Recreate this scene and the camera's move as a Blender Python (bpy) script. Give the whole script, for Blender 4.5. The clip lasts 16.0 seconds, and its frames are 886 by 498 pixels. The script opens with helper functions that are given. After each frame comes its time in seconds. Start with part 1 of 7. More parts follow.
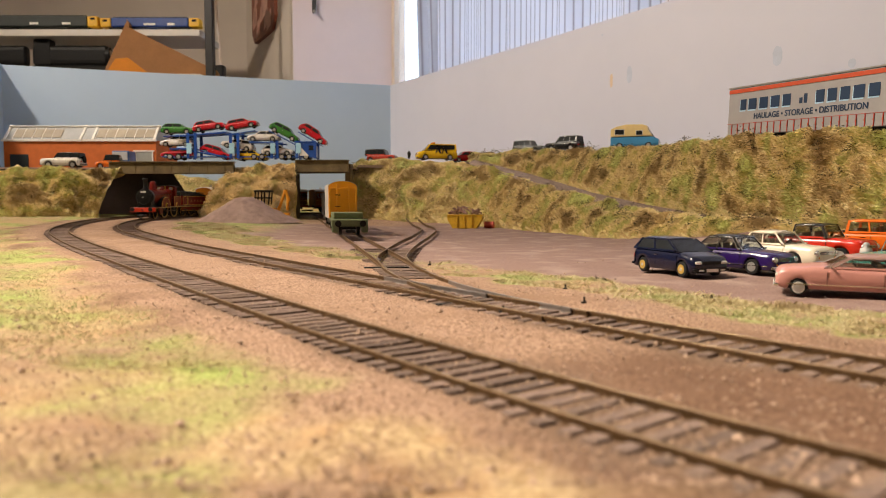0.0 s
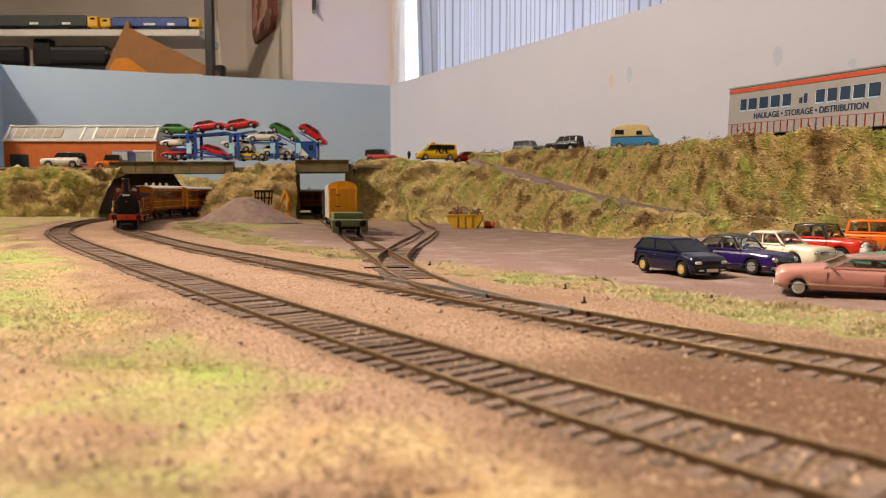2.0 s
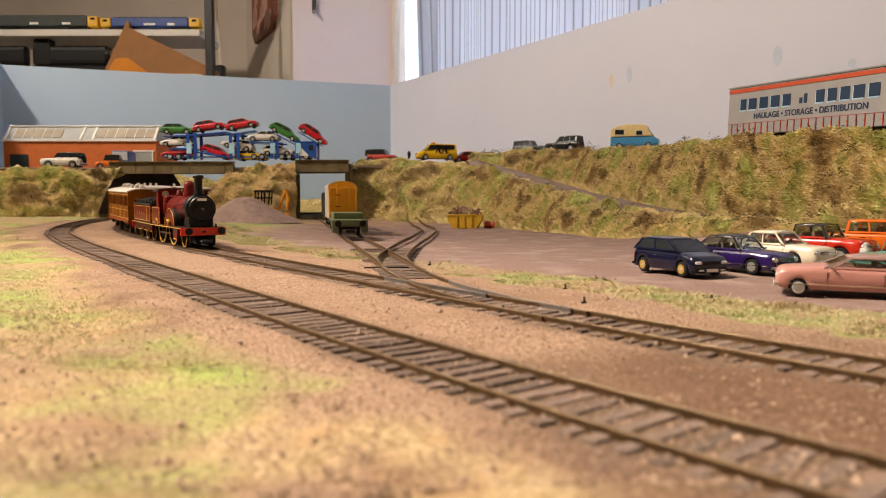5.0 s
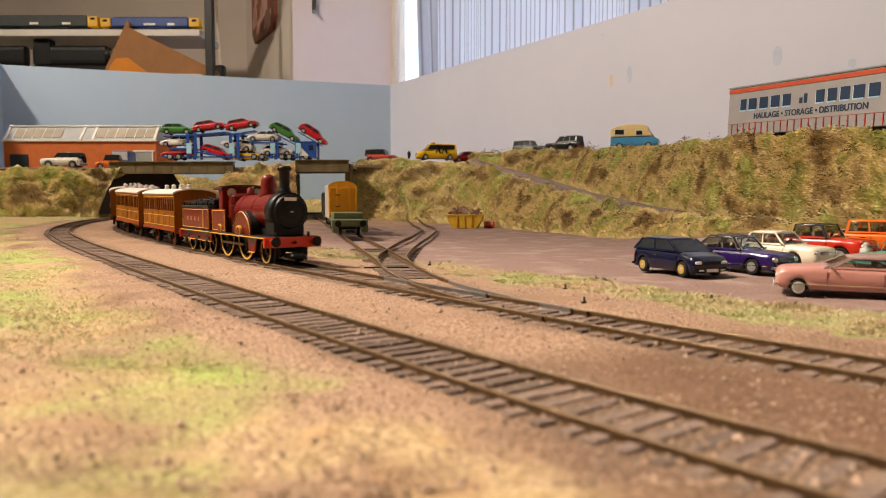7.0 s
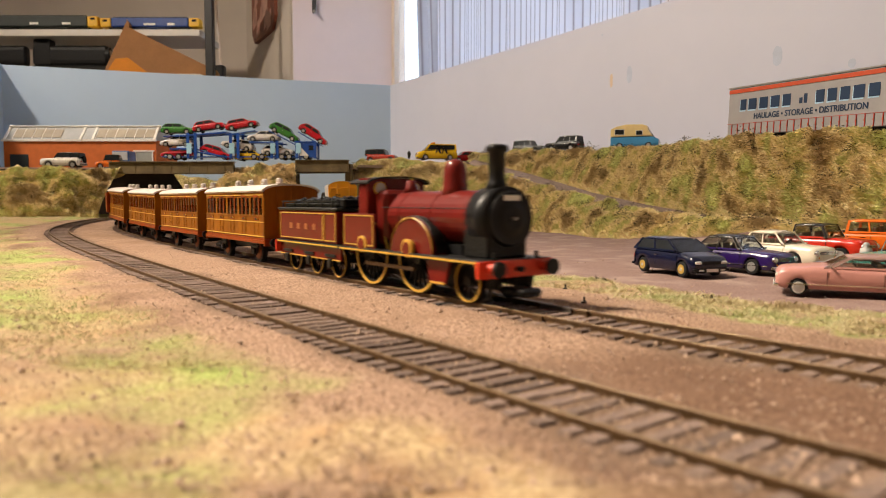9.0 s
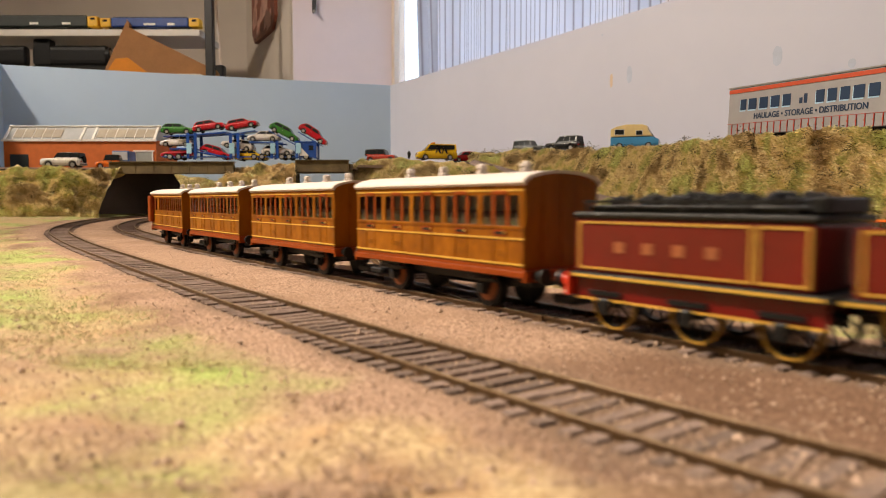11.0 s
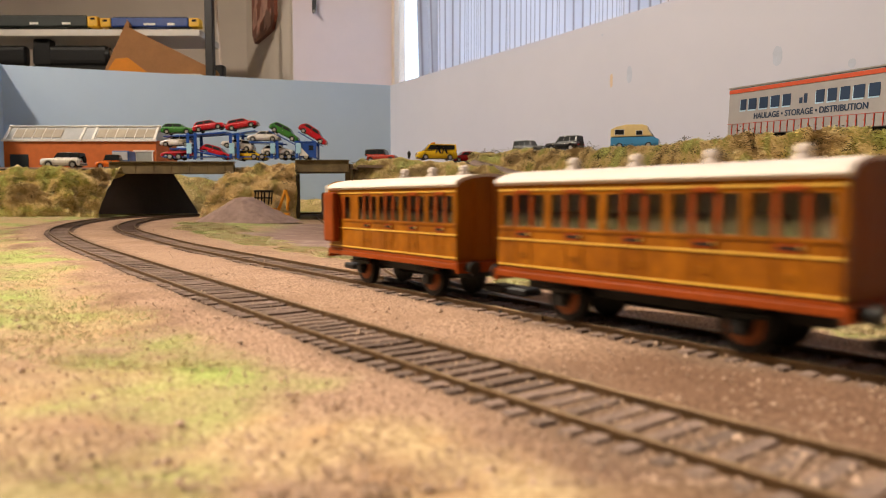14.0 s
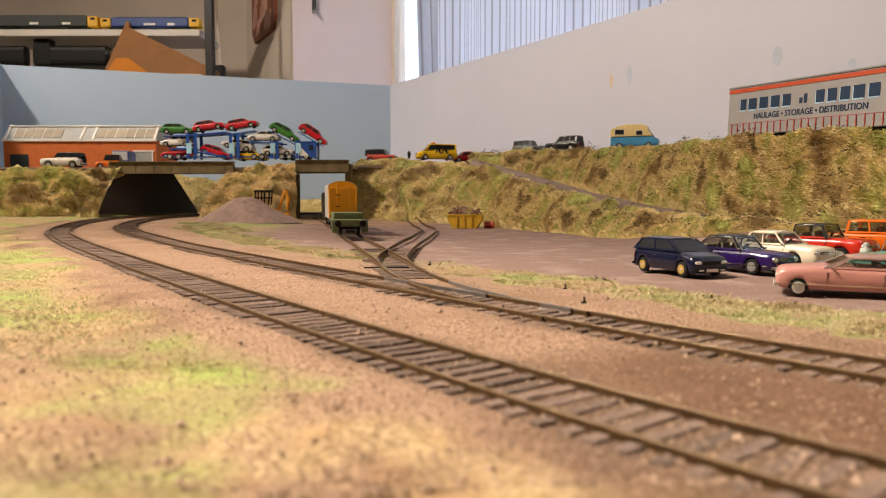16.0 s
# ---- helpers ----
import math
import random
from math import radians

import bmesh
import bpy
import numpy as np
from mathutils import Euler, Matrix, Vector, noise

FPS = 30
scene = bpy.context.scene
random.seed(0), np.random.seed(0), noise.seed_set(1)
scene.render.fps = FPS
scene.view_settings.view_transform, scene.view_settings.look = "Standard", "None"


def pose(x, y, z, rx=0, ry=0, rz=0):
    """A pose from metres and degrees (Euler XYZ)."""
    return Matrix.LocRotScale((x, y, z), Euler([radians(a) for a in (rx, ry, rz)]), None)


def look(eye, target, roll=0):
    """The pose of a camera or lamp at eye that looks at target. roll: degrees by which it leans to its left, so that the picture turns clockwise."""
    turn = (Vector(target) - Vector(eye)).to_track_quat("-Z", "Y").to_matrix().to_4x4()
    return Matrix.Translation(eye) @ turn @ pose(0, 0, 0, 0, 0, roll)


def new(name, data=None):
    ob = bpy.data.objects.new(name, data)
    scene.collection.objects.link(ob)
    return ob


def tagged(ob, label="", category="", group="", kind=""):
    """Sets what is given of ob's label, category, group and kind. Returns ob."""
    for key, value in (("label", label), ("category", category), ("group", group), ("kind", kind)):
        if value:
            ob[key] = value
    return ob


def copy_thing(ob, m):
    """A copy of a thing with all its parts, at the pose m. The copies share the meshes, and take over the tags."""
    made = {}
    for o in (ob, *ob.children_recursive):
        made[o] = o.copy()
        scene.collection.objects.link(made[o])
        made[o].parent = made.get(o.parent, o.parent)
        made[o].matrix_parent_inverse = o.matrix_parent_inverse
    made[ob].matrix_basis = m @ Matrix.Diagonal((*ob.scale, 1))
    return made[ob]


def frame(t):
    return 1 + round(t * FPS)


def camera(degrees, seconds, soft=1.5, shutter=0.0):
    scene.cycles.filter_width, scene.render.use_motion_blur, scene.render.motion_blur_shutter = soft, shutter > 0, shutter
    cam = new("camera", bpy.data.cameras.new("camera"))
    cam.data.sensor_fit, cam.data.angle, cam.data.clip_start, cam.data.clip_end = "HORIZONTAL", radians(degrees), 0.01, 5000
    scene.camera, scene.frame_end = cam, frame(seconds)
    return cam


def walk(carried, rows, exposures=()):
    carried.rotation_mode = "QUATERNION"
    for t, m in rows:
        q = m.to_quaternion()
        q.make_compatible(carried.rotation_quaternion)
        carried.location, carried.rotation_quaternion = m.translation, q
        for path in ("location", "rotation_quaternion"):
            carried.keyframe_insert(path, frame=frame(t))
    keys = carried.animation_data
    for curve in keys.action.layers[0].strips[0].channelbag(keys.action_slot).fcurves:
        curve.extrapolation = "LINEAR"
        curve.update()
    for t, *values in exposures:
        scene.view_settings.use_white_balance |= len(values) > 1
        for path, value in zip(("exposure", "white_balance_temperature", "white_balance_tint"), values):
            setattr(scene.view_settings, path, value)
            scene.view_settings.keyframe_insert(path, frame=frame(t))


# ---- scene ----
# ---------------------------------------------------------------- camera
cam = camera(64.2, 16.0, soft=0.8, shutter=0.7)
EYE = pose(0, 0, 0.0373, 90 - 3.89, 0, 0)
cam.data.dof.use_dof = True
cam.data.dof.focus_distance = 0.50
cam.data.dof.aperture_fstop = 22
walk(cam, [(0, EYE), (16.0, EYE)], exposures=[(0, 0.0, 6500, 10), (16.0, 0.0, 6500, 10)])

# ---------------------------------------------------------------- light
world = bpy.data.worlds.new("world")
scene.world = world
world.use_nodes = True
wn = world.node_tree.nodes
sky = wn.new("ShaderNodeTexSky")
sky.sky_type, sky.sun_disc = "NISHITA", False
sky.sun_elevation, sky.sun_rotation = radians(35), radians(60)
world.node_tree.links.new(sky.outputs[0], wn["Background"].inputs[0])
wn["Background"].inputs[1].default_value = 0.05


def lamp(name, at, to, power, size, colour):
    data = bpy.data.lights.new(name, "AREA")
    data.shape, data.size, data.energy, data.color = "DISK", size, power, colour
    ob = new(name, data)
    ob.matrix_world = look(at, to)
    return ob


WARM = (1.0, 0.845, 0.67)
lamp("ceiling_lamp_near", (-1.25, 0.55, 1.33), (-0.25, 0.35, 0.0), 30, 0.10, WARM)
lamp("ceiling_lamp_far", (-2.1, 0.55, 1.33), (-0.2, 0.5, 0.0), 12, 0.10, WARM)

# Invented fill spot, not a room fixture; it brightens the left foreground.
spot = bpy.data.lights.new("ceiling_downlight", "SPOT")
spot.energy, spot.color, spot.spot_size, spot.spot_blend, spot.shadow_soft_size = 205, WARM, radians(66), 1.0, 0.06
new("ceiling_downlight", spot).matrix_world = look((-0.98, 0.42, 1.33), (-0.32, -0.05, 0.0))

# ---------------------------------------------------------------- materials


def mat(name, col, rough=0.5, metal=0.0, var=0.15, scale=150.0, bump=0.0, bscale=900.0, coat=0.0, col2=None, glow=0.0, coords="Object", stretch=None, rnd=0.0):
    m = bpy.data.materials.new(name)
    m.use_nodes = True
    nt = m.node_tree
    n, ln = nt.nodes, nt.links.new
    b = n["Principled BSDF"]
    b.inputs["Roughness"].default_value = rough
    b.inputs["Metallic"].default_value = metal
    b.inputs["Coat Weight"].default_value = coat
    tc = n.new("ShaderNodeTexCoord")
    src = tc.outputs[coords]
    if stretch:
        mp = n.new("ShaderNodeMapping")
        mp.inputs["Scale"].default_value = stretch
        ln(src, mp.inputs[0])
        src = mp.outputs[0]
    a = n.new("ShaderNodeTexNoise")
    a.inputs["Scale"].default_value, a.inputs["Detail"].default_value = scale, 6
    f = n.new("ShaderNodeTexNoise")
    f.inputs["Scale"].default_value, f.inputs["Detail"].default_value = scale * 7.3, 3
    ln(src, a.inputs[0]), ln(src, f.inputs[0])
    add = n.new("ShaderNodeMath")
    add.operation = "MULTIPLY_ADD"
    add.inputs[1].default_value = 0.4
    ln(f.outputs[0], add.inputs[0]), ln(a.outputs[0], add.inputs[2])
    ramp = n.new("ShaderNodeMapRange")
    ramp.inputs[1].default_value, ramp.inputs[2].default_value = 0.45, 0.95
    ln(add.outputs[0], ramp.inputs[0])
    mix = n.new("ShaderNodeMix")
    mix.data_type = "RGBA"
    c2 = col2 or [c * (1 - var) for c in col]
    mix.inputs[6].default_value, mix.inputs[7].default_value = (*c2, 1), (*[min(1, c * (1 + (0 if col2 else var))) for c in col], 1)
    ln(ramp.outputs[0], mix.inputs[0])
    out = mix.outputs[2]
    if rnd:
        oi = n.new("ShaderNodeObjectInfo")
        hs = n.new("ShaderNodeHueSaturation")
        mr = n.new("ShaderNodeMapRange")
        mr.inputs[3].default_value, mr.inputs[4].default_value = 1 - rnd, 1 + rnd
        ln(oi.outputs["Random"], mr.inputs[0]), ln(mr.outputs[0], hs.inputs["Value"]), ln(out, hs.inputs["Color"])
        out = hs.outputs[0]
    ln(out, b.inputs["Base Color"])
    if glow:
        ln(out, b.inputs["Emission Color"])
        b.inputs["Emission Strength"].default_value = glow
    if bump:
        bn = n.new("ShaderNodeTexNoise")
        bn.inputs["Scale"].default_value, bn.inputs["Detail"].default_value = bscale, 5
        ln(src, bn.inputs[0])
        bp = n.new("ShaderNodeBump")
        bp.inputs["Strength"].default_value, bp.inputs["Distance"].default_value = min(1, bump), 0.002
        ln(bn.outputs[0], bp.inputs["Height"]), ln(bp.outputs[0], b.inputs["Normal"])
    return m


def leafy(name, cols, rough=0.85):
    """Grass fibres whose colour changes from island to island."""
    m = bpy.data.materials.new(name)
    m.use_nodes = True
    n, ln = m.node_tree.nodes, m.node_tree.links.new
    b = n["Principled BSDF"]
    b.inputs["Roughness"].default_value = rough
    g = n.new("ShaderNodeNewGeometry")
    r = n.new("ShaderNodeValToRGB")
    for i, c in enumerate(cols):
        e = r.color_ramp.elements[i] if i < 2 else r.color_ramp.elements.new(1.0)
        e.position, e.color = i / (len(cols) - 1), (*c, 1)
    tc = n.new("ShaderNodeTexCoord")
    ns = n.new("ShaderNodeTexNoise")
    ns.inputs["Scale"].default_value, ns.inputs["Detail"].default_value = 34, 6
    ln(tc.outputs["Object"], ns.inputs[0])
    ma = n.new("ShaderNodeMath")
    ma.operation = "MULTIPLY_ADD"
    ma.inputs[1].default_value, ma.inputs[2].default_value = 3.3, -1.32
    ln(ns.outputs[0], ma.inputs[0])
    mb = n.new("ShaderNodeMath")
    mb.operation = "MULTIPLY_ADD"
    mb.inputs[1].default_value = 0.28
    mb.use_clamp = True
    ln(g.outputs["Random Per Island"], mb.inputs[0]), ln(ma.outputs[0], mb.inputs[2])
    ln(mb.outputs[0], r.inputs[0]), ln(r.outputs[0], b.inputs["Base Color"])
    return m


M = {}
M["rail"] = mat("rail_rust", (0.115, 0.066, 0.030), 0.5, 0.3, 0.3, 200, 0.3, 1500)
M["rail_worn"] = mat("worn_rail_head", (0.22, 0.145, 0.068), 0.45, 0.4, 0.3, 90, col2=(0.12, 0.074, 0.035))
M["rail_bright"] = mat("rail_bright", (0.24, 0.215, 0.20), 0.42, 0.6, 0.3, 120)
M["sleeper"] = mat("sleeper", (0.24, 0.175, 0.145), 0.85, 0, 0.4, 250, 0.5, 1500, rnd=0.30, col2=(0.135, 0.093, 0.072))
M["bank"] = mat("bank_turf", (0.66, 0.52, 0.25), 0.95, 0, 0.3, 30, 0.8, 700, col2=(0.42, 0.34, 0.13))
M["blue_board"] = mat("pale_blue_paint", (0.48, 0.61, 0.78), 0.6, 0, 0.06, 4, 0.12, 60, col2=(0.44, 0.57, 0.74))
M["grey_board"] = mat("pale_grey_blue_paint", (0.61, 0.625, 0.75), 0.6, 0, 0.05, 4, 0.12, 60, col2=(0.57, 0.59, 0.715))
M["filler_blue"] = mat("blue_touch_up_paint", (0.49, 0.55, 0.69), 0.6, 0, 0.08, 60)
M["filler_tan"] = mat("tan_wood_filler", (0.66, 0.52, 0.40), 0.8, 0, 0.1, 60)
M["girder"] = mat("girder_card", (0.145, 0.105, 0.045), 0.7, 0, 0.35, 60, 0.4, 500)
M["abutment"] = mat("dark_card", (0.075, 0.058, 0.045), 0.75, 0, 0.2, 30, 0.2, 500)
M["tarmac"] = mat("road_grit", (0.30, 0.225, 0.19), 0.95, 0, 0.2, 60, 0.6, 1500)
M["gravel_pile"] = mat("pink_gravel", (0.34, 0.235, 0.20), 0.95, 0, 0.22, 120, 0.9, 1600)
M["black"] = mat("black_plastic", (0.009, 0.009, 0.010), 0.40, 0, 0.3, 200)
M["satin_black"] = mat("satin_black", (0.010, 0.0095, 0.009), 0.42, 0, 0.4, 250, 0.2)
M["tyre"] = mat("tyre", (0.018, 0.018, 0.018), 0.8, 0, 0.3, 300)
M["chrome"] = mat("chrome", (0.75, 0.74, 0.72), 0.15, 1, 0.08, 200)
M["alloy"] = mat("silver_rim", (0.55, 0.54, 0.52), 0.3, 0.7, 0.15, 300)
M["gold_rim"] = mat("gold_rim", (0.62, 0.42, 0.1), 0.35, 0.5, 0.2, 300)
M["glass"] = mat("dark_glazing", (0.02, 0.022, 0.024), 0.06, 0, 0.1, 50)
M["lens"] = mat("clear_lens", (0.8, 0.8, 0.76), 0.1, 0.3, 0.05, 50)
M["amber"] = mat("amber_lens", (0.8, 0.28, 0.02), 0.2, 0, 0.1)
M["red_lens"] = mat("red_lens", (0.5, 0.01, 0.01), 0.2, 0, 0.1)
M["plate"] = mat("plate_white", (0.75, 0.74, 0.68), 0.4, 0, 0.05)
M["crimson"] = mat("crimson_paint", (0.125, 0.007, 0.004), 0.5, 0, 0.2, 60, coat=0.45)
M["lining"] = mat("yellow_lining", (0.62, 0.36, 0.05), 0.4, 0, 0.1)
M["beam_red"] = mat("signal_red", (0.66, 0.045, 0.014), 0.4, 0, 0.12)
M["coal"] = mat("coal", (0.012, 0.012, 0.013), 0.35, 0, 0.4, 400, 1, 900)
M["teak"] = mat("varnished_teak", (0.345, 0.117, 0.005), 0.42, 0, 0.2, 75, col2=(0.130, 0.033, 0.002), stretch=(1.0, 0.3, 0.6), coat=0.14)
M["teak_dark"] = mat("teak_frame", (0.23, 0.044, 0.007), 0.38, 0, 0.2, 90, coat=0.04)
M["teak_end"] = mat("teak_end", (0.26, 0.088, 0.005), 0.4, 0, 0.2, 60, col2=(0.15, 0.046, 0.003), stretch=(0.3, 1.2, 0.3))
M["roof_white"] = mat("white_roof", (0.54, 0.475, 0.43), 0.6, 0, 0.07, 80)
M["wood_wheel"] = mat("wooden_wheel", (0.27, 0.075, 0.015), 0.6, 0, 0.2, 200)
M["seat_red"] = mat("dull_red_seat", (0.16, 0.045, 0.028), 0.8, 0, 0.2, 90)
M["blind"] = mat("coach_interior", (0.50, 0.42, 0.32), 0.6, 0, 0.3, 90)
M["orange_end"] = mat("orange_yellow_paint", (0.95, 0.44, 0.014), 0.45, 0, 0.08, 100)
M["wagon_grey"] = mat("van_grey", (0.50, 0.48, 0.45), 0.5, 0, 0.12, 100)
M["wagon_green"] = mat("sage_green_paint", (0.135, 0.165, 0.08), 0.55, 0, 0.2, 120)
M["brick"] = mat("orange_brick", (0.55, 0.135, 0.025), 0.8, 0, 0.12, 90, 0.15)
M["white"] = mat("white_plastic", (0.78, 0.75, 0.70), 0.45, 0, 0.06, 90)
M["skylight"] = mat("skylight", (0.38, 0.33, 0.26), 0.3, 0, 0.15, 60)
M["skylight_grey"] = mat("skylight_grey", (0.42, 0.43, 0.44), 0.35, 0, 0.08, 60)
M["door_dark"] = mat("dark_teal_door", (0.02, 0.03, 0.035), 0.5, 0, 0.2, 100)
M["shutter"] = mat("grey_shutter", (0.32, 0.33, 0.30), 0.5, 0, 0.1, 100)
M["blue_paint"] = mat("transporter_blue", (0.012, 0.07, 0.34), 0.3, 0, 0.15, 90, coat=0.4)
M["pale_blue"] = mat("pale_blue_decal", (0.35, 0.60, 0.75), 0.4, 0, 0.1, 90)
M["yellow_skip"] = mat("yellow_skip", (0.62, 0.37, 0.02), 0.55, 0, 0.25, 90)
M["scrap"] = mat("scrap", (0.26, 0.15, 0.12), 0.6, 0.3, 0.6, 300, rnd=0.4)
M["drum_red"] = mat("faded_red_drum", (0.58, 0.09, 0.06), 0.6, 0, 0.25, 100)
M["jcb"] = mat("digger_yellow", (0.72, 0.30, 0.012), 0.45, 0, 0.2, 100)
M["curtain_side"] = mat("trailer_curtain", (0.33, 0.32, 0.325), 0.55, 0, 0.06, 60)
M["orange_band"] = mat("orange_band", (0.52, 0.075, 0.025), 0.5, 0, 0.08, 60)
M["navy_ink"] = mat("navy_letters", (0.012, 0.035, 0.085), 0.5, 0, 0.1, 60)
M["sky_ink"] = mat("light_blue_letters", (0.36, 0.56, 0.72), 0.5, 0, 0.1, 60)
M["strap"] = mat("red_strap", (0.48, 0.05, 0.03), 0.5, 0, 0.15, 60)
M["room_wall"] = mat("cream_wall", (0.74, 0.66, 0.58), 0.8, 0, 0.05, 3, 0.15, 40)
M["room_pink"] = mat("pale_wall", (0.78, 0.68, 0.70), 0.8, 0, 0.04, 3, 0.15, 40)
M["ceiling"] = mat("ceiling_white", (0.78, 0.76, 0.72), 0.8, 0, 0.04, 2, 0.1, 30)
M["carpet"] = mat("room_floor", (0.18, 0.14, 0.11), 0.95, 0, 0.2, 20, 0.5, 200)
M["shelf_white"] = mat("white_shelf", (0.66, 0.62, 0.57), 0.5, 0, 0.06, 10)
M["shelf_post"] = mat("black_steel", (0.018, 0.016, 0.016), 0.45, 0.3, 0.2, 30)
M["cardboard"] = mat("cardboard", (0.36, 0.17, 0.065), 0.85, 0, 0.12, 25, 0.1, 300)
M["cardboard_print"] = mat("orange_card", (0.70, 0.24, 0.012), 0.7, 0, 0.08, 25)
M["frame_cream"] = mat("window_frame", (0.78, 0.66, 0.56), 0.5, 0, 0.05, 20)
M["plaque"] = mat("wooden_plaque", (0.35, 0.09, 0.045), 0.5, 0, 0.3, 20, col2=(0.16, 0.05, 0.03))
M["plaque_pale"] = mat("plaque_painting", (0.62, 0.36, 0.28), 0.6, 0, 0.2, 30)
M["loco_green"] = mat("dark_green_loco", (0.007, 0.014, 0.013), 0.4, 0, 0.2, 60)
M["loco_blue"] = mat("blue_loco", (0.012, 0.05, 0.24), 0.4, 0, 0.15, 60)
M["loco_yellow"] = mat("yellow_loco_end", (0.75, 0.42, 0.02), 0.4, 0, 0.1, 60)

for key in ("black", "satin_black", "glass", "tyre", "coal", "rail", "sleeper", "bank", "teak", "teak_dark", "teak_end", "gravel_pile", "tarmac"):
    M[key].node_tree.nodes["Principled BSDF"].inputs["Specular IOR Level"].default_value = 0.22


for key in ("crimson", "teak", "teak_dark", "teak_end"):
    bs = M[key].node_tree.nodes["Principled BSDF"]
    bs.inputs["Specular IOR Level"].default_value = 0.10
    bs.inputs["Coat Roughness"].default_value = 0.10


def paint(name, col, rough=0.22):
    return mat(name, col, rough, 0, 0.1, 60, coat=0.25)


# ---------------------------------------------------------------- mesh helpers


def thing(name, m, label, category, group="", kind=""):
    e = new(name)
    e.empty_display_size = 0.01
    e.matrix_world = m
    return tagged(e, label, category, group, kind)


def part(name, bm, material, parent=None, label="", smooth=False, m=None):
    me = bpy.data.meshes.new(name)
    bmesh.ops.recalc_face_normals(bm, faces=bm.faces[:])
    bm.to_mesh(me)
    bm.free()
    me.materials.append(material)
    if smooth:
        me.polygons.foreach_set("use_smooth", [True] * len(me.polygons))
    ob = new(name, me)
    if parent:
        ob.parent = parent
    if m is not None:
        ob.matrix_basis = m
    if label:
        ob["label"] = label
    return ob


def box(bm, x0, x1, y0, y1, z0, z1, bev=0.0, seg=1):
    g = bmesh.ops.create_cube(bm, size=1, matrix=Matrix.Translation(((x0 + x1) / 2, (y0 + y1) / 2, (z0 + z1) / 2)) @ Matrix.Diagonal((x1 - x0, y1 - y0, z1 - z0, 1)))
    if bev:
        es = list({e for v in g["verts"] for e in v.link_edges})
        bmesh.ops.bevel(bm, geom=es, offset=bev, segments=seg, affect="EDGES", profile=0.6)
    return bm


def B(*a, **k):
    return box(bmesh.new(), *a, **k)


AX = {"x": Matrix.Rotation(math.pi / 2, 4, "Y"), "y": Matrix.Rotation(-math.pi / 2, 4, "X"), "z": Matrix.Identity(4)}


def cyl(bm, at, r, length, axis="z", seg=20, r2=None):
    bmesh.ops.create_cone(bm, cap_ends=True, segments=seg, radius1=r, radius2=r if r2 is None else r2, depth=length, matrix=Matrix.Translation(at) @ AX[axis])
    return bm


def rod(bm, a, b, r, seg=6):
    a, b = Vector(a), Vector(b)
    q = (b - a).to_track_quat("Z", "Y").to_matrix().to_4x4()
    bmesh.ops.create_cone(bm, cap_ends=True, segments=seg, radius1=r, radius2=r, depth=(b - a).length, matrix=Matrix.Translation((a + b) / 2) @ q)
    return bm


def lathe(bm, profile, seg=20, at=(0, 0, 0)):
    """profile: rows of (radius, height) turned round the upright axis."""
    rings = [[bm.verts.new((at[0] + r * math.cos(2 * math.pi * i / seg), at[1] + r * math.sin(2 * math.pi * i / seg), at[2] + z)) for i in range(seg)] for r, z in profile]
    for a, b in zip(rings, rings[1:]):
        for i in range(seg):
            bm.faces.new((a[i], a[(i + 1) % seg], b[(i + 1) % seg], b[i]))
    bm.faces.new(rings[0]), bm.faces.new(rings[-1])
    return bm


def prism(bm, outline, y0, y1):
    """An outline of (x, z) pushed through from y0 to y1."""
    a = [bm.verts.new((x, y0, z)) for x, z in outline]
    b = [bm.verts.new((x, y1, z)) for x, z in outline]
    bm.faces.new(a), bm.faces.new(b[::-1])
    for i in range(len(a)):
        j = (i + 1) % len(a)
        bm.faces.new((a[j], a[i], b[i], b[j]))
    return bm


def loft(bm, sections):
    rows = [[bm.verts.new(p) for p in s] for s in sections]
    k = len(rows[0])
    for a, b in zip(rows, rows[1:]):
        for i in range(k):
            bm.faces.new((a[i], a[(i + 1) % k], b[(i + 1) % k], b[i]))
    bm.faces.new(rows[0][::-1]), bm.faces.new(rows[-1])
    return bm


def bevelled(bm, offset, seg=2):
    bmesh.ops.recalc_face_normals(bm, faces=bm.faces[:])
    bmesh.ops.bevel(bm, geom=[e for e in bm.edges if len(e.link_faces) == 2 and e.calc_face_angle() > 0.25], offset=offset, segments=seg, affect="EDGES", profile=0.6, clamp_overlap=True)
    return bm


def smoothstep(t):
    t = min(1.0, max(0.0, t))
    return t * t * (3 - 2 * t)


def ground_z(x, y):
    """The earth of the layout: flat in front, a little higher under the far curve and by the foot of the bank."""
    left = min(1.0, max(0.0, (-0.05 - x) / 0.2))
    z = 0.012 * smoothstep((y - 0.5) / 0.52) * left
    z = max(z, 0.012 * smoothstep((y - 0.98) / 0.17))
    return max(z, 0.018 * smoothstep((x - 0.15) / 0.14) * smoothstep((y - 0.44) / 0.12))


def along(pts, t):
    """The point at t (0 to 1, by length) of a polyline."""
    ds = [(Vector(b) - Vector(a)).length for a, b in zip(pts, pts[1:])]
    s = t * sum(ds)
    for a, b, d in zip(pts, pts[1:], ds):
        if s <= d or b is pts[-1]:
            return Vector(a).lerp(Vector(b), s / d if d else 0)
        s -= d

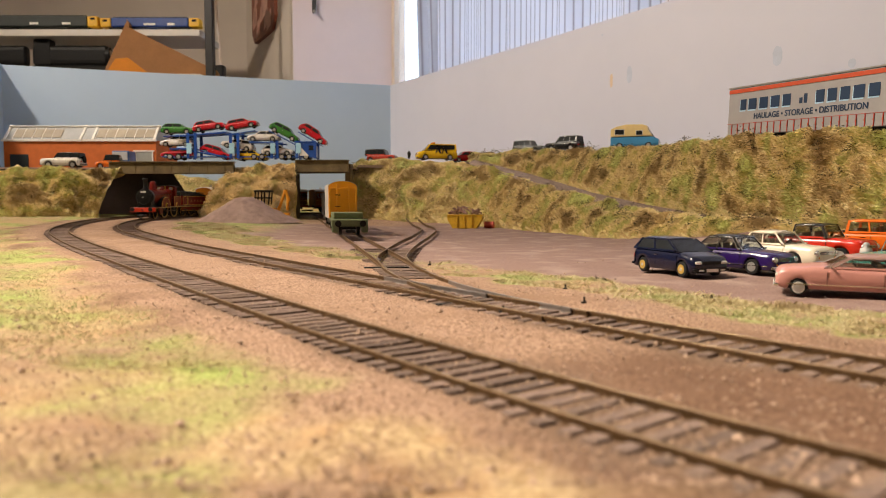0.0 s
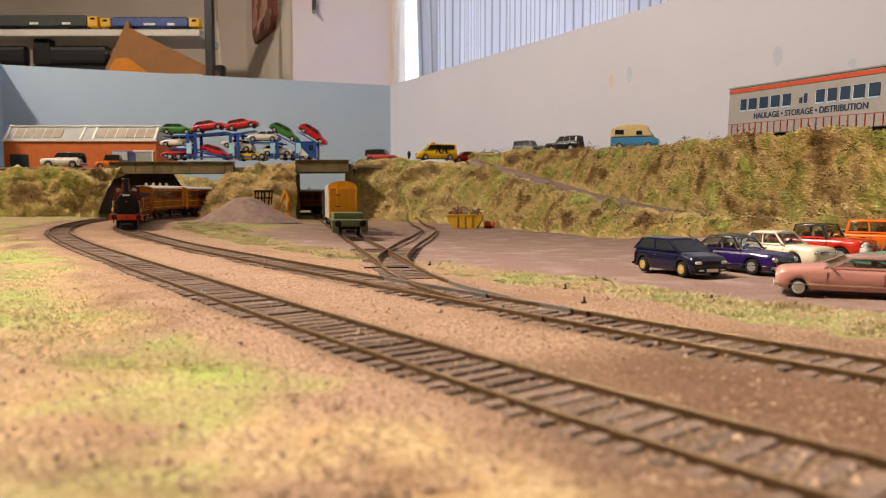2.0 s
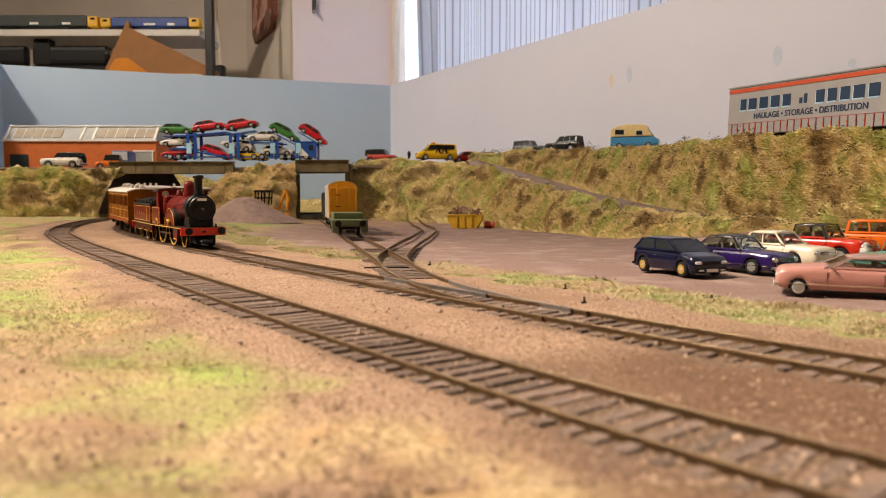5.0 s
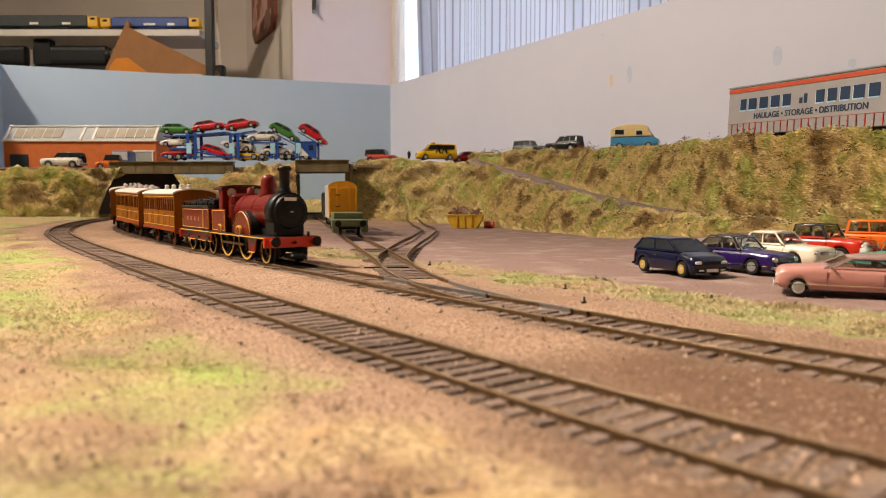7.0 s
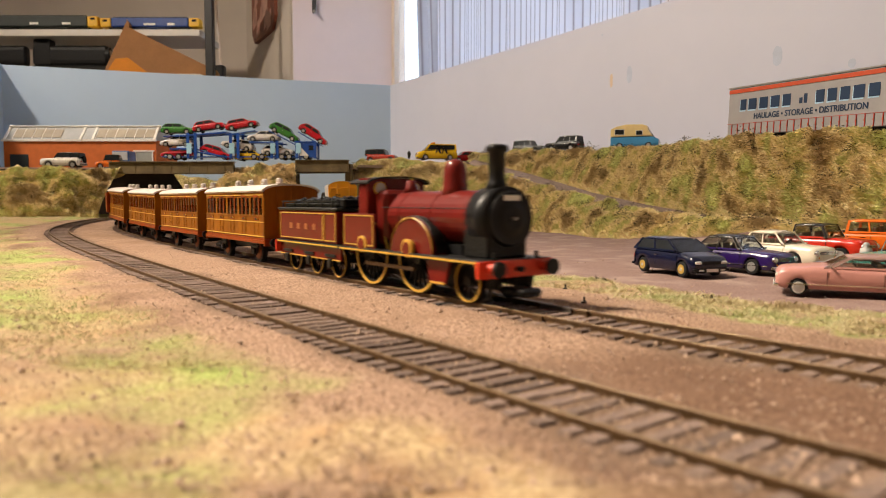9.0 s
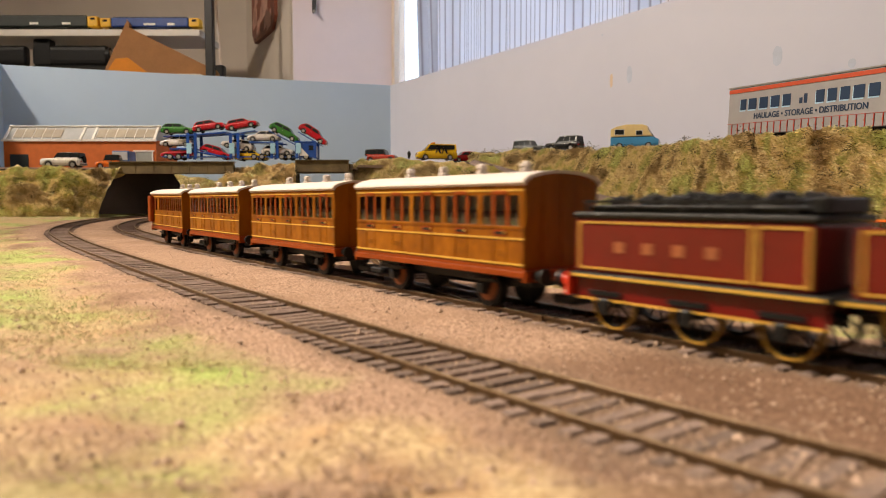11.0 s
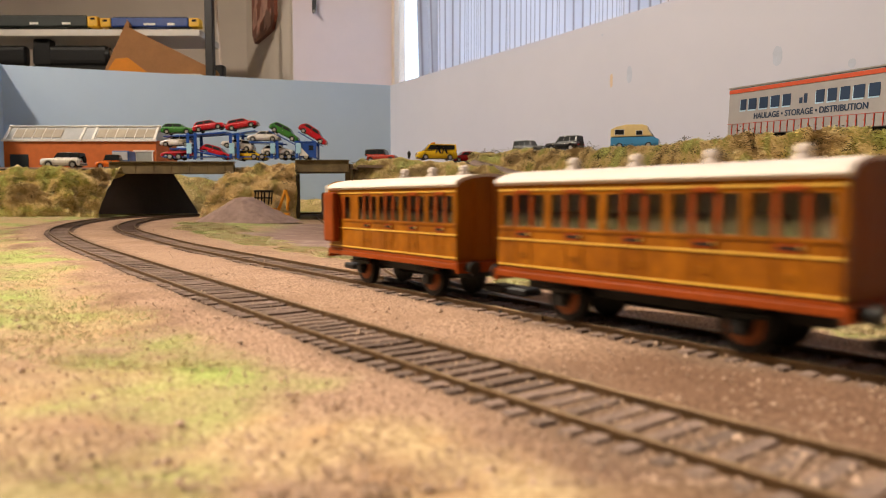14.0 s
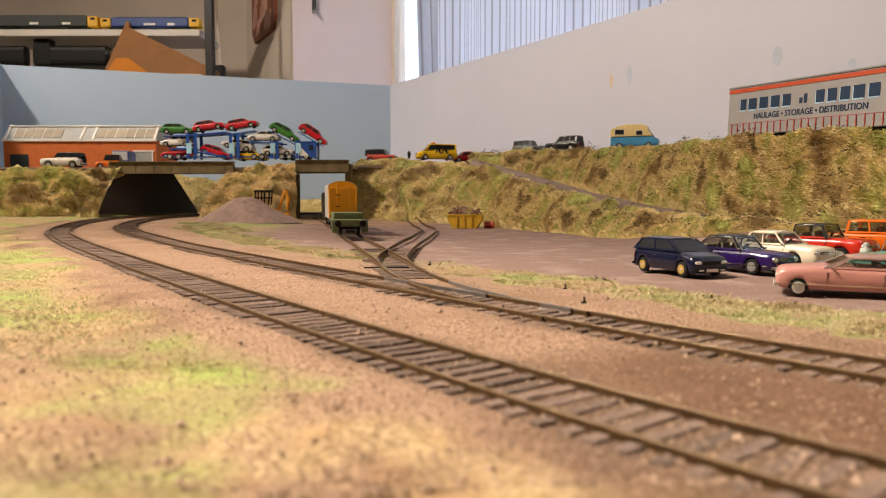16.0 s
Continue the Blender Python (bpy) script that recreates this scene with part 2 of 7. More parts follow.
# ---------------------------------------------------------------- ground
LINE = Vector((-0.0319, 0.3093))          # a point on the middle of the running line
DIR = Vector((-0.576, 0.8175)).normalized()   # its direction, away from the eye
NRM = Vector((DIR.y, -DIR.x))             # to its far side
BEND = LINE + DIR * 0.47                  # where the curve begins
R_MAIN, PITCH = 0.438, 0.0657
HUB = BEND + NRM * R_MAIN


def drift(s):
    """How far the near line strays from the straight."""
    q = min(s, 0.8)
    far = 0.12 * max(0.0, q - 0.5) ** 2 + 0.35 * max(0.0, q - 0.64) ** 2
    return far + (s - q) * 0.184 - 0.002 * smoothstep(s / 0.4)


def on_line(s, off=0.0):
    """Point and heading on the running line, s metres past the end of the curve; off: to its far side."""
    if s >= 0:
        return BEND - DIR * s + NRM * (off + drift(s)), (-DIR + NRM * (drift(s + 0.01) - drift(s)) / 0.01).normalized()
    a = math.atan2(-NRM.y, -NRM.x) + s / R_MAIN
    u = Vector((math.cos(a), math.sin(a)))
    return HUB + u * (R_MAIN - off), Vector((-u.y, u.x))


def offset(x, y):
    """Distance from the running line (far side positive) and the way along it."""
    p = Vector((x, y)) - LINE
    s = p.dot(DIR)
    if s > 0.47:
        return R_MAIN - (Vector((x, y)) - HUB).length, s
    return p.dot(NRM) - drift(0.47 - s), s


def bed(x, y):
    """Ballast filled up to the sleepers on the running lines and between them."""
    u, s = offset(x, y)
    z = 0.0023 * smoothstep((u + 0.135) / 0.045) * smoothstep((0.075 - u) / 0.045)
    shoulder = 0.0035 * smoothstep((-0.105 - u) / 0.05)
    return max(z, shoulder)


def cover(x, y):
    """How much grass, gravel and green there is at a place."""
    u, s = offset(x, y)
    n1 = noise.fractal((x * 14, y * 14, 3.1), 1.0, 2.0, 4)
    n2 = noise.fractal((x * 45, y * 45, 7.7), 1.0, 2.0, 3)
    n3 = noise.fractal((x * 160, y * 160, 2.2), 1.0, 2.0, 3)
    w = 0.016 * n1 + 0.010 * n2
    strip = smoothstep((u - 0.048 + w) / 0.012) * smoothstep((0.106 + w - u) / 0.016)
    if -0.13 < s < 0.13:
        strip *= 0.45 + 0.55 * smoothstep((abs(s - 0.06) - 0.045 + w) / 0.03)
    gravel = smoothstep((u - 0.085 - w) / 0.02) * smoothstep((0.62 - s) / 0.05)
    near = smoothstep((-0.090 - u + w * 1.3) / 0.026) * (0.80 + 0.45 * n1 + 0.5 * n2 + 0.4 * n3)
    far = smoothstep((s - 0.55) / 0.08) * smoothstep((-u - 0.10 + w) / 0.02) + smoothstep((s - 0.42) / 0.06) * smoothstep((u - 0.05 + w) / 0.03) * smoothstep((0.30 - u) / 0.03) * smoothstep((-0.17 - x) / 0.05)
    grass = max(0.0, min(1.0, max(strip * (0.66 + 0.6 * n2 + 0.5 * n3), near, 0.8 * far)))
    green = max(0.0, min(1.0, 0.42 + 1.7 * noise.fractal((x * 26 + 5, y * 26, 1.3), 1.0, 2.0, 3) + (0.25 if strip > 0.2 and s < 0.1 else 0)))
    return grass, gravel * (1 - strip), green


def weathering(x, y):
    """Sprayed track dirt along the lines, bare dark soil beside the near one, and a soft round darker patch."""
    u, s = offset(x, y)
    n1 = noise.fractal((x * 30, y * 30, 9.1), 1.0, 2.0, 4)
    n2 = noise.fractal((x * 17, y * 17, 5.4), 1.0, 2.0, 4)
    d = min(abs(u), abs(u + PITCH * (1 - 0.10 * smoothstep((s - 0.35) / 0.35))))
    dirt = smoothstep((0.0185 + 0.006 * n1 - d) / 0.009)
    # Soft-edged round patch of darker ground at the near right.
    near_dark = smoothstep((0.088 + 0.016 * n1 - math.hypot(x - 0.078, (y - 0.105) * 0.9)) / 0.05)
    dark_ground = max(near_dark, smoothstep((u + 0.128 + 0.02 * n1) / 0.02) * smoothstep((-0.088 - u + 0.015 * n1) / 0.016) * max(0.0, min(1.0, 0.68 + 1.7 * n2)))
    return dirt, dark_ground


def build_ground():
    xs = [math.sinh(k / 150 * 2.6) / math.sinh(2.6) * 1.15 for k in range(-150, 151)]
    ys = [-0.75 + 0.75 * k / 24 for k in range(24)] + [2.0 * (math.sinh(k / 240 * 2.9) / math.sinh(2.9)) for k in range(241)]
    bm = bmesh.new()
    lay = bm.verts.layers.float_color.new("cover")
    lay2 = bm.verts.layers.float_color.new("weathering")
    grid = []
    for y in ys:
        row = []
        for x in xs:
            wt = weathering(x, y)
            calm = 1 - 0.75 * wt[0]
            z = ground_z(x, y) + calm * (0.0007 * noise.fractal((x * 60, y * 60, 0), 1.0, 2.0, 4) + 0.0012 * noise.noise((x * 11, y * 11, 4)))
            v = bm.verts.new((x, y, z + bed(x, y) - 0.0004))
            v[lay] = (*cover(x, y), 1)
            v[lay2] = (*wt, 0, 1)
            row.append(v)
        grid.append(row)
    for a, b in zip(grid, grid[1:]):
        for i in range(len(a) - 1):
            q = a[i].co
            if (q.x + 0.1325) + (q.y - 1.80) * 0.614 < 0.05 and q.y - 1.523 < (q.x + 0.952) * 0.338 + 0.05:
                bm.faces.new((a[i], a[i + 1], b[i + 1], b[i]))
    bmesh.ops.delete(bm, geom=[v for v in bm.verts if not v.link_faces], context="VERTS")
    m = bpy.data.materials.new("layout_earth")
    m.use_nodes = True
    n, ln = m.node_tree.nodes, m.node_tree.links.new
    b = n["Principled BSDF"]
    b.inputs["Roughness"].default_value = 0.95
    b.inputs["Specular IOR Level"].default_value = 0.15
    at = n.new("ShaderNodeAttribute")
    at.attribute_name = "cover"
    sep = n.new("ShaderNodeSeparateColor")
    ln(at.outputs["Color"], sep.inputs[0])
    tc = n.new("ShaderNodeTexCoord")

    def nz(scale, detail=5):
        t = n.new("ShaderNodeTexNoise")
        t.inputs["Scale"].default_value, t.inputs["Detail"].default_value = scale, detail
        ln(tc.outputs["Object"], t.inputs[0])
        return t.outputs[0]

    def mixc(f, a, c):
        t = n.new("ShaderNodeMix")
        t.data_type = "RGBA"
        for i, v in ((0, f), (6, a), (7, c)):
            if isinstance(v, tuple):
                t.inputs[i].default_value = (*v, 1)
            else:
                ln(v, t.inputs[i])
        return t.outputs[2]

    def rng(v, lo, hi):
        t = n.new("ShaderNodeMapRange")
        t.inputs[1].default_value, t.inputs[2].default_value = lo, hi
        ln(v, t.inputs[0])
        return t.outputs[0]

    at2 = n.new("ShaderNodeAttribute")
    at2.attribute_name = "weathering"
    sep2 = n.new("ShaderNodeSeparateColor")
    ln(at2.outputs["Color"], sep2.inputs[0])
    grain, speck = rng(nz(1050, 4), 0.36, 0.64), rng(nz(420, 3), 0.62, 0.74)
    earth = mixc(grain, (0.155, 0.092, 0.058), (0.46, 0.31, 0.22))
    earth = mixc(rng(nz(22), 0.48, 0.72), earth, (0.25, 0.155, 0.10))
    earth = mixc(speck, earth, (0.16, 0.10, 0.068))
    earth = mixc(rng(nz(600, 2), 0.70, 0.76), earth, (0.62, 0.50, 0.38))
    grav = mixc(grain, (0.20, 0.132, 0.112), (0.30, 0.205, 0.178))
    grav = mixc(rng(nz(38), 0.50, 0.68), grav, (0.335, 0.245, 0.21))
    straw = mixc(grain, (0.24, 0.16, 0.075), (0.53, 0.40, 0.235))
    straw = mixc(rng(nz(75), 0.5, 0.7), straw, (0.42, 0.27, 0.14))
    lush = mixc(grain, (0.17, 0.20, 0.05), (0.37, 0.43, 0.135))
    turf = mixc(sep.outputs[2], straw, lush)
    c = mixc(sep.outputs[1], earth, grav)
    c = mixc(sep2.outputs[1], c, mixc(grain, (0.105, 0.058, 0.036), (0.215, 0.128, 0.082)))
    c = mixc(sep2.outputs[0], c, mixc(grain, (0.095, 0.060, 0.039), (0.25, 0.165, 0.115)))
    c = mixc(sep.outputs[0], c, turf)
    ln(c, b.inputs["Base Color"])
    bp = n.new("ShaderNodeBump")
    bp.inputs["Strength"].default_value, bp.inputs["Distance"].default_value = 0.6, 0.0008
    ln(nz(1100, 4), bp.inputs["Height"]), ln(bp.outputs[0], b.inputs["Normal"])
    return tagged(part("ground", bm, m, smooth=True), "brown scatter earth with straw grass patches on the layout", "ground", kind="structure")


build_ground()


def baseboard():
    root = thing("baseboard", Matrix.Identity(4), "plywood baseboard on timber legs under the layout", "baseboard", kind="structure")
    edge = [(-1.12, -0.72), (1.15, -0.72), (0.98, -0.02), (-0.125, 1.785), (-0.95, 1.51), (-1.12, 1.3)]
    part("board", loft(bmesh.new(), [[(x, y, z) for x, y in edge] for z in (-0.030, -0.008)]), M["cardboard"], root)
    for x, y in ((-1.05, -0.65), (0.95, -0.60), (-0.9, 1.3), (-0.15, 1.6), (0.4, 0.75), (-0.2, -0.65)):
        part("leg", B(x - 0.022, x + 0.022, y - 0.022, y + 0.022, -1.0, -0.0302, bev=0.002), M["cardboard"], root)


baseboard()


def tufts(name, places, size, material, label, lean=0.5, blades=3, thin=1.0, category="grass"):
    """Static grass: thin bent fibres at the given (point, normal) places, as one piece."""
    rng = np.random.default_rng(sum(ord(c) * (i + 1) for i, c in enumerate(name)))
    p = np.repeat(np.array([tuple(q) for q, _ in places]), blades, axis=0)
    nrm = np.repeat(np.array([tuple(q) for _, q in places]), blades, axis=0)
    k = len(p)
    a = rng.uniform(0, 6.283, k)
    w = size * rng.uniform(0.10, 0.22, k) * thin
    h = size * rng.uniform(0.5, 1.25, k)
    side = np.stack([np.cos(a), np.sin(a), np.zeros(k)], 1) * w[:, None]
    tip = nrm + np.stack([rng.uniform(-1, 1, k), rng.uniform(-1, 1, k), rng.uniform(-0.2, 0.6, k)], 1) * lean
    tip *= (h / np.linalg.norm(tip, axis=1))[:, None]
    q = p + np.stack([rng.uniform(-1, 1, k), rng.uniform(-1, 1, k), np.zeros(k)], 1) * size * 0.3
    sag = tip + np.array([0, 0, -1.0]) * (h * rng.uniform(0.0, 0.35, k))[:, None]
    vs = np.stack([q - side, q + side, q + tip * 0.6 + side * 0.7, q + sag], 1).reshape(-1, 3)
    i = np.arange(k)[:, None] * 4
    fs = np.stack([i + np.array([0, 1, 2]), i + np.array([0, 2, 3])], 1).reshape(-1, 3)
    me = bpy.data.meshes.new(name)
    me.from_pydata(vs.tolist(), [], fs.tolist())
    me.materials.append(material)
    return tagged(new(name, me), label, category, kind="stuff")


M["grass_bank"] = leafy("bank_grass", [(0.42, 0.30, 0.145), (0.64, 0.48, 0.225), (0.98, 0.84, 0.52), (0.80, 0.68, 0.30), (0.48, 0.48, 0.16), (0.84, 0.86, 0.38)])
M["grass_straw"] = leafy("straw_grass", [(0.52, 0.37, 0.18), (0.74, 0.57, 0.31), (0.98, 0.82, 0.52), (0.82, 0.66, 0.36), (0.66, 0.58, 0.26)])
M["grass_verge"] = leafy("verge_grass", [(0.38, 0.29, 0.16), (0.54, 0.46, 0.26), (0.66, 0.58, 0.36), (0.48, 0.48, 0.24), (0.34, 0.38, 0.15)])
M["scrub"] = leafy("dark_scrub", [(0.025, 0.018, 0.008), (0.06, 0.05, 0.015), (0.05, 0.06, 0.015)])
M["stones"] = mat("loose_stones", (0.44, 0.31, 0.225), 0.9, 0, 0.4, 300, rnd=0)


def scatter_ground():
    rnd = random.Random(5)
    spots, strip = [], []
    while len(spots) < 15000:
        y = 0.15 + 0.90 * rnd.random() ** 1.3
        x = rnd.uniform(-0.68, 0.68) * y
        g, v, l = cover(x, y)
        if rnd.random() < g * g:
            spots.append((Vector((x, y, ground_z(x, y) + bed(x, y))), Vector((0, 0, 1))))
    tufts("static_grass", spots, 0.0010, M["grass_verge"], "short straw-coloured static grass fibres on the earth", 2.6, 3, 0.55)
    while len(strip) < 15000:
        u, s = rnd.uniform(0.045, 0.12), rnd.uniform(-0.26, 0.62)
        p = LINE + DIR * s + NRM * (u + drift(0.47 - s))
        g, v, l = cover(p.x, p.y)
        if rnd.random() < g * g * g:
            strip.append((Vector((p.x, p.y, ground_z(p.x, p.y) + bed(p.x, p.y) - 0.0003)), Vector((0, 0, 1))))
    tufts("verge_grass", strip, 0.0024, M["grass_verge"], "pale green and straw static grass beside the running line", 1.5, 3, 0.30)
    sprigs = []
    for k in range(16):
        p, up = strip[rnd.randrange(len(strip))]
        for _ in range(14):
            sprigs.append((p + Vector((rnd.gauss(0, 0.0022), rnd.gauss(0, 0.0022), rnd.uniform(0, 0.0016))), up))
    tufts("verge_sprigs", sprigs, 0.0015, M["scrub"], "small dark leafy sprigs in the grass", 2.2, 3, 1.2)
    vs, fs = [], []
    for _ in range(6500):
        y = 0.085 + 0.8 * rnd.random() ** 2
        x = rnd.uniform(-0.66, 0.66) * y
        u = (Vector((x, y)) - LINE).dot(NRM)
        if u > 0.1 and rnd.random() < 0.8:
            continue
        r = rnd.uniform(0.0002, 0.0005) * (2.2 if rnd.random() < 0.02 else 1)
        z = ground_z(x, y) + bed(x, y) + r * 0.2
        i = len(vs)
        for d in ((1, 0, 0), (-1, 0.2, 0), (0, 1, 0), (0.1, -1, 0), (0, 0, 1), (0, 0, -1)):
            vs.append((x + r * d[0] * rnd.uniform(0.6, 1.3), y + r * d[1] * rnd.uniform(0.6, 1.3), z + r * d[2] * rnd.uniform(0.5, 1)))
        fs += [(i + a, i + b, i + c) for a, b, c in ((0, 2, 4), (2, 1, 4), (1, 3, 4), (3, 0, 4), (2, 0, 5), (1, 2, 5), (3, 1, 5), (0, 3, 5))]
    me = bpy.data.meshes.new("loose_ballast")
    me.from_pydata(vs, [], fs)
    me.materials.append(M["stones"])
    tagged(new("loose_ballast", me), "loose brown ballast grains on the earth", "ballast", kind="stuff")


scatter_ground()

# ---------------------------------------------------------------- track
RAIL_TOP = 0.0038


def sweep_rail(path, off, top=RAIL_TOP, w=0.00042, foot=0.0006):
    """A rail of bullhead section along a list of (point, far-side normal)."""
    prof = [(-foot, -0.0027), (foot, -0.0027), (foot * 0.9, -0.0022), (w * 0.45, -0.0018), (w * 0.5, -0.0009), (w, -0.0006), (w * 0.9, 0), (-w * 0.9, 0), (-w, -0.0006), (-w * 0.5, -0.0009), (-w * 0.45, -0.0018), (-foot * 0.9, -0.0022)]
    secs = []
    for p, nr in path:
        q = p + nr * off
        z = ground_z(p.x, p.y) + top
        secs.append([(q.x + nr.x * a, q.y + nr.y * a, z + b) for a, b in prof])
    return loft(bmesh.new(), secs)


def smooth_path(pts, step=0.006):
    """A curve through plan points, as a list of (point, normal)."""
    P = [Vector(p) for p in pts]
    P = [2 * P[0] - P[1]] + P + [2 * P[-1] - P[-2]]
    out = []
    for i in range(1, len(P) - 2):
        a, b, c, d = P[i - 1:i + 3]
        k = max(2, int((c - b).length / step))
        for j in range(k):
            t = j / k
            out.append(0.5 * (2 * b + (c - a) * t + (2 * a - 5 * b + 4 * c - d) * t * t + (3 * b - a - 3 * c + d) * t ** 3))
    out.append(P[-2])
    res = []
    for i, p in enumerate(out):
        t = (out[min(i + 1, len(out) - 1)] - out[max(i - 1, 0)]).normalized()
        res.append((p, Vector((-t.y, t.x))))
    return res


def sleeper_mesh(length):
    bm = box(bmesh.new(), -length / 2, length / 2, -0.0014, 0.0014, -0.0015, 0.0002, 0.0002)
    me = bpy.data.meshes.new("sleeper")
    bm.to_mesh(me)
    bm.free()
    me.materials.append(M["sleeper"])
    return me


SLEEPER = sleeper_mesh(0.0258)


def track(path, label, count, pitch=0.0055, first=0.0, rails=("rail", "rail"), skip=None, sunk=0.0):
    """Rails and sleepers along (point, normal) rows; the first `count` sleepers are pieces, the rest joined."""
    root = thing("track", Matrix.Identity(4), label, "railway track", "tracks of the layout")
    for k, off in enumerate((-0.0087, 0.0087)):
        r = part("rail", sweep_rail(path, off), M[rails[k]], root)
        crown = [[(p.x + nr.x * (off + a), p.y + nr.y * (off + a), ground_z(p.x, p.y) + RAIL_TOP + b) for a, b in ((-0.00032, 0), (0.00032, 0), (0.00026, 0.00008), (-0.00026, 0.00008))] for p, nr in path]
        part("rail_head", loft(bmesh.new(), crown), M["rail_worn"], r, "worn tan rail head")
    rnd = random.Random(label)
    s, nxt, done = 0.0, first, 0
    far = bmesh.new()
    for (a, na), (b, nb) in zip(path, path[1:]):
        d = (b - a).length
        while nxt <= s + d:
            p = a.lerp(b, (nxt - s) / d)
            m = pose(p.x + rnd.uniform(-0.0004, 0.0004), p.y, ground_z(p.x, p.y) + bed(p.x, p.y) + rnd.uniform(-0.0002, 0.0002) - sunk, rnd.uniform(-1, 1), rnd.uniform(-1, 1), math.degrees(math.atan2(na.y, na.x)) + rnd.uniform(-2, 2))
            nxt += pitch
            if skip and skip(p):
                continue
            if done < count:
                o = new("sleeper", SLEEPER)
                o.parent, o.matrix_basis = root, m
                done += 1
            else:
                bmesh.ops.create_cube(far, size=1, matrix=m @ Matrix.Diagonal((0.0258, 0.0028, 0.0006, 1)))
        s += d
    if far.verts:
        part("sleeper_run", far, M["sleeper"], root)["kind"] = "stuff"
    else:
        far.free()
    return root


def line_rows(off, s0, s1, step=0.008):
    n = int((s1 - s0) / step)
    rows = []
    for i in range(n + 1):
        s = s1 - (s1 - s0) * i / n
        p, h = on_line(s, off * (1 - 0.10 * smoothstep((0.12 - s) / 0.35)))
        rows.append((p, Vector((-h.y, h.x))))
    return rows


track(line_rows(0.0, -0.95, 1.35), "weathered running line with rusty rails and dark sleepers", 250, sunk=0.0002)
track(line_rows(-PITCH, -0.95, 1.25), "outer running line with rusty rails in brown ballast", 250)
SIDING_A = [(0.0365, 0.2088), (0.0135, 0.2480), (-0.0050, 0.2930), (-0.0200, 0.350), (-0.0305, 0.410), (-0.068, 0.590), (-0.0965, 0.720), (-0.119, 0.81), (-0.186, 1.10), (-0.235, 1.30)]
SIDING_B = [(-0.019, 0.350), (-0.028, 0.400), (-0.0315, 0.450), (-0.0285, 0.566), (-0.020, 0.72), (-0.019, 0.88), (-0.048, 1.08), (-0.10, 1.26)]
near_main = lambda p: abs((p - LINE).dot(NRM)) < 0.02
track(smooth_path(SIDING_A), "siding track with a turnout, half buried in gravel", 40, skip=lambda p: near_main(p) or p.y > 0.55)
track(smooth_path(SIDING_B), "curved siding track half buried in gravel", 30, first=0.09, skip=lambda p: p.y > 0.55)


def turnout_bits():
    root = thing("turnout", Matrix.Identity(4), "point blades, frog and check rails of the turnout", "turnout", "tracks of the layout")
    rows = smooth_path(SIDING_A)
    part("point_blade", sweep_rail(rows[1:16], -0.0079, RAIL_TOP + 0.0002), M["rail_bright"], root, "bright worn point blade")
    main = line_rows(0.0, 0.40, 0.56)
    part("point_blade", sweep_rail(main[2:12], 0.0079, RAIL_TOP + 0.0002), M["rail_bright"], root, "bright worn point blade")
    part("check_rail", sweep_rail(main[4:12], -0.0068, RAIL_TOP), M["rail"], root)
    part("check_rail", sweep_rail(rows[12:20], 0.0068, RAIL_TOP), M["rail"], root)
    part("frog", B(-0.0035, 0.0035, -0.007, 0.007, 0.0006, 0.0022, bev=0.0004), M["satin_black"], root, m=pose(*on_line(0.405, 0.008)[0], 0, 0, 0, 35))
    part("tie_bar", B(-0.0165, 0.0165, -0.0013, 0.0013, 0.001, 0.0024, bev=0.0003), M["satin_black"], root, m=pose(*on_line(0.545, 0.002)[0], 0, 0, 0, 35))
    part("tie_bar", B(-0.0120, 0.0120, -0.0012, 0.0012, 0.001, 0.0024, bev=0.0003), M["satin_black"], root, m=pose(-0.030, 0.375, 0, 0, 0, 8))


turnout_bits()


def stub(x, y, m=0):
    root = thing("point_lever", pose(x, y, ground_z(x, y) + bed(x, y), 0, 0, m) @ Matrix.Scale(0.6, 4), "small black point lever stub beside the track", "lever", "track levers")
    part("base", B(-0.0016, 0.0016, -0.001, 0.001, -0.0004, 0.001, bev=0.0002), M["satin_black"], root)
    part("peg", cyl(bmesh.new(), (0.0004, 0, 0.0021), 0.0006, 0.0028, seg=8), M["satin_black"], root)


for q in ((0.0485, 0.2414, 0.0000), (0.0187, 0.2205, 0.0000), (-0.0079, 0.4120, 0.0000), (0.0508, 0.2921, 0.0000)):
    stub(q[0], q[1], q[0] * 900)

# ---------------------------------------------------------------- banks


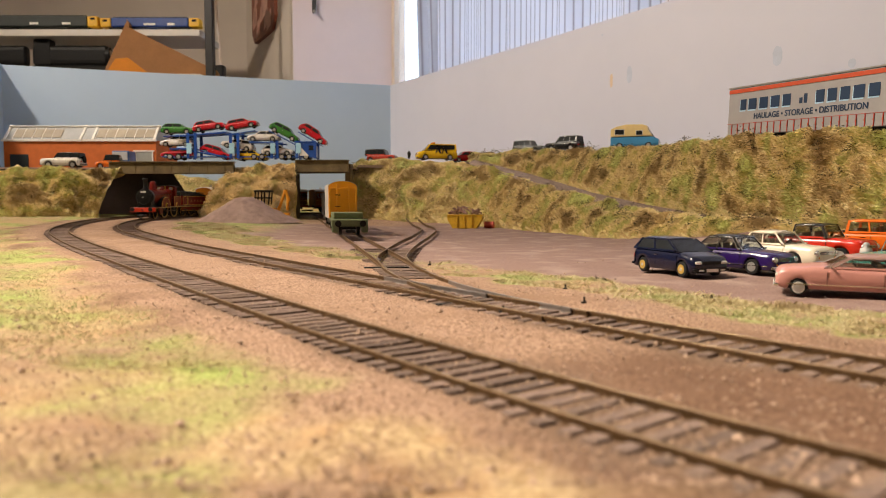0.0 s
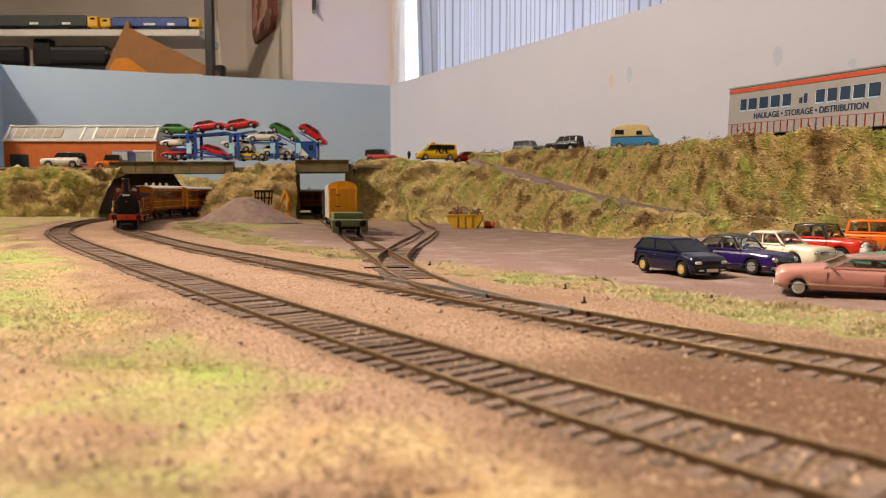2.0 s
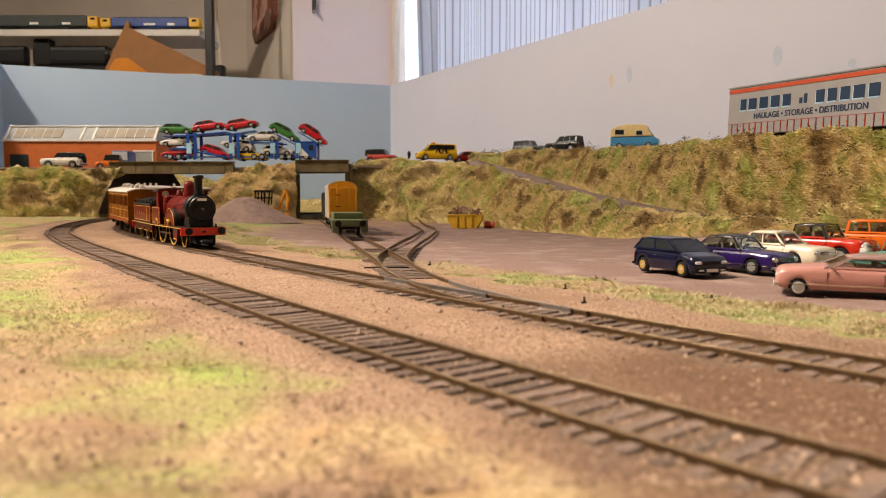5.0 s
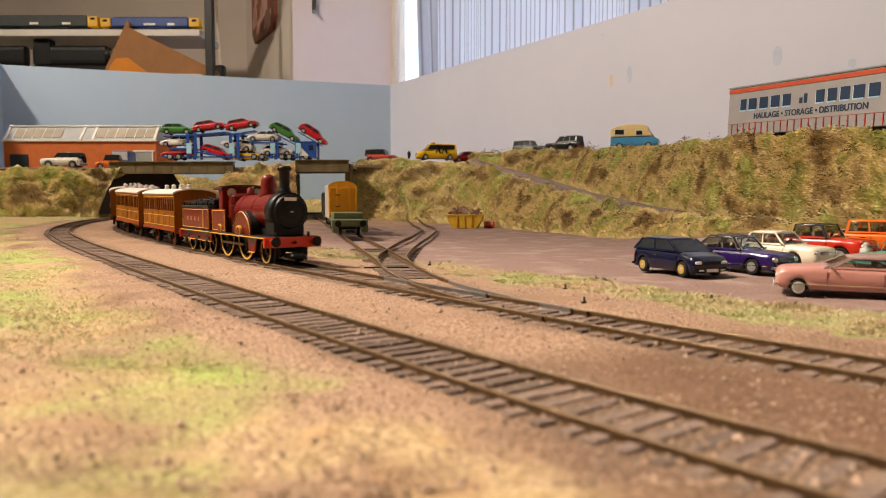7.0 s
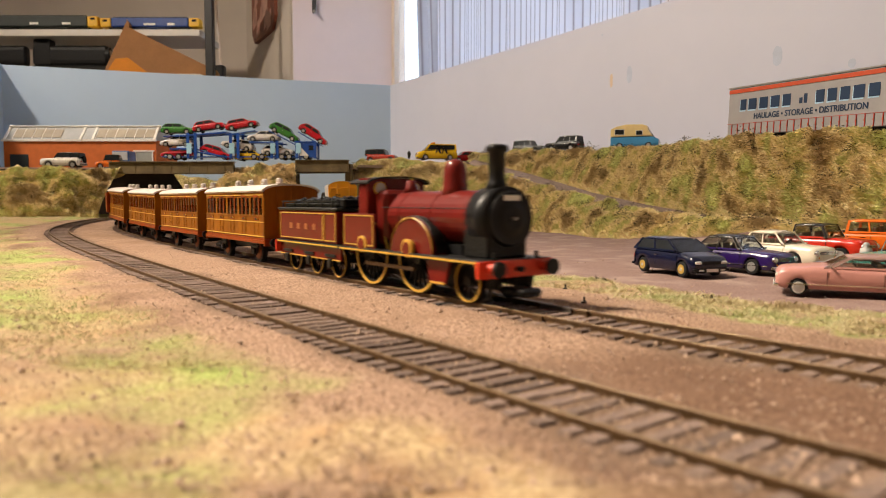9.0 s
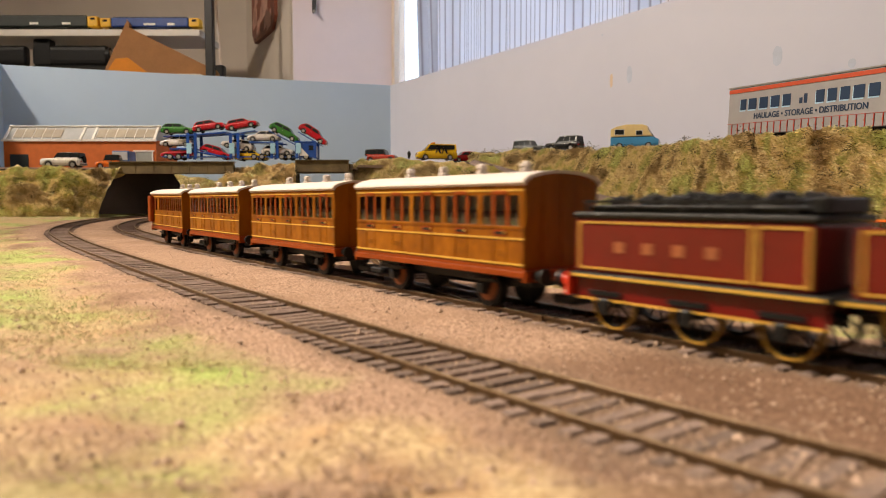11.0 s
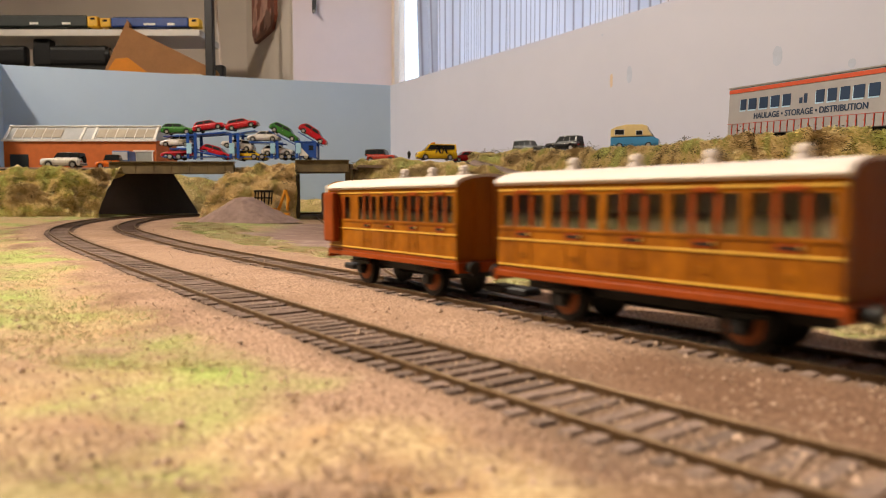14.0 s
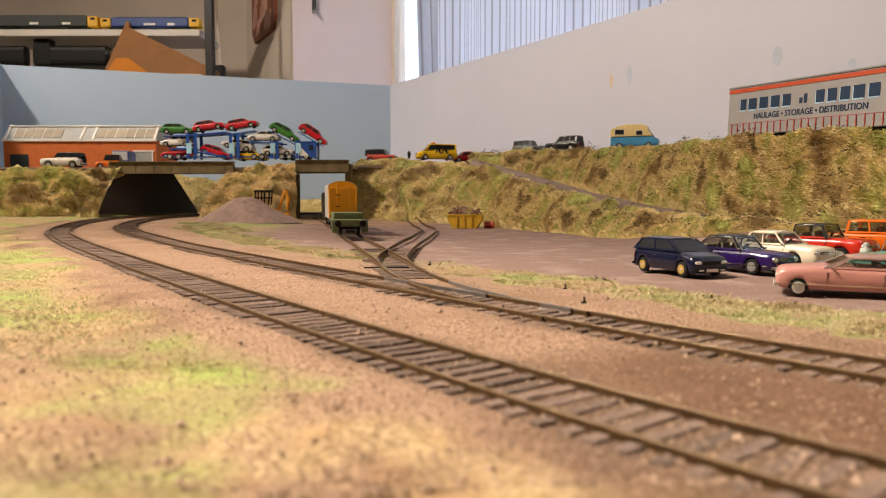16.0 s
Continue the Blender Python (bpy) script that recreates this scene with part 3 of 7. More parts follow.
def bank(name, foot, crest, label, nu, nv, count, bulge=0.0, size=0.0055, rough=0.004, seed=1, scrub=60, grass="grass_bank"):
    """A grassy slope between a foot line and a crest line, with fibres and dark scrub on it."""
    rnd = random.Random(seed)
    bm = bmesh.new()
    grid = []
    for i in range(nu + 1):
        a, c = along(foot, i / nu), along(crest, i / nu)
        row = []
        for j in range(nv + 1):
            t = j / nv
            p = a.lerp(c, t)
            p.z = a.z + (c.z - a.z) * (t ** 0.85) + bulge * math.sin(math.pi * t)
            k = 1.0 if j else 0.4
            p += Vector((0.6, -1, 0.7)) * rough * k * (noise.fractal(p * 55, 1.0, 2.0, 5) + 0.9 * noise.noise(p * 24))
            if j == 0:
                p.z -= 0.006
            row.append(bm.verts.new(p))
        grid.append(row)
    for a, b in zip(grid, grid[1:]):
        for j in range(nv):
            bm.faces.new((a[j], b[j], b[j + 1], a[j + 1]))
    back = [bm.verts.new(r[-1].co + Vector((0, 0.012, -0.012))) for r in grid]
    for i in range(nu):
        bm.faces.new((grid[i][-1], grid[i + 1][-1], back[i + 1], back[i]))
    pts = [[v.co.copy() for v in r] for r in grid]
    tagged(part(name, bm, M["bank"], smooth=True), label, "embankment", kind="structure")
    spots, dark = [], []
    for _ in range(count):
        i, j = rnd.random() * (nu - 1), rnd.random() ** 0.9 * (nv - 1)
        a, b, c = pts[int(i)][int(j)], pts[int(i) + 1][int(j)], pts[int(i)][int(j) + 1]
        nrm = (b - a).cross(c - a).normalized()
        if nrm.y > 0:
            nrm = -nrm
        spots.append((a + (b - a) * (i % 1) + (c - a) * (j % 1), (nrm + Vector((0, 0, 0.7))).normalized()))
    tufts(name + "_grass", spots, size, M[grass], "tangled ochre and olive static grass on the bank", 0.9, 4, 0.20)
    for _ in range(scrub):
        p, nrm = rnd.choice(spots)
        for _ in range(22):
            dark.append((p + Vector((rnd.gauss(0, 0.0036), rnd.gauss(0, 0.002), rnd.gauss(0, 0.0024))) + nrm * 0.0050, nrm))
    tufts(name + "_scrub", dark, 0.0020, M["scrub"], "dark brown-green scrub clumps on the grassy bank", 1.8, 3, 1.0)


LOW_FOOT = [(-0.1473, 1.1100, 0.0143), (-0.0725, 1.0800, 0.0071), (0.0050, 1.0500, 0.0046), (0.0688, 1.0000, -0.0010), (0.1212, 0.8600, -0.0005), (0.1517, 0.7400, 0.0012), (0.1882, 0.6600, 0.0025), (0.2108, 0.5900, 0.0043), (0.2260, 0.5700, 0.0090), (0.2480, 0.5400, 0.0090), (0.2720, 0.5100, 0.0105)]
LOW_CREST = [(-0.1456, 1.1300, 0.0965), (-0.1316, 1.1500, 0.1057), (-0.0768, 1.1500, 0.1066), (-0.0128, 1.1500, 0.1030), (0.0454, 1.1200, 0.0977), (0.0942, 1.0200, 0.0762), (0.1516, 0.8800, 0.0478), (0.1943, 0.7700, 0.0324), (0.2228, 0.6700, 0.0225), (0.2380, 0.6000, 0.0205), (0.2560, 0.5650, 0.0195), (0.2800, 0.5300, 0.0170)]
UP_FOOT = [(0.0474, 1.1700, 0.1060), (0.1414, 1.0700, 0.0747), (0.1973, 0.9300, 0.0477), (0.2367, 0.8100, 0.0321), (0.2696, 0.6800, 0.0210), (0.2859, 0.5800, 0.0160), (0.3014, 0.4800, 0.0128), (0.3259, 0.4000, 0.0104)]
UP_CREST = [(0.0503, 1.2400, 0.1179), (0.1069, 1.1600, 0.1164), (0.1734, 1.0600, 0.1129), (0.2233, 0.9500, 0.1066), (0.2609, 0.8300, 0.1043), (0.2689, 0.6700, 0.0983), (0.2833, 0.5800, 0.0933), (0.3107, 0.5000, 0.0895), (0.3299, 0.4100, 0.0840)]
bank("lower_bank", LOW_FOOT, LOW_CREST, "steep olive and straw grass bank behind the yard", 150, 26, 48000, 0.004, 0.0050, 0.0065, seed=2, scrub=150)
bank("upper_bank", UP_FOOT, UP_CREST, "tall overgrown grass bank below the upper road", 170, 34, 80000, 0.004, 0.0046, 0.0075, seed=3, scrub=230)
bank("left_bank", [(-0.6522, 0.9900, 0.0128), (-0.5788, 1.0000, 0.0142), (-0.5401, 1.0100, 0.0156), (-0.5000, 1.0250, 0.0178)], [(-0.6818, 1.0400, 0.0860), (-0.6049, 1.0500, 0.0848), (-0.5464, 1.0500, 0.0840), (-0.4860, 1.0700, 0.0870)], "straw and green grass bank below the brick shed", 60, 22, 18000, 0.003, 0.005, 0.010, seed=4, scrub=24)
bank("pillar_bank", [(-0.3539, 1.0200, 0.0113), (-0.3131, 1.0200, 0.0129), (-0.2585, 1.0300, 0.0159), (-0.2165, 1.0500, 0.0172)], [(-0.3203, 1.0850, 0.0881), (-0.2983, 1.0900, 0.0909), (-0.2636, 1.0900, 0.0918), (-0.2253, 1.0850, 0.0915)], "straw grass bank between the two bridge openings", 44, 22, 16000, 0.005, 0.005, 0.007, seed=6, scrub=10, grass="grass_straw")
bank("rear_bank", [(-0.5568, 1.4400, 0.0189), (-0.5061, 1.4600, 0.0210), (-0.4361, 1.5000, 0.0230)], [(-0.5839, 1.4700, 0.0968), (-0.5386, 1.4900, 0.0894), (-0.4438, 1.5300, 0.0738)], "shaded brown grass bank behind the bridge", 30, 16, 1200, 0.003, seed=7, scrub=14)
bank("gap_bank", [(-0.3164, 1.5000, 0.0158), (-0.2684, 1.5000, 0.0158), (-0.1846, 1.5000, 0.0158)], [(-0.3265, 1.5500, 0.0422), (-0.2771, 1.5500, 0.0410), (-0.1905, 1.5500, 0.0422)], "low green grass bank behind the second bridge", 20, 8, 500, 0.002, seed=8, scrub=6)


def ribbon(name, left, right, label, material, n=60, thick=0.004, kind="structure", category="road"):
    bm = bmesh.new()
    secs = []
    for i in range(n + 1):
        a, c = along(left, i / n), along(right, i / n)
        secs.append([a, c, c - Vector((0, 0, thick)), a - Vector((0, 0, thick))])
    return tagged(part(name, loft(bm, secs), material), label, category, kind=kind)


RAMP_LOW = [Vector(p) + Vector((-0.004, -0.002, -0.0005)) for p in LOW_CREST[4:9]] + [Vector((0.2329, 0.5750, 0.0130))]
RAMP_UP = [Vector(p) + Vector((0.004, 0.004, 0.0005)) for p in UP_FOOT[:6]]
ribbon("ramp_road", RAMP_LOW, RAMP_UP, "sloping brown grit road between the two banks", M["tarmac"], thick=0.0025)
PLATEAU = [Vector(p) + Vector((0.003, 0.006, -0.006)) for p in UP_CREST]
BOARD = [(-0.10, 1.745, 0.093), (0.05, 1.50, 0.093), (0.15, 1.34, 0.093), (0.25, 1.175, 0.09), (0.36, 1.0, 0.09), (0.46, 0.83, 0.087), (0.58, 0.64, 0.084), (0.70, 0.44, 0.08)]
ribbon("upper_road", PLATEAU, BOARD, "grey brown upper road along the back board", M["tarmac"])
ribbon("corner_road", [(-0.135, 1.12, 0.094), (-0.05, 1.15, 0.094), (0.055, 1.15, 0.094)], [(-0.135, 1.74, 0.094), (-0.06, 1.64, 0.094), (0.05, 1.46, 0.094)], "grey brown road in the corner of the layout", M["tarmac"])
ribbon("bridge_road", [(-1.0, 1.075, 0.0885), (-0.50, 1.085, 0.0885), (-0.135, 1.085, 0.0885)], [(-1.0, 1.30, 0.0885), (-0.50, 1.30, 0.0885), (-0.135, 1.25, 0.0885)], "grey road deck carried over the tracks", M["tarmac"], thick=0.0025)


def gravel_pile():
    c = Vector((-0.2633, 0.9350, 0.0067))
    c.z = ground_z(c.x, c.y)
    bm = bmesh.new()
    rings = []
    for j in range(15):
        t = j / 14
        ring = []
        for i in range(56):
            a = 2 * math.pi * i / 56
            r = (0.0735 if math.cos(a) > 0 else 0.066) * t * (1 + 0.12 * noise.noise((math.cos(a) * 1.7, math.sin(a) * 1.7, 2)))
            z = 0.0375 * (1 - t) ** 1.12 * (1 - 0.12 * math.exp(-(t / 0.12) ** 2)) - 0.002 * t
            p = Vector((c.x + r * math.cos(a), c.y + 0.75 * r * math.sin(a), c.z + z))
            p += Vector((1, 1, 1)) * 0.0012 * noise.fractal(p * 130, 1.0, 2.0, 3)
            ring.append(bm.verts.new(p))
        rings.append(ring)
    for a, b in zip(rings[1:], rings[2:]):
        for i in range(56):
            bm.faces.new((a[i], a[(i + 1) % 56], b[(i + 1) % 56], b[i]))
    bm.faces.new(rings[1])
    bmesh.ops.delete(bm, geom=rings[0], context="VERTS")
    tagged(part("gravel_mound", bm, M["gravel_pile"], smooth=True), "heap of fine pinkish brown gravel on the yard", "gravel heap")


gravel_pile()

# ---------------------------------------------------------------- bridge


def bridges():
    root = thing("road_bridge", Matrix.Identity(4), "brown plate girder road bridge over the tracks", "bridge")
    a, c = (-0.5059, 1.0800, 0.0956), (-0.3169, 1.0800, 0.0964)
    part("girder", B(a[0], c[0], 1.074, 1.082, a[2] - 0.0172, a[2], bev=0.0004), M["girder"], root)
    part("flange", B(a[0] - 0.001, c[0] + 0.001, 1.0715, 1.0845, a[2] + 0.0002, a[2] + 0.0013), M["girder"], root)
    for k in range(7):
        x = a[0] + (c[0] - a[0]) * (k + 0.5) / 7
        part("stiffener", B(x - 0.0003, x + 0.0003, 1.0732, 1.0739, a[2] - 0.0165, a[2] - 0.0006), M["girder"], root)
    a, c = (-0.2241, 1.0800, 0.0981), (-0.1434, 1.0800, 0.0990)
    part("girder", B(a[0], c[0], 1.074, 1.082, a[2] - 0.0172, a[2], bev=0.0004), M["girder"], root)
    part("flange", B(a[0] - 0.001, c[0] + 0.001, 1.0715, 1.0845, a[2] + 0.0002, a[2] + 0.0013), M["girder"], root)
    part("pier", B(c[0] - 0.006, c[0] + 0.002, 1.083, 1.12, 0.0, a[2] - 0.004), M["girder"], root, "brown bridge pier at the bank")
    p = (-0.2264, 1.0900, 0.0832)
    part("pier", B(p[0] - 0.004, p[0] + 0.0005, 1.083, 1.12, 0.0, a[2] - 0.018), M["girder"], root, "brown bridge pier at the bank")
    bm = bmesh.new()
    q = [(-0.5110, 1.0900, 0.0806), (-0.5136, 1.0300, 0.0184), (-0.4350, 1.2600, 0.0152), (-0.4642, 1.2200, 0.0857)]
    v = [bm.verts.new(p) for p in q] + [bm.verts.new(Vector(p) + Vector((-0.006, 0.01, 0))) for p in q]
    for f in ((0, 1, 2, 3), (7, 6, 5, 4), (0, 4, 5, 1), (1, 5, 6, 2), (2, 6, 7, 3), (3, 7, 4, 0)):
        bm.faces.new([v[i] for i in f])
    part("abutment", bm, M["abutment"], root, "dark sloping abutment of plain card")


bridges()

# ---------------------------------------------------------------- boards round the layout
CORNER, LEFT_END = Vector((-0.1325, 1.80)), Vector((-0.952, 1.523))
BOARD_DIR = Vector((0.614, -1.0)).normalized()


def upright(name, a, b, z0, z1, thick, material, label, category="backboard"):
    """A board from plan point a to b; it thickens to the right of that way."""
    d = (b - a).normalized()
    n = Vector((d.y, -d.x)) * thick
    bm = bmesh.new()
    lo = [a, b, b + n, a + n]
    loft(bm, [[(p.x, p.y, z0) for p in lo], [(p.x, p.y, z1) for p in lo]])
    return tagged(part(name, bm, material), label, category, kind="structure")


TOP = (-0.1307, 1.8000, 0.3272)[2]
d_back = (CORNER - LEFT_END).normalized()
upright("wall_back", CORNER, LEFT_END - d_back * 0.02, -0.05, TOP, 0.012, M["blue_board"], "pale blue painted backboard behind the layout")
upright("wall_right", CORNER + BOARD_DIR * 2.6, CORNER, -0.05, TOP, 0.012, M["grey_board"], "pale grey-blue painted backboard along the layout")
upright("wall_left", LEFT_END, Vector((-0.80, 0.95)), -0.05, TOP, -0.012, M["blue_board"], "pale blue painted side board of the layout")


def blemish(px, py, pw, ph, y, material, label, hole=False):
    """A flat patch of filler on the right-hand board; y: its distance along the layout."""
    p = Vector((px, y, py))
    bm = bmesh.new()
    rnd = random.Random(int(px * 1000))
    prof = []
    for i in range(28):
        a = 2 * math.pi * i / 28
        r = 1 + rnd.uniform(-0.05, 0.05)
        prof.append((0.5 * pw * r * math.copysign(abs(math.cos(a)) ** 0.8, math.cos(a)), 0.5 * ph * r * math.copysign(abs(math.sin(a)) ** 0.7, math.sin(a))))
    prism(bm, prof, -0.00008, 0.001)
    ob = part("paint_patch", bm, material, None, m=Matrix.Translation(p) @ Matrix.Rotation(math.atan2(BOARD_DIR.y, BOARD_DIR.x), 4, "Z"))
    tagged(ob, label, "paint patch", "patches on the backboard")


def on_board(a, b):
    """Where the way (a, 1, b) from the eye meets the right-hand board."""
    d = (CORNER.x + CORNER.y * 0.614) / (a + 0.614)
    return a * d - 0.0001, d - 0.00006, 0.0373 + b * d


for (wx, wy, wz), w, h, k, lab in (((0.2602, 1.0000, 0.2135), 0.011, 0.026, "filler_blue", "blue-grey touch-up paint patch on the backboard"), ((0.2351, 1.0000, 0.2050), 0.006, 0.021, "filler_tan", "tan filler patch on the backboard"), ((0.4660, 1.0000, 0.2391), 0.013, 0.024, "filler_blue", "blue-grey touch-up paint patch on the backboard"), ((0.5703, 1.0000, 0.2291), 0.009, 0.010, "filler_blue", "faint blue-grey paint patch on the backboard"), ((0.2216, 1.0000, 0.2677), 0.004, 0.003, "filler_blue", "small chip in the paint of the backboard")):
    bx, by, bz = on_board(wx, wz - 0.0373)
    blemish(bx, bz, w, h, by, M[k], lab)

# ---------------------------------------------------------------- the room
ROOM_D = Vector((0.614, -1.0)).normalized()


def room():
    tagged(part("floor", B(-4.0, 3.0, -3.0, 4.2, -1.05, -1.0), M["carpet"]), "dark carpeted room floor under the layout", "floor", kind="structure")
    tagged(part("ceiling", B(-4.0, 3.0, -3.0, 4.2, 1.40, 1.45), M["ceiling"]), "white painted ceiling of the room", "ceiling", kind="structure")
    tagged(part("wall_rear", B(-4.0, 3.0, -3.05, -3.0, -1.0, 1.4), M["room_wall"]), "cream wall behind the viewer", "wall", kind="structure")
    tagged(part("wall_west", B(-4.05, -4.0, -3.0, 4.2, -1.0, 1.4), M["room_wall"]), "cream side wall of the room", "wall", kind="structure")
    # the pale pier beside the window, its shaded return and the alcove behind the shelves
    p0, p1 = (-0.4485, 2.1500, 0.4696), (-0.1576, 2.2000, 0.4797)
    up = [Vector((p1[0], p1[1])), Vector((p0[0], p0[1]))]
    upright("wall_pier", up[0], up[1], -1.0, 1.4, 0.10, M["room_pink"], "pale pinkish white wall beside the window", "wall")
    a, c = (-0.7512, 2.7500, 0.5902), (-0.4506, 2.1600, 0.4716)
    upright("wall_return", Vector((c[0] - 0.002, c[1] + 0.0)), Vector((a[0], a[1])), -1.0, 1.4, 0.10, M["room_wall"], "cream wall return in shade", "wall")
    a2 = (-2.5633, 2.7500, 0.5902)
    upright("wall_alcove", Vector((a[0] + 0.05, a[1])), Vector((a2[0] - 1.6, a2[1])), -1.0, 1.4, 0.10, M["room_wall"], "cream wall behind the shelves", "wall")


room()
# right-hand wall of the room with the window, parallel to the backboard
W0 = Vector(((-0.1576, 2.2000, 0.4797)[0], 2.20))


def wpoint(s, off=0.0):
    n = Vector((ROOM_D.y, -ROOM_D.x))
    return W0 + ROOM_D * s + n * off


def window_wall():
    upright("wall_east_low", wpoint(4.0), wpoint(0), -1.0, 0.0, 0.12, M["room_pink"], "pale wall below the window", "wall")
    upright("wall_east_high", wpoint(4.0), wpoint(0), 1.15, 1.4, 0.12, M["room_pink"], "pale wall above the window", "wall")
    # Unseen wall, added to shut sky light out at the right front.
    far = wpoint(4.0)
    upright("wall_south_east", Vector((far.x, -3.0)), far, -1.0, 1.4, 0.1, M["room_pink"], "unseen pale wall beside the viewer, added to keep sky light out", "wall")
    upright("wall_east_end", wpoint(4.0), wpoint(2.2), 0.0, 1.15, 0.12, M["room_pink"], "pale wall beyond the window", "wall")
    win = thing("window_1", Matrix.Identity(4), "cream framed window behind striped curtains", "window", kind="structure")

    def bar(name, s0, s1, z0, z1, off0, off1, m):
        q = [wpoint(s0, off0), wpoint(s1, off0), wpoint(s1, off1), wpoint(s0, off1)]
        part(name, loft(bmesh.new(), [[(p.x, p.y, z0) for p in q], [(p.x, p.y, z1) for p in q]]), m, win)
    bar("frame", 0.0, 0.018, 0.0, 1.15, -0.04, 0.0, M["frame_cream"])
    bar("frame", 1.08, 1.13, 0.0, 1.15, -0.04, 0.0, M["frame_cream"])
    bar("sill", 0.0, 2.2, 0.0, 0.03, -0.06, 0.02, M["frame_cream"])
    bar("head", 0.0, 2.2, 1.10, 1.15, -0.04, 0.0, M["frame_cream"])
    g = bpy.data.materials.new("window_glass")
    g.use_nodes = True
    b = g.node_tree.nodes["Principled BSDF"]
    b.inputs["Transmission Weight"].default_value, b.inputs["Roughness"].default_value, b.inputs["IOR"].default_value = 1.0, 0.0, 1.45
    q = [wpoint(0.018, -0.02), wpoint(2.2, -0.02)]
    bm = bmesh.new()
    n2 = Vector((ROOM_D.y, -ROOM_D.x)) * 0.004
    lo = [q[0], q[1], q[1] + n2, q[0] + n2]
    loft(bm, [[(p.x, p.y, 0.03) for p in lo], [(p.x, p.y, 1.10) for p in lo]])
    pane = part("pane", bm, g, win)
    pane.visible_shadow = False
    # bright overcast daylight far outside the window
    day = mat("daylight_backdrop", (0.62, 0.78, 1.0), 1.0, 0, 0.03, 0.5, glow=3.0)
    q = [wpoint(-3.0, -1.6), wpoint(6.5, -1.6)]
    n3 = Vector((ROOM_D.y, -ROOM_D.x)) * 0.02
    lo = [q[0], q[1], q[1] + n3, q[0] + n3]
    tagged(part("backdrop", loft(bmesh.new(), [[(p.x, p.y, -2.0) for p in lo], [(p.x, p.y, 4.0) for p in lo]]), day), "bright white daylight outside the window", "sky backdrop", kind="structure")


window_wall()


def curtain(s0, s1, fold, amp, label, tone=1.0, slant=0.0, seed=0):
    """A striped thin curtain hanging in folds; each stripe is a strip of the cloth."""
    n = Vector((ROOM_D.y, -ROOM_D.x))
    rnd = random.Random(seed)
    m = bpy.data.materials.new("striped_curtain")
    m.use_nodes = True
    nd, ln = m.node_tree.nodes, m.node_tree.links.new
    b = nd["Principled BSDF"]
    uv = nd.new("ShaderNodeAttribute")
    uv.attribute_name = "stripe"
    sep = nd.new("ShaderNodeSeparateColor")
    ln(uv.outputs["Color"], sep.inputs[0])
    mx = nd.new("ShaderNodeMix")
    mx.data_type = "RGBA"
    mx.inputs[6].default_value = (0.76 * tone, 0.76 * tone, 0.84 * tone, 1)
    mx.inputs[7].default_value = (0.30, 0.27, 0.30, 1)
    ln(sep.outputs[0], mx.inputs[0]), ln(mx.outputs[2], b.inputs["Base Color"])
    b.inputs["Roughness"].default_value = 0.9
    tr = nd.new("ShaderNodeBsdfTranslucent")
    ln(mx.outputs[2], tr.inputs[0])
    ms = nd.new("ShaderNodeMixShader")
    ms.inputs[0].default_value = 0.5
    ln(b.outputs[0], ms.inputs[1]), ln(tr.outputs[0], ms.inputs[2]), ln(ms.outputs[0], nd["Material Output"].inputs[0])
    bm = bmesh.new()
    lay = bm.verts.layers.float_color.new("stripe")
    cols = int((s1 - s0) / 0.0022)
    rows = [0.05, 0.25, 0.5, 0.8, 1.12]
    grid = []
    ph = rnd.uniform(0, 6)
    for i in range(cols + 1):
        s = s0 + (s1 - s0) * i / cols
        col = []
        k = 1.0 if (i % 6) == 0 else 0.0
        for z in rows:
            w = amp * (math.sin(s / fold * 6.283 + ph) + 0.55 * math.sin(s / fold * 6.283 * 1.73 + 1 + ph)) * (0.8 + 0.3 * z)
            p = wpoint(s + slant * (0.5 - z), 0.04 + w)
            v = bm.verts.new((p.x, p.y, z))
            v[lay] = (k, k, k, 1)
            col.append(v)
        grid.append(col)
    for a, c in zip(grid, grid[1:]):
        for j in range(len(rows) - 1):
            bm.faces.new((a[j], c[j], c[j + 1], a[j + 1]))
    tagged(part("curtain", bm, m, smooth=True), label, "curtain", "curtains of the window")


curtain(0.225, 0.335, 0.05, 0.010, "brown and white striped curtain edge beside the bright window gap", 0.8, 0.05, 1)
curtain(0.320, 2.15, 0.16, 0.016, "thin white curtain with narrow grey stripes, drawn and lit from behind", 1.0, 0.0, 2)


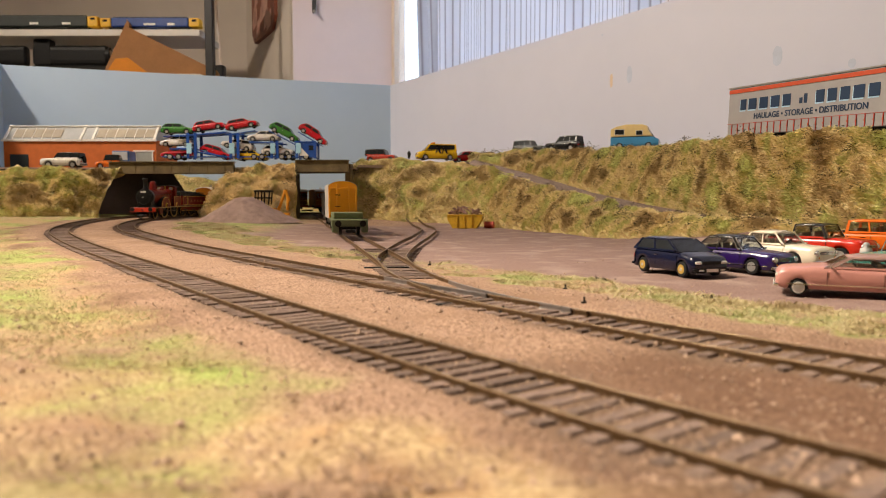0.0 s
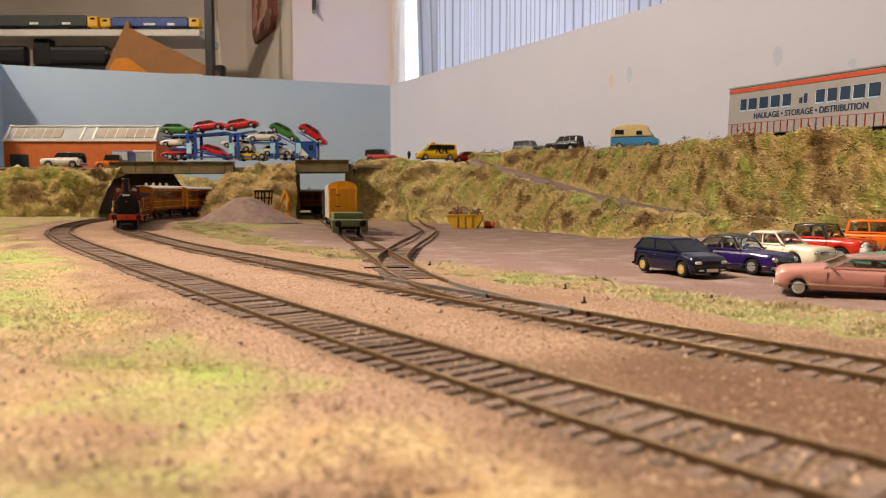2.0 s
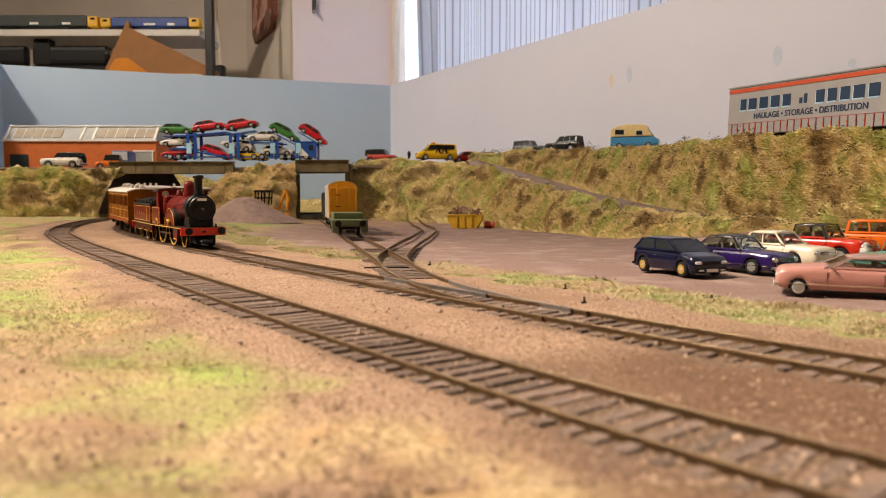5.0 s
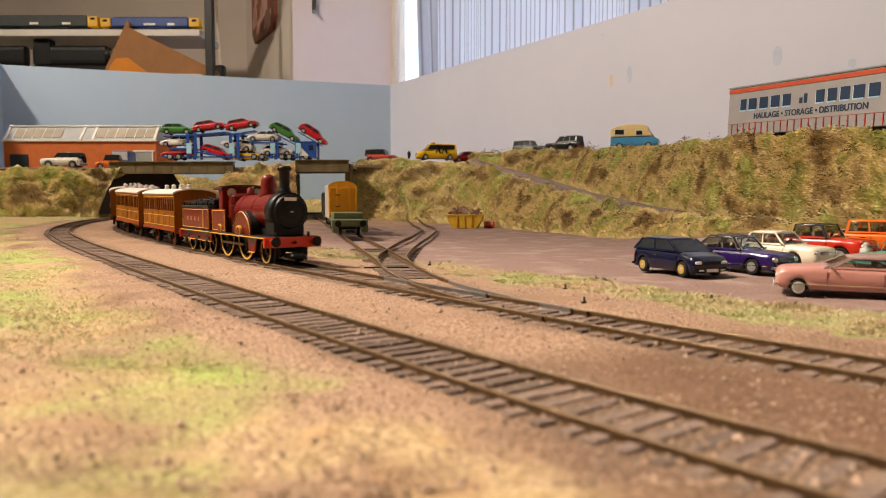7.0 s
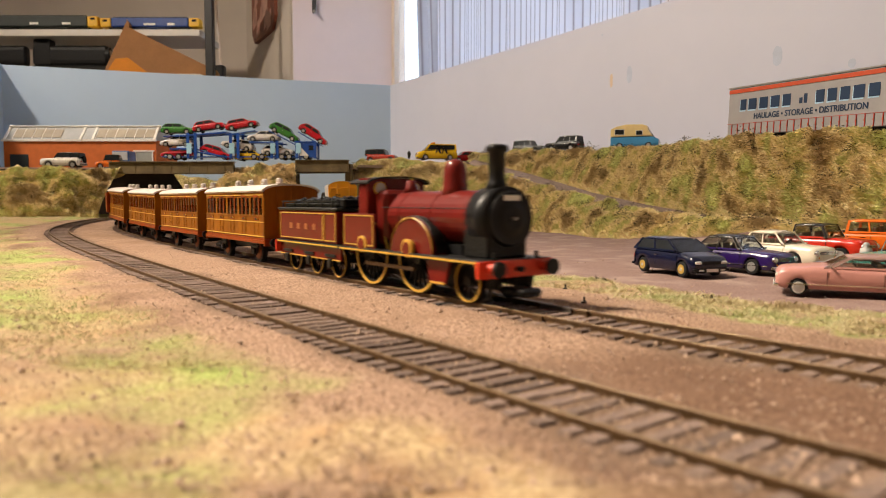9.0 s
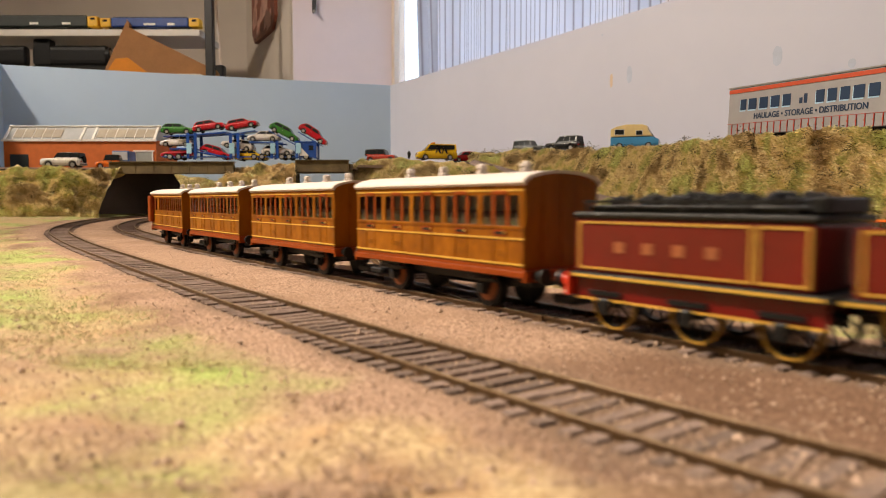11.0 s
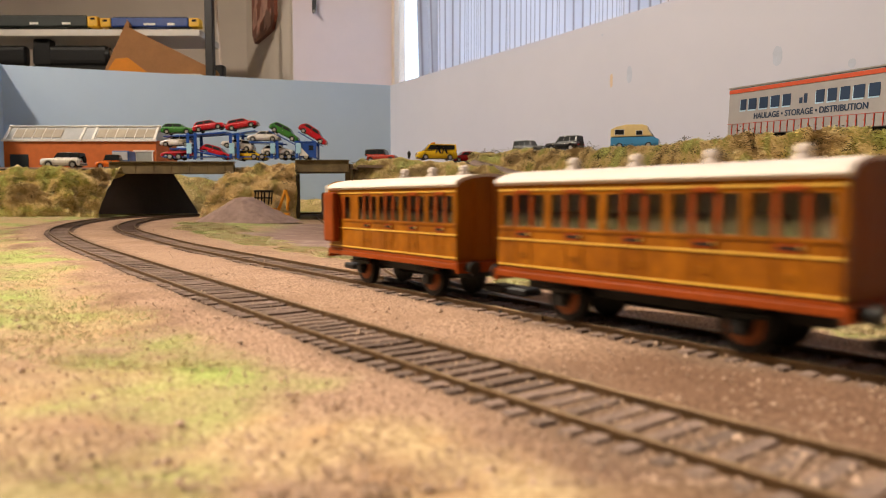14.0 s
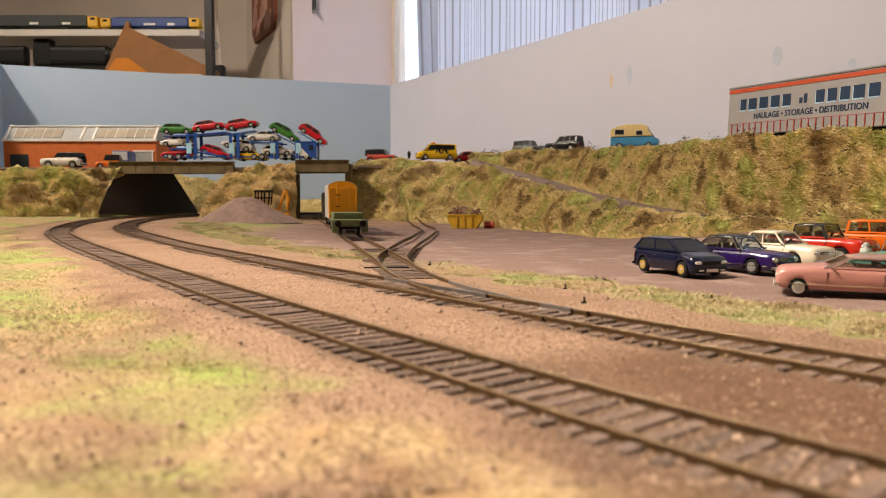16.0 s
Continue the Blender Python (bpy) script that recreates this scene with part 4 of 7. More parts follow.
def plaque():
    m = Matrix.Translation((-0.6062, 2.4500, 0.7400)) @ Matrix.Rotation(radians(-62), 4, "Z")
    root = thing("wall_plaque", m, "brown wooden plaque with a pale painted pattern on the wall", "plaque")
    w, h = 0.155, 0.145
    pr = [(-w * 0.8, -h), (w * 0.75, -h), (w, -h * 0.75), (w, h * 0.8), (w * 0.8, h), (-w * 0.8, h), (-w, h * 0.8), (-w, -h * 0.75)]
    part("board", bevelled(prism(bmesh.new(), pr, -0.008, 0.008), 0.003), M["plaque"], root)
    rnd = random.Random(9)
    for k in range(9):
        x, z = rnd.uniform(-0.11, 0.11), rnd.uniform(-0.12, 0.02)
        part("motif", prism(bmesh.new(), [(x - 0.03, z - 0.03), (x + 0.024, z - 0.02), (x + 0.03, z + 0.033), (x - 0.012, z + 0.024)], -0.0095, -0.0085), M["plaque_pale"], root)
    for k in range(1):
        r2 = thing("wall_hook", Matrix.Translation((-0.3841, 2.1500, 0.6155)), "small dark metal hook on the pale wall", "hook")
        part("plate", B(-0.006, 0.006, -0.004, 0.003, -0.02, 0.03, bev=0.002), M["shelf_post"], r2)
        part("hook", rod(bmesh.new(), (0, -0.002, -0.012), (0.006, -0.018, -0.022), 0.004, 8), M["alloy"], r2)


plaque()


def shelving():
    """Black steel uprights with white shelves; model locomotives rest on them."""
    root = thing("shelf_unit", Matrix.Identity(4), "black steel shelving with white shelves behind the layout", "shelf")
    y0 = 1.98
    z1, z2, z3 = (-1.2189, 1.9800, 0.5089)[2], (-1.2235, 1.9800, 0.3880)[2], (-1.2085, 1.9800, 0.7540)[2]
    xr = (-0.6579, 1.9800, 0.4966)[0]
    part("shelf", B(-1.9, xr - 0.012, y0, y0 + 0.17, z1 - 0.018, z1, bev=0.001), M["shelf_white"], root)
    part("shelf", B(-1.9, xr - 0.012, y0, y0 + 0.17, z2 - 0.02, z2, bev=0.001), M["shelf_white"], root)
    part("shelf", B(-1.9, xr - 0.012, y0, y0 + 0.17, z3 - 0.02, z3, bev=0.001), M["shelf_white"], root)
    for x, yy in ((xr + 0.002, y0 - 0.002), (-1.92, y0), (-1.92, y0 + 0.28)):
        part("upright", B(x, x + 0.022, yy, yy + 0.022, -1.0, z3 + 0.1, bev=0.002), M["shelf_post"], root)
    tagged(part("wall_cable", rod(bmesh.new(), (-0.7113, 2.3000, 0.4283), (-0.7289, 2.3000, 0.7824), 0.004), M["frame_cream"]), "cream cable running up the wall", "cable")
    return y0, z1, z2


def shelf_loco(x0, x1, y, z, h, body, ends, label, bars):
    root = thing("model_locomotive", pose((x0 + x1) / 2, y, z), label, "model locomotive", "models on the shelf")
    l = (x1 - x0) / 2
    part("body", bevelled(box(bmesh.new(), -l + 0.03, l - 0.03, -0.017, 0.017, 0.012, h), 0.004), body, root)
    part("roof", box(bmesh.new(), -l + 0.035, l - 0.035, -0.012, 0.012, h + 0.0002, h + 0.002), M["satin_black"], root)
    for k in (-1, 1):
        part("cab_end", bevelled(box(bmesh.new(), min(k * l, k * (l - 0.0298)), max(k * l, k * (l - 0.0298)), -0.0172, 0.0172, 0.012, h - 0.001), 0.004), ends, root, "yellow cab end")
        part("bogie", box(bmesh.new(), k * l * 0.62 - 0.03, k * l * 0.62 + 0.03, -0.014, 0.014, 0.0, 0.0118, 0.002), M["satin_black"], root)
        part("cab_window", box(bmesh.new(), k * (l - 0.014) - 0.006, k * (l - 0.014) + 0.006, -0.0178, -0.0174, h - 0.012, h - 0.006), M["glass"], root)
    for bx, bw in bars:
        part("lettering", box(bmesh.new(), bx - bw, bx + bw, -0.0178, -0.0172, h * 0.5 - 0.003, h * 0.5 + 0.003), M["plate"], root)


def shelf_things():
    y0, z1, z2 = shelving()
    shelf_loco((-1.2751, 2.0200, 0.5215)[0], (-0.9611, 2.0200, 0.5215)[0], y0 + 0.04, z1, 0.043, M["loco_green"], M["loco_yellow"], "dark green model diesel locomotive with yellow ends on a shelf", [(-0.02, 0.012), (0.07, 0.012)])
    shelf_loco((-0.9548, 2.0200, 0.5215)[0], (-0.6788, 2.0200, 0.5215)[0], y0 + 0.04, z1, 0.038, M["loco_blue"], M["loco_yellow"], "blue model diesel locomotive with yellow ends on a shelf", [(0.0, 0.016), (0.06, 0.01)])
    # a black steam model and its tender on the lower shelf
    x0, x1 = (-1.1513, 2.0200, 0.4435)[0], (-0.9351, 2.0200, 0.4435)[0]
    y = y0 + 0.04
    for a, c, lab in ((x0, x1, "black model steam engine on a shelf"), ((-1.3422, 2.0200, 0.4435)[0], (-1.1641, 2.0200, 0.4435)[0], "black model tender on a shelf")):
        root = thing("model_locomotive", pose((a + c) / 2, y, z2) @ Matrix.Diagonal((1, 1, 1.4, 1)), lab, "model locomotive", "models on the shelf")
        l = (c - a) / 2
        part("frame", box(bmesh.new(), -l, l, -0.014, 0.014, 0.004, 0.02, 0.002), M["satin_black"], root)
        part("body", bevelled(box(bmesh.new(), -l + 0.002, l * 0.96, -0.015, 0.015, 0.0202, 0.060), 0.01, 3), M["black"], root)
        part("cab", bevelled(box(bmesh.new(), -l + 0.008, -l * 0.5, -0.016, 0.016, 0.0204, 0.072), 0.003), M["black"], root)
        if "engine" in lab:
            part("smokebox", cyl(bmesh.new(), (l * 0.86, 0, 0.042), 0.015, l * 0.3, "x", 20), M["black"], root, smooth=False)
            part("numberplate", B(l * 0.98, l * 1.02, -0.009, 0.009, 0.04, 0.05), M["plate"], root)
    root = thing("model_locomotive", pose((-0.6981, 2.0200, 0.4435)[0], y0 + 0.12, z2), "black model wagon on the lower shelf", "model wagon", "models on the shelf")
    part("body", bevelled(box(bmesh.new(), -0.06, 0.06, -0.015, 0.015, 0.0, 0.045), 0.006), M["black"], root)
    # tilted cardboard box standing on the top of the board
    bx = thing("cardboard_box", Matrix.Translation((-0.7690, 1.9850, 0.3885)) @ Matrix.Rotation(radians(12), 4, "Z"), "tilted brown cardboard box with a printed orange side", "box")
    w = 0.135
    pr = [(-0.150, 0.0), (0.145, 0.0), (0.139, 0.012), (-0.092, 0.122)]
    part("panel", prism(bmesh.new(), pr, -0.002, 0.0), M["cardboard"], bx)
    part("panel", prism(bmesh.new(), [(x * 0.98, z * 0.98) for x, z in pr], 0.0005, 0.07), M["cardboard"], bx)
    part("printed_side", prism(bmesh.new(), [(-0.149, 0.001), (-0.045, 0.001), (-0.095, 0.040), (-0.128, 0.036)], -0.0032, -0.0022), M["cardboard_print"], bx, "orange printed corner")
    part("flap", prism(bmesh.new(), [(-0.158, 0.0), (-0.150, 0.0), (-0.089, 0.124), (-0.095, 0.142)], -0.001, 0.055), M["cardboard"], bx)


shelf_things()

# ---------------------------------------------------------------- road vehicles
K = 1 / 76


def wheel(parent, x, y, r, w, rim, side, tyre_wall=None):
    t = part("wheel", bevelled(cyl(bmesh.new(), (0, 0, 0), r, w, "y", 18), w * 0.15, 1), M["tyre"], parent, m=Matrix.Translation((x, y, r)))
    part("rim", cyl(bmesh.new(), (0, side * w * 0.5, 0), r * 0.62, w * 0.14, "y", 14), rim, t, "metal wheel rim")
    part("hub", cyl(bmesh.new(), (0, side * w * 0.58, 0), r * 0.22, w * 0.12, "y", 8), M["alloy"], t)
    if tyre_wall:
        part("tyre_wall", cyl(bmesh.new(), (0, side * w * 0.5, 0), r * 0.76, w * 0.07, "y", 18), tyre_wall, t, "white tyre wall")


def shell(bm, rows):
    """Body sections along x: (x, low, high, half width, top half width)."""
    secs = []
    for x, lo, hi, w, wt in rows:
        h = hi - lo
        half = [(w * 0.9, lo), (w, lo + h * 0.22), (w, lo + h * 0.62), (wt + (w - wt) * 0.35, lo + h * 0.93), (wt * 0.8, hi)]
        secs.append([(x, -a, z) for a, z in half] + [(x, a, z) for a, z in half[::-1]])
    return loft(bm, secs)


def cabin(bm, a, b, c, d, z0, z1, w0, w1):
    """Greenhouse: from x=a to d at the waist, b to c at the roof."""
    return loft(bm, [[(a, -w0, z0), (d, -w0, z0), (d, w0, z0), (a, w0, z0)], [(b, -w1, z1), (c, -w1, z1), (c, w1, z1), (b, w1, z1)]])


def quad_pane(bm, p, thick):
    """A thin pane on four corners, pushed out along its normal."""
    p = [Vector(q) for q in p]
    n = (p[1] - p[0]).cross(p[3] - p[0]).normalized() * thick
    return loft(bm, [[q - n * 0.3 for q in p], [q + n for q in p]])


def lerp3(a, b, t):
    return Vector(a).lerp(Vector(b), t)


def window_glass():
    """Clear model glazing: mostly see-through, with a light gloss."""
    m = bpy.data.materials.new("clear_glazing")
    m.use_nodes = True
    n, ln = m.node_tree.nodes, m.node_tree.links.new
    t, g, x = n.new("ShaderNodeBsdfTransparent"), n.new("ShaderNodeBsdfGlossy"), n.new("ShaderNodeMixShader")
    t.inputs[0].default_value = (0.82, 0.84, 0.82, 1)
    g.inputs["Roughness"].default_value = 0.06
    x.inputs[0].default_value = 0.10
    ln(t.outputs[0], x.inputs[1]), ln(g.outputs[0], x.inputs[2]), ln(x.outputs[0], n["Material Output"].inputs[0])
    return m


M["clear"] = window_glass()
M["seat_buff"] = mat("buff_seat", (0.50, 0.42, 0.33), 0.6, 0, 0.1, 90)


def spline(keys, x):
    """A smooth height through (x, z) keys."""
    if x <= keys[0][0]:
        return keys[0][1]
    for (x0, z0), (x1, z1) in zip(keys, keys[1:]):
        if x <= x1:
            return z0 + (z1 - z0) * smoothstep((x - x0) / max(1e-6, x1 - x0))
    return keys[-1][1]


def car(name, m, label, category, body, roof=None, L=4.0, W=1.65, H=1.40, bonnet=(0.9, 0.72), waist=0.88, cab=(-1.75, -1.35, 0.35, 1.05), wheels=(-1.2, 1.25, 0.29), panes=2, rim="alloy", group="model cars", trim="black", face="plain", spare=False, ground=0.2, bed=None, whitewall=False, boot_h=None, frame_paint=None, clear=False, strip=False, detail=56):
    """A model road vehicle; metres of the full-size vehicle, x forward."""
    root = thing(name, m, label, category, group)
    l, w, h = L * K / 2, W * K / 2, H * K
    nose, hood = bonnet[1] * K, bonnet[0] * K
    wz, gz = waist * K, ground * K
    a, b, c, d = [v * K for v in cab]
    th = (boot_h if boot_h is not None else waist) * K
    r = wheels[2] * K
    top = [(-l, th * 0.80), (-l * 0.93, th * 0.97), (a, th), ((a + d) * 0.5, wz), (d, hood), (l * 0.88, nose + (hood - nose) * 0.45), (l * 0.985, nose), (l, nose * 0.86)]
    secs = []
    for i in range(detail + 1):
        x = -l + 2 * l * i / detail
        q = abs(x) / l
        ww = w * (1 - 0.03 * q ** 2 - 0.09 * max(0.0, (q - 0.86) / 0.14) ** 2)
        hi = spline(top, x)
        lo = gz * (1 + 0.5 * max(0.0, (q - 0.90) / 0.10) ** 2)
        for wx in wheels[:2]:
            dx = abs(x - wx * K)
            if dx < r * 1.2:
                lo = max(lo, r + math.sqrt((r * 1.2) ** 2 - dx * dx) * 0.98)
        lo = min(lo, hi - 0.0012)
        mid = max(lo + 0.0002, gz + (hi - gz) * 0.52)
        half = [(ww * 0.95, lo), (ww * 0.985, lo + 0.0002), (ww, mid), (ww * 0.985, mid + (hi - mid) * 0.45), (ww * 0.945, mid + (hi - mid) * 0.80), (ww * 0.86, hi - (hi - mid) * 0.04), (ww * 0.45, hi + 0.0003)]
        secs.append([(x, -y, z) for y, z in half] + [(x, y, z) for y, z in half[::-1]])
    first, last = secs[0], secs[-1]
    secs = [[(x - 0.0003, y * 0.93, z * 0.97 + gz * 0.06) for x, y, z in first]] + secs + [[(x + 0.0003, y * 0.93, z * 0.97 + gz * 0.03) for x, y, z in last]]
    part("body", loft(bmesh.new(), secs), body, root, smooth=True)
    part("underside", B(-l * 0.9, l * 0.9, -w * 0.62, w * 0.62, gz * 0.8, gz * 1.6), M["satin_black"], root)
    w0, w1 = w * 0.92, w * 0.77
    g = M["clear"] if clear else M["glass"]
    roof_m = roof or body
    # crowned roof panel with a rounded skirt
    nu, nv = 12, 10
    bm = bmesh.new()
    grid = []
    for i in range(nu + 1):
        u = i / nu
        row = []
        for j in range(nv + 1):
            v = -1 + 2 * j / nv
            x = b + (c - b) * u + (c - b) * 0.02 * (2 * u - 1)
            row.append(bm.verts.new((x, v * w1 * (1.02 - 0.05 * abs(2 * u - 1) ** 4), h - 0.0009 * abs(v) ** 3.5 - 0.0008 * abs(2 * u - 1) ** 4)))
        grid.append(row)
    for p, q in zip(grid, grid[1:]):
        for j in range(nv):
            bm.faces.new((p[j], q[j], q[j + 1], p[j + 1]))
    ring = [r_[0] for r_ in grid] + grid[-1][1:] + [r_[-1] for r_ in grid[::-1][1:]] + grid[0][::-1][1:-1]
    low = [bm.verts.new((v.co.x * 1.0, v.co.y * 1.01, h - 0.0022)) for v in ring]
    for i in range(len(ring)):
        j = (i + 1) % len(ring)
        bm.faces.new((ring[i], ring[j], low[j], low[i]))
    bm.faces.new(low)
    part("roof", bm, roof_m, root, smooth=True)

    def corner(u, v, sgn):
        """On the side of the cabin: u along, v up."""
        lo, hi = lerp3((a, w0 * sgn, wz * 0.985), (d, w0 * sgn, wz * 0.985), u), lerp3((b, w1 * sgn, h - 0.0010), (c, w1 * sgn, h - 0.0010), u)
        return lo.lerp(hi, v)

    for sgn in (-1, 1):
        us = [0.05 + 0.90 * i / panes for i in range(panes + 1)]
        for k, u in enumerate(us):
            e = 0.035 if 0 < k < panes else 0.055
            u0, u1 = (0.0, us[0] + 0.012) if k == 0 else (us[-1] - 0.012, 1.0) if k == panes else (u - e * 0.5, u + e * 0.5)
            q = [corner(u0, 0, sgn), corner(u1, 0, sgn), corner(u1, 1, sgn), corner(u0, 1, sgn)]
            part("pillar", quad_pane(bmesh.new(), q if sgn < 0 else q[::-1], 0.00030), roof_m, root)
        q = [corner(0.0, 0, sgn), corner(1.0, 0, sgn), corner(1.0, 0.13, sgn), corner(0.0, 0.13, sgn)]
        part("window_ledge", quad_pane(bmesh.new(), q if sgn < 0 else q[::-1], 0.00028), body, root)
        for u0, u1 in zip(us, us[1:]):
            q = [corner(u0 + 0.012, 0.12, sgn), corner(u1 - 0.012, 0.12, sgn), corner(u1 - 0.012, 0.90, sgn), corner(u0 + 0.012, 0.90, sgn)]
            part("window", quad_pane(bmesh.new(), q if sgn < 0 else q[::-1], 0.00012), g, root)
            if frame_paint:
                for e, f in ((1, 2), (2, 3), (3, 0)):
                    part("window_trim", rod(bmesh.new(), q[e] + Vector((0, sgn * 0.0003, 0)), q[f] + Vector((0, sgn * 0.0003, 0)), 0.00017, 4), frame_paint, root)
    for x0, x1, k in ((d, c, 1), (a, b, -1)):
        def lo(s, v, x0=x0, x1=x1):
            return Vector((x0, s * w0, wz * 0.985)).lerp(Vector((x1, s * w1, h - 0.001)), v)
        q = [lo(-0.95, 0.04), lo(0.95, 0.04), lo(0.93, 0.92), lo(-0.93, 0.92)]
        part("windscreen" if k > 0 else "rear_window", quad_pane(bmesh.new(), q if k > 0 else q[::-1], 0.00015), g, root)
        if frame_paint:
            for e, f in ((0, 1), (1, 2), (2, 3), (3, 0)):
                part("screen_trim", rod(bmesh.new(), q[e] + Vector((k * 0.0003, 0, 0)), q[f] + Vector((k * 0.0003, 0, 0)), 0.00018, 4), frame_paint, root)
    if clear:
        for s in (-1, 1):
            xx = a + (d - a) * 0.56
            part("seat", B(xx - 0.0016, xx + 0.0008, s * w * 0.42 - w * 0.26, s * w * 0.42 + w * 0.26, wz * 0.6, wz + (h - wz) * 0.42, bev=0.0006), M["seat_buff"], root, "buff front seat")
        xx = a + (d - a) * 0.20
        part("rear_seat", B(xx - 0.002, xx + 0.001, -w * 0.7, w * 0.7, wz * 0.6, wz + (h - wz) * 0.30, bev=0.0006), M["seat_buff"], root, "buff rear bench")
        part("steering_wheel", cyl(bmesh.new(), (0, 0, 0), 0.0022, 0.0004, "z", 16), M["satin_black"], root, m=pose(a + (d - a) * 0.74, w * 0.42, wz + 0.001, 0, -60, 0))
    else:
        part("cabin_core", cabin(bmesh.new(), a * 0.99, b * 0.98, c * 0.97, d * 0.97, wz * 0.9, h - 0.0024, w0 * 0.93, w1 * 0.92), M["satin_black"], root)
    for x in wheels[:2]:
        for s in (-1, 1):
            wheel(root, x * K, s * (w * 0.985 - 0.0013), r, 0.0026, M[rim], s, M["plate"] if whitewall else None)
    tm = M[trim]
    part("front_bumper", B(l - 0.0008, l + 0.0009, -w * 0.96, w * 0.96, gz * 1.25, gz * 1.25 + 0.0014, bev=0.0005, seg=2), tm, root)
    part("rear_bumper", B(-l - 0.0009, -l + 0.0008, -w * 0.96, w * 0.96, gz * 1.3, gz * 1.3 + 0.0014, bev=0.0005, seg=2), tm, root)
    zf = nose * 0.76
    for s in (-1, 1):
        if face == "round":
            part("headlight", cyl(bmesh.new(), (l + 0.0004, s * w * 0.76, zf), 0.00125, 0.0012, "x", 16, 0.0009), M["lens"], root, "round headlight")
            part("headlight_ring", cyl(bmesh.new(), (l - 0.0001, s * w * 0.76, zf), 0.0016, 0.0012, "x", 16), M["chrome"], root)
            part("side_lamp", cyl(bmesh.new(), (l + 0.0003, s * w * 0.66, zf - 0.0024), 0.0005, 0.0006, "x", 10), M["amber"], root)
        else:
            part("headlight", B(l * 0.955, l + 0.0005, min(s * w * 0.50, s * w * 0.86), max(s * w * 0.50, s * w * 0.86), zf - 0.0006, zf + 0.0010, bev=0.0004), M["lens"], root, "clear headlight")
            part("fog_lamp", B(l - 0.0002, l + 0.0011, min(s * w * 0.45, s * w * 0.70), max(s * w * 0.45, s * w * 0.70), gz * 1.35, gz * 1.35 + 0.0007), M["lens"], root)
        part("tail_light", B(-l - 0.0005, -l + 0.0005, min(s * w * 0.6, s * w * 0.85), max(s * w * 0.6, s * w * 0.85), th * 0.62, th * 0.62 + 0.0014), M["red_lens"], root)
        for t in ((0.06, 0.52, 0.97) if panes > 1 else (0.10, 0.97)):
            xx = a + (d - a) * t
            part("door_line", B(xx, xx + 0.00016, min(s * w * 0.955, s * w * 1.002), max(s * w * 0.955, s * w * 1.002), gz * 1.7, wz * 0.86), M["satin_black"], root)
        part("door_handle", B(-0.09 * L * K, -0.05 * L * K, min(s * w * 0.97, s * (w + 0.0003)), max(s * w * 0.97, s * (w + 0.0003)), wz * 0.80, wz * 0.80 + 0.0004), M["chrome"], root)
        part("wing_mirror", B(d * 0.86, d * 0.86 + 0.0008, min(s * w * 0.96, s * (w + 0.0012)), max(s * w * 0.96, s * (w + 0.0012)), wz, wz + 0.0011, bev=0.0003), body if trim == "black" else M["chrome"], root)
        if strip:
            part("side_strip", B(-l * 0.92, l * 0.90, min(s * w * 0.97, s * (w + 0.00012)), max(s * w * 0.97, s * (w + 0.00012)), gz * 1.7, gz * 1.7 + 0.0003), M["chrome"], root, "chrome strip")
    part("grille", B(l - 0.0006, l + 0.0004, -w * 0.56, w * 0.56, zf - 0.0009, zf + 0.0010, bev=0.0002), M["satin_black"], root)
    if face == "round":
        for k in range(4):
            part("grille_bar", B(l + 0.0004, l + 0.0006, -w * 0.55, w * 0.55, zf - 0.0009 + k * 0.00055, zf - 0.00068 + k * 0.00055), M["chrome"], root)
    part("number_plate", B(l + 0.0009, l + 0.0012, -0.0034, 0.0034, gz * 1.25 - 0.0003, gz * 1.25 + 0.0012), M["plate"], root, "blank white number plate")
    if spare:
        part("spare_wheel", cyl(bmesh.new(), (-l - 0.0012, 0, wz * 0.85), 0.0046, 0.0024, "x", 18), M["tyre"], root)
    if bed:
        part("load_bed", B(-l * 0.97, a - 0.001, -w * 0.82, w * 0.82, th + 0.0003, th + 0.0006), M["satin_black"], root, "dark open load bed")
    return root


def face_to(x, y, hx, hy, z=None):
    return pose(x, y, ground_z(x, y) if z is None else z, 0, 0, math.degrees(math.atan2(hy, hx)))


NAVY, PURPLE, CREAM = paint("navy_paint", (0.003, 0.005, 0.024), 0.25), paint("purple_paint", (0.022, 0.008, 0.085)), paint("cream_paint", (0.78, 0.70, 0.56))
RED, GREEN, SILVER = paint("red_paint", (0.52, 0.012, 0.022)), paint("green_paint", (0.045, 0.20, 0.035)), paint("silver_paint", (0.62, 0.58, 0.55))
YELLOW, ORANGE, PINK = paint("yellow_paint", (0.80, 0.50, 0.012)), paint("orange_paint", (0.80, 0.16, 0.012)), paint("dusty_pink_paint", (0.50, 0.235, 0.20), 0.35)
TURQ, BLACKP, WHITEP = paint("turquoise_paint", (0.06, 0.42, 0.36)), paint("black_paint", (0.01, 0.01, 0.011)), paint("white_paint", (0.75, 0.71, 0.67))
SKYB, TRUCKRED = paint("sky_blue_paint", (0.07, 0.29, 0.55)), paint("truck_red_paint", (0.56, 0.03, 0.014))
PINKROOF = paint("pink_brown_roof", (0.30, 0.18, 0.155), 0.45)

car("model_car", face_to(0.1215, 0.3640, 0.34, -0.94), "navy blue hatchback model car with gold wheels on the yard", "model car", NAVY, L=3.75, W=1.66, H=1.44, bonnet=(0.90, 0.72), waist=0.92, cab=(-1.84, -1.42, 0.25, 1.02), wheels=(-1.15, 1.22, 0.29), rim="gold_rim", group="cars in the yard")
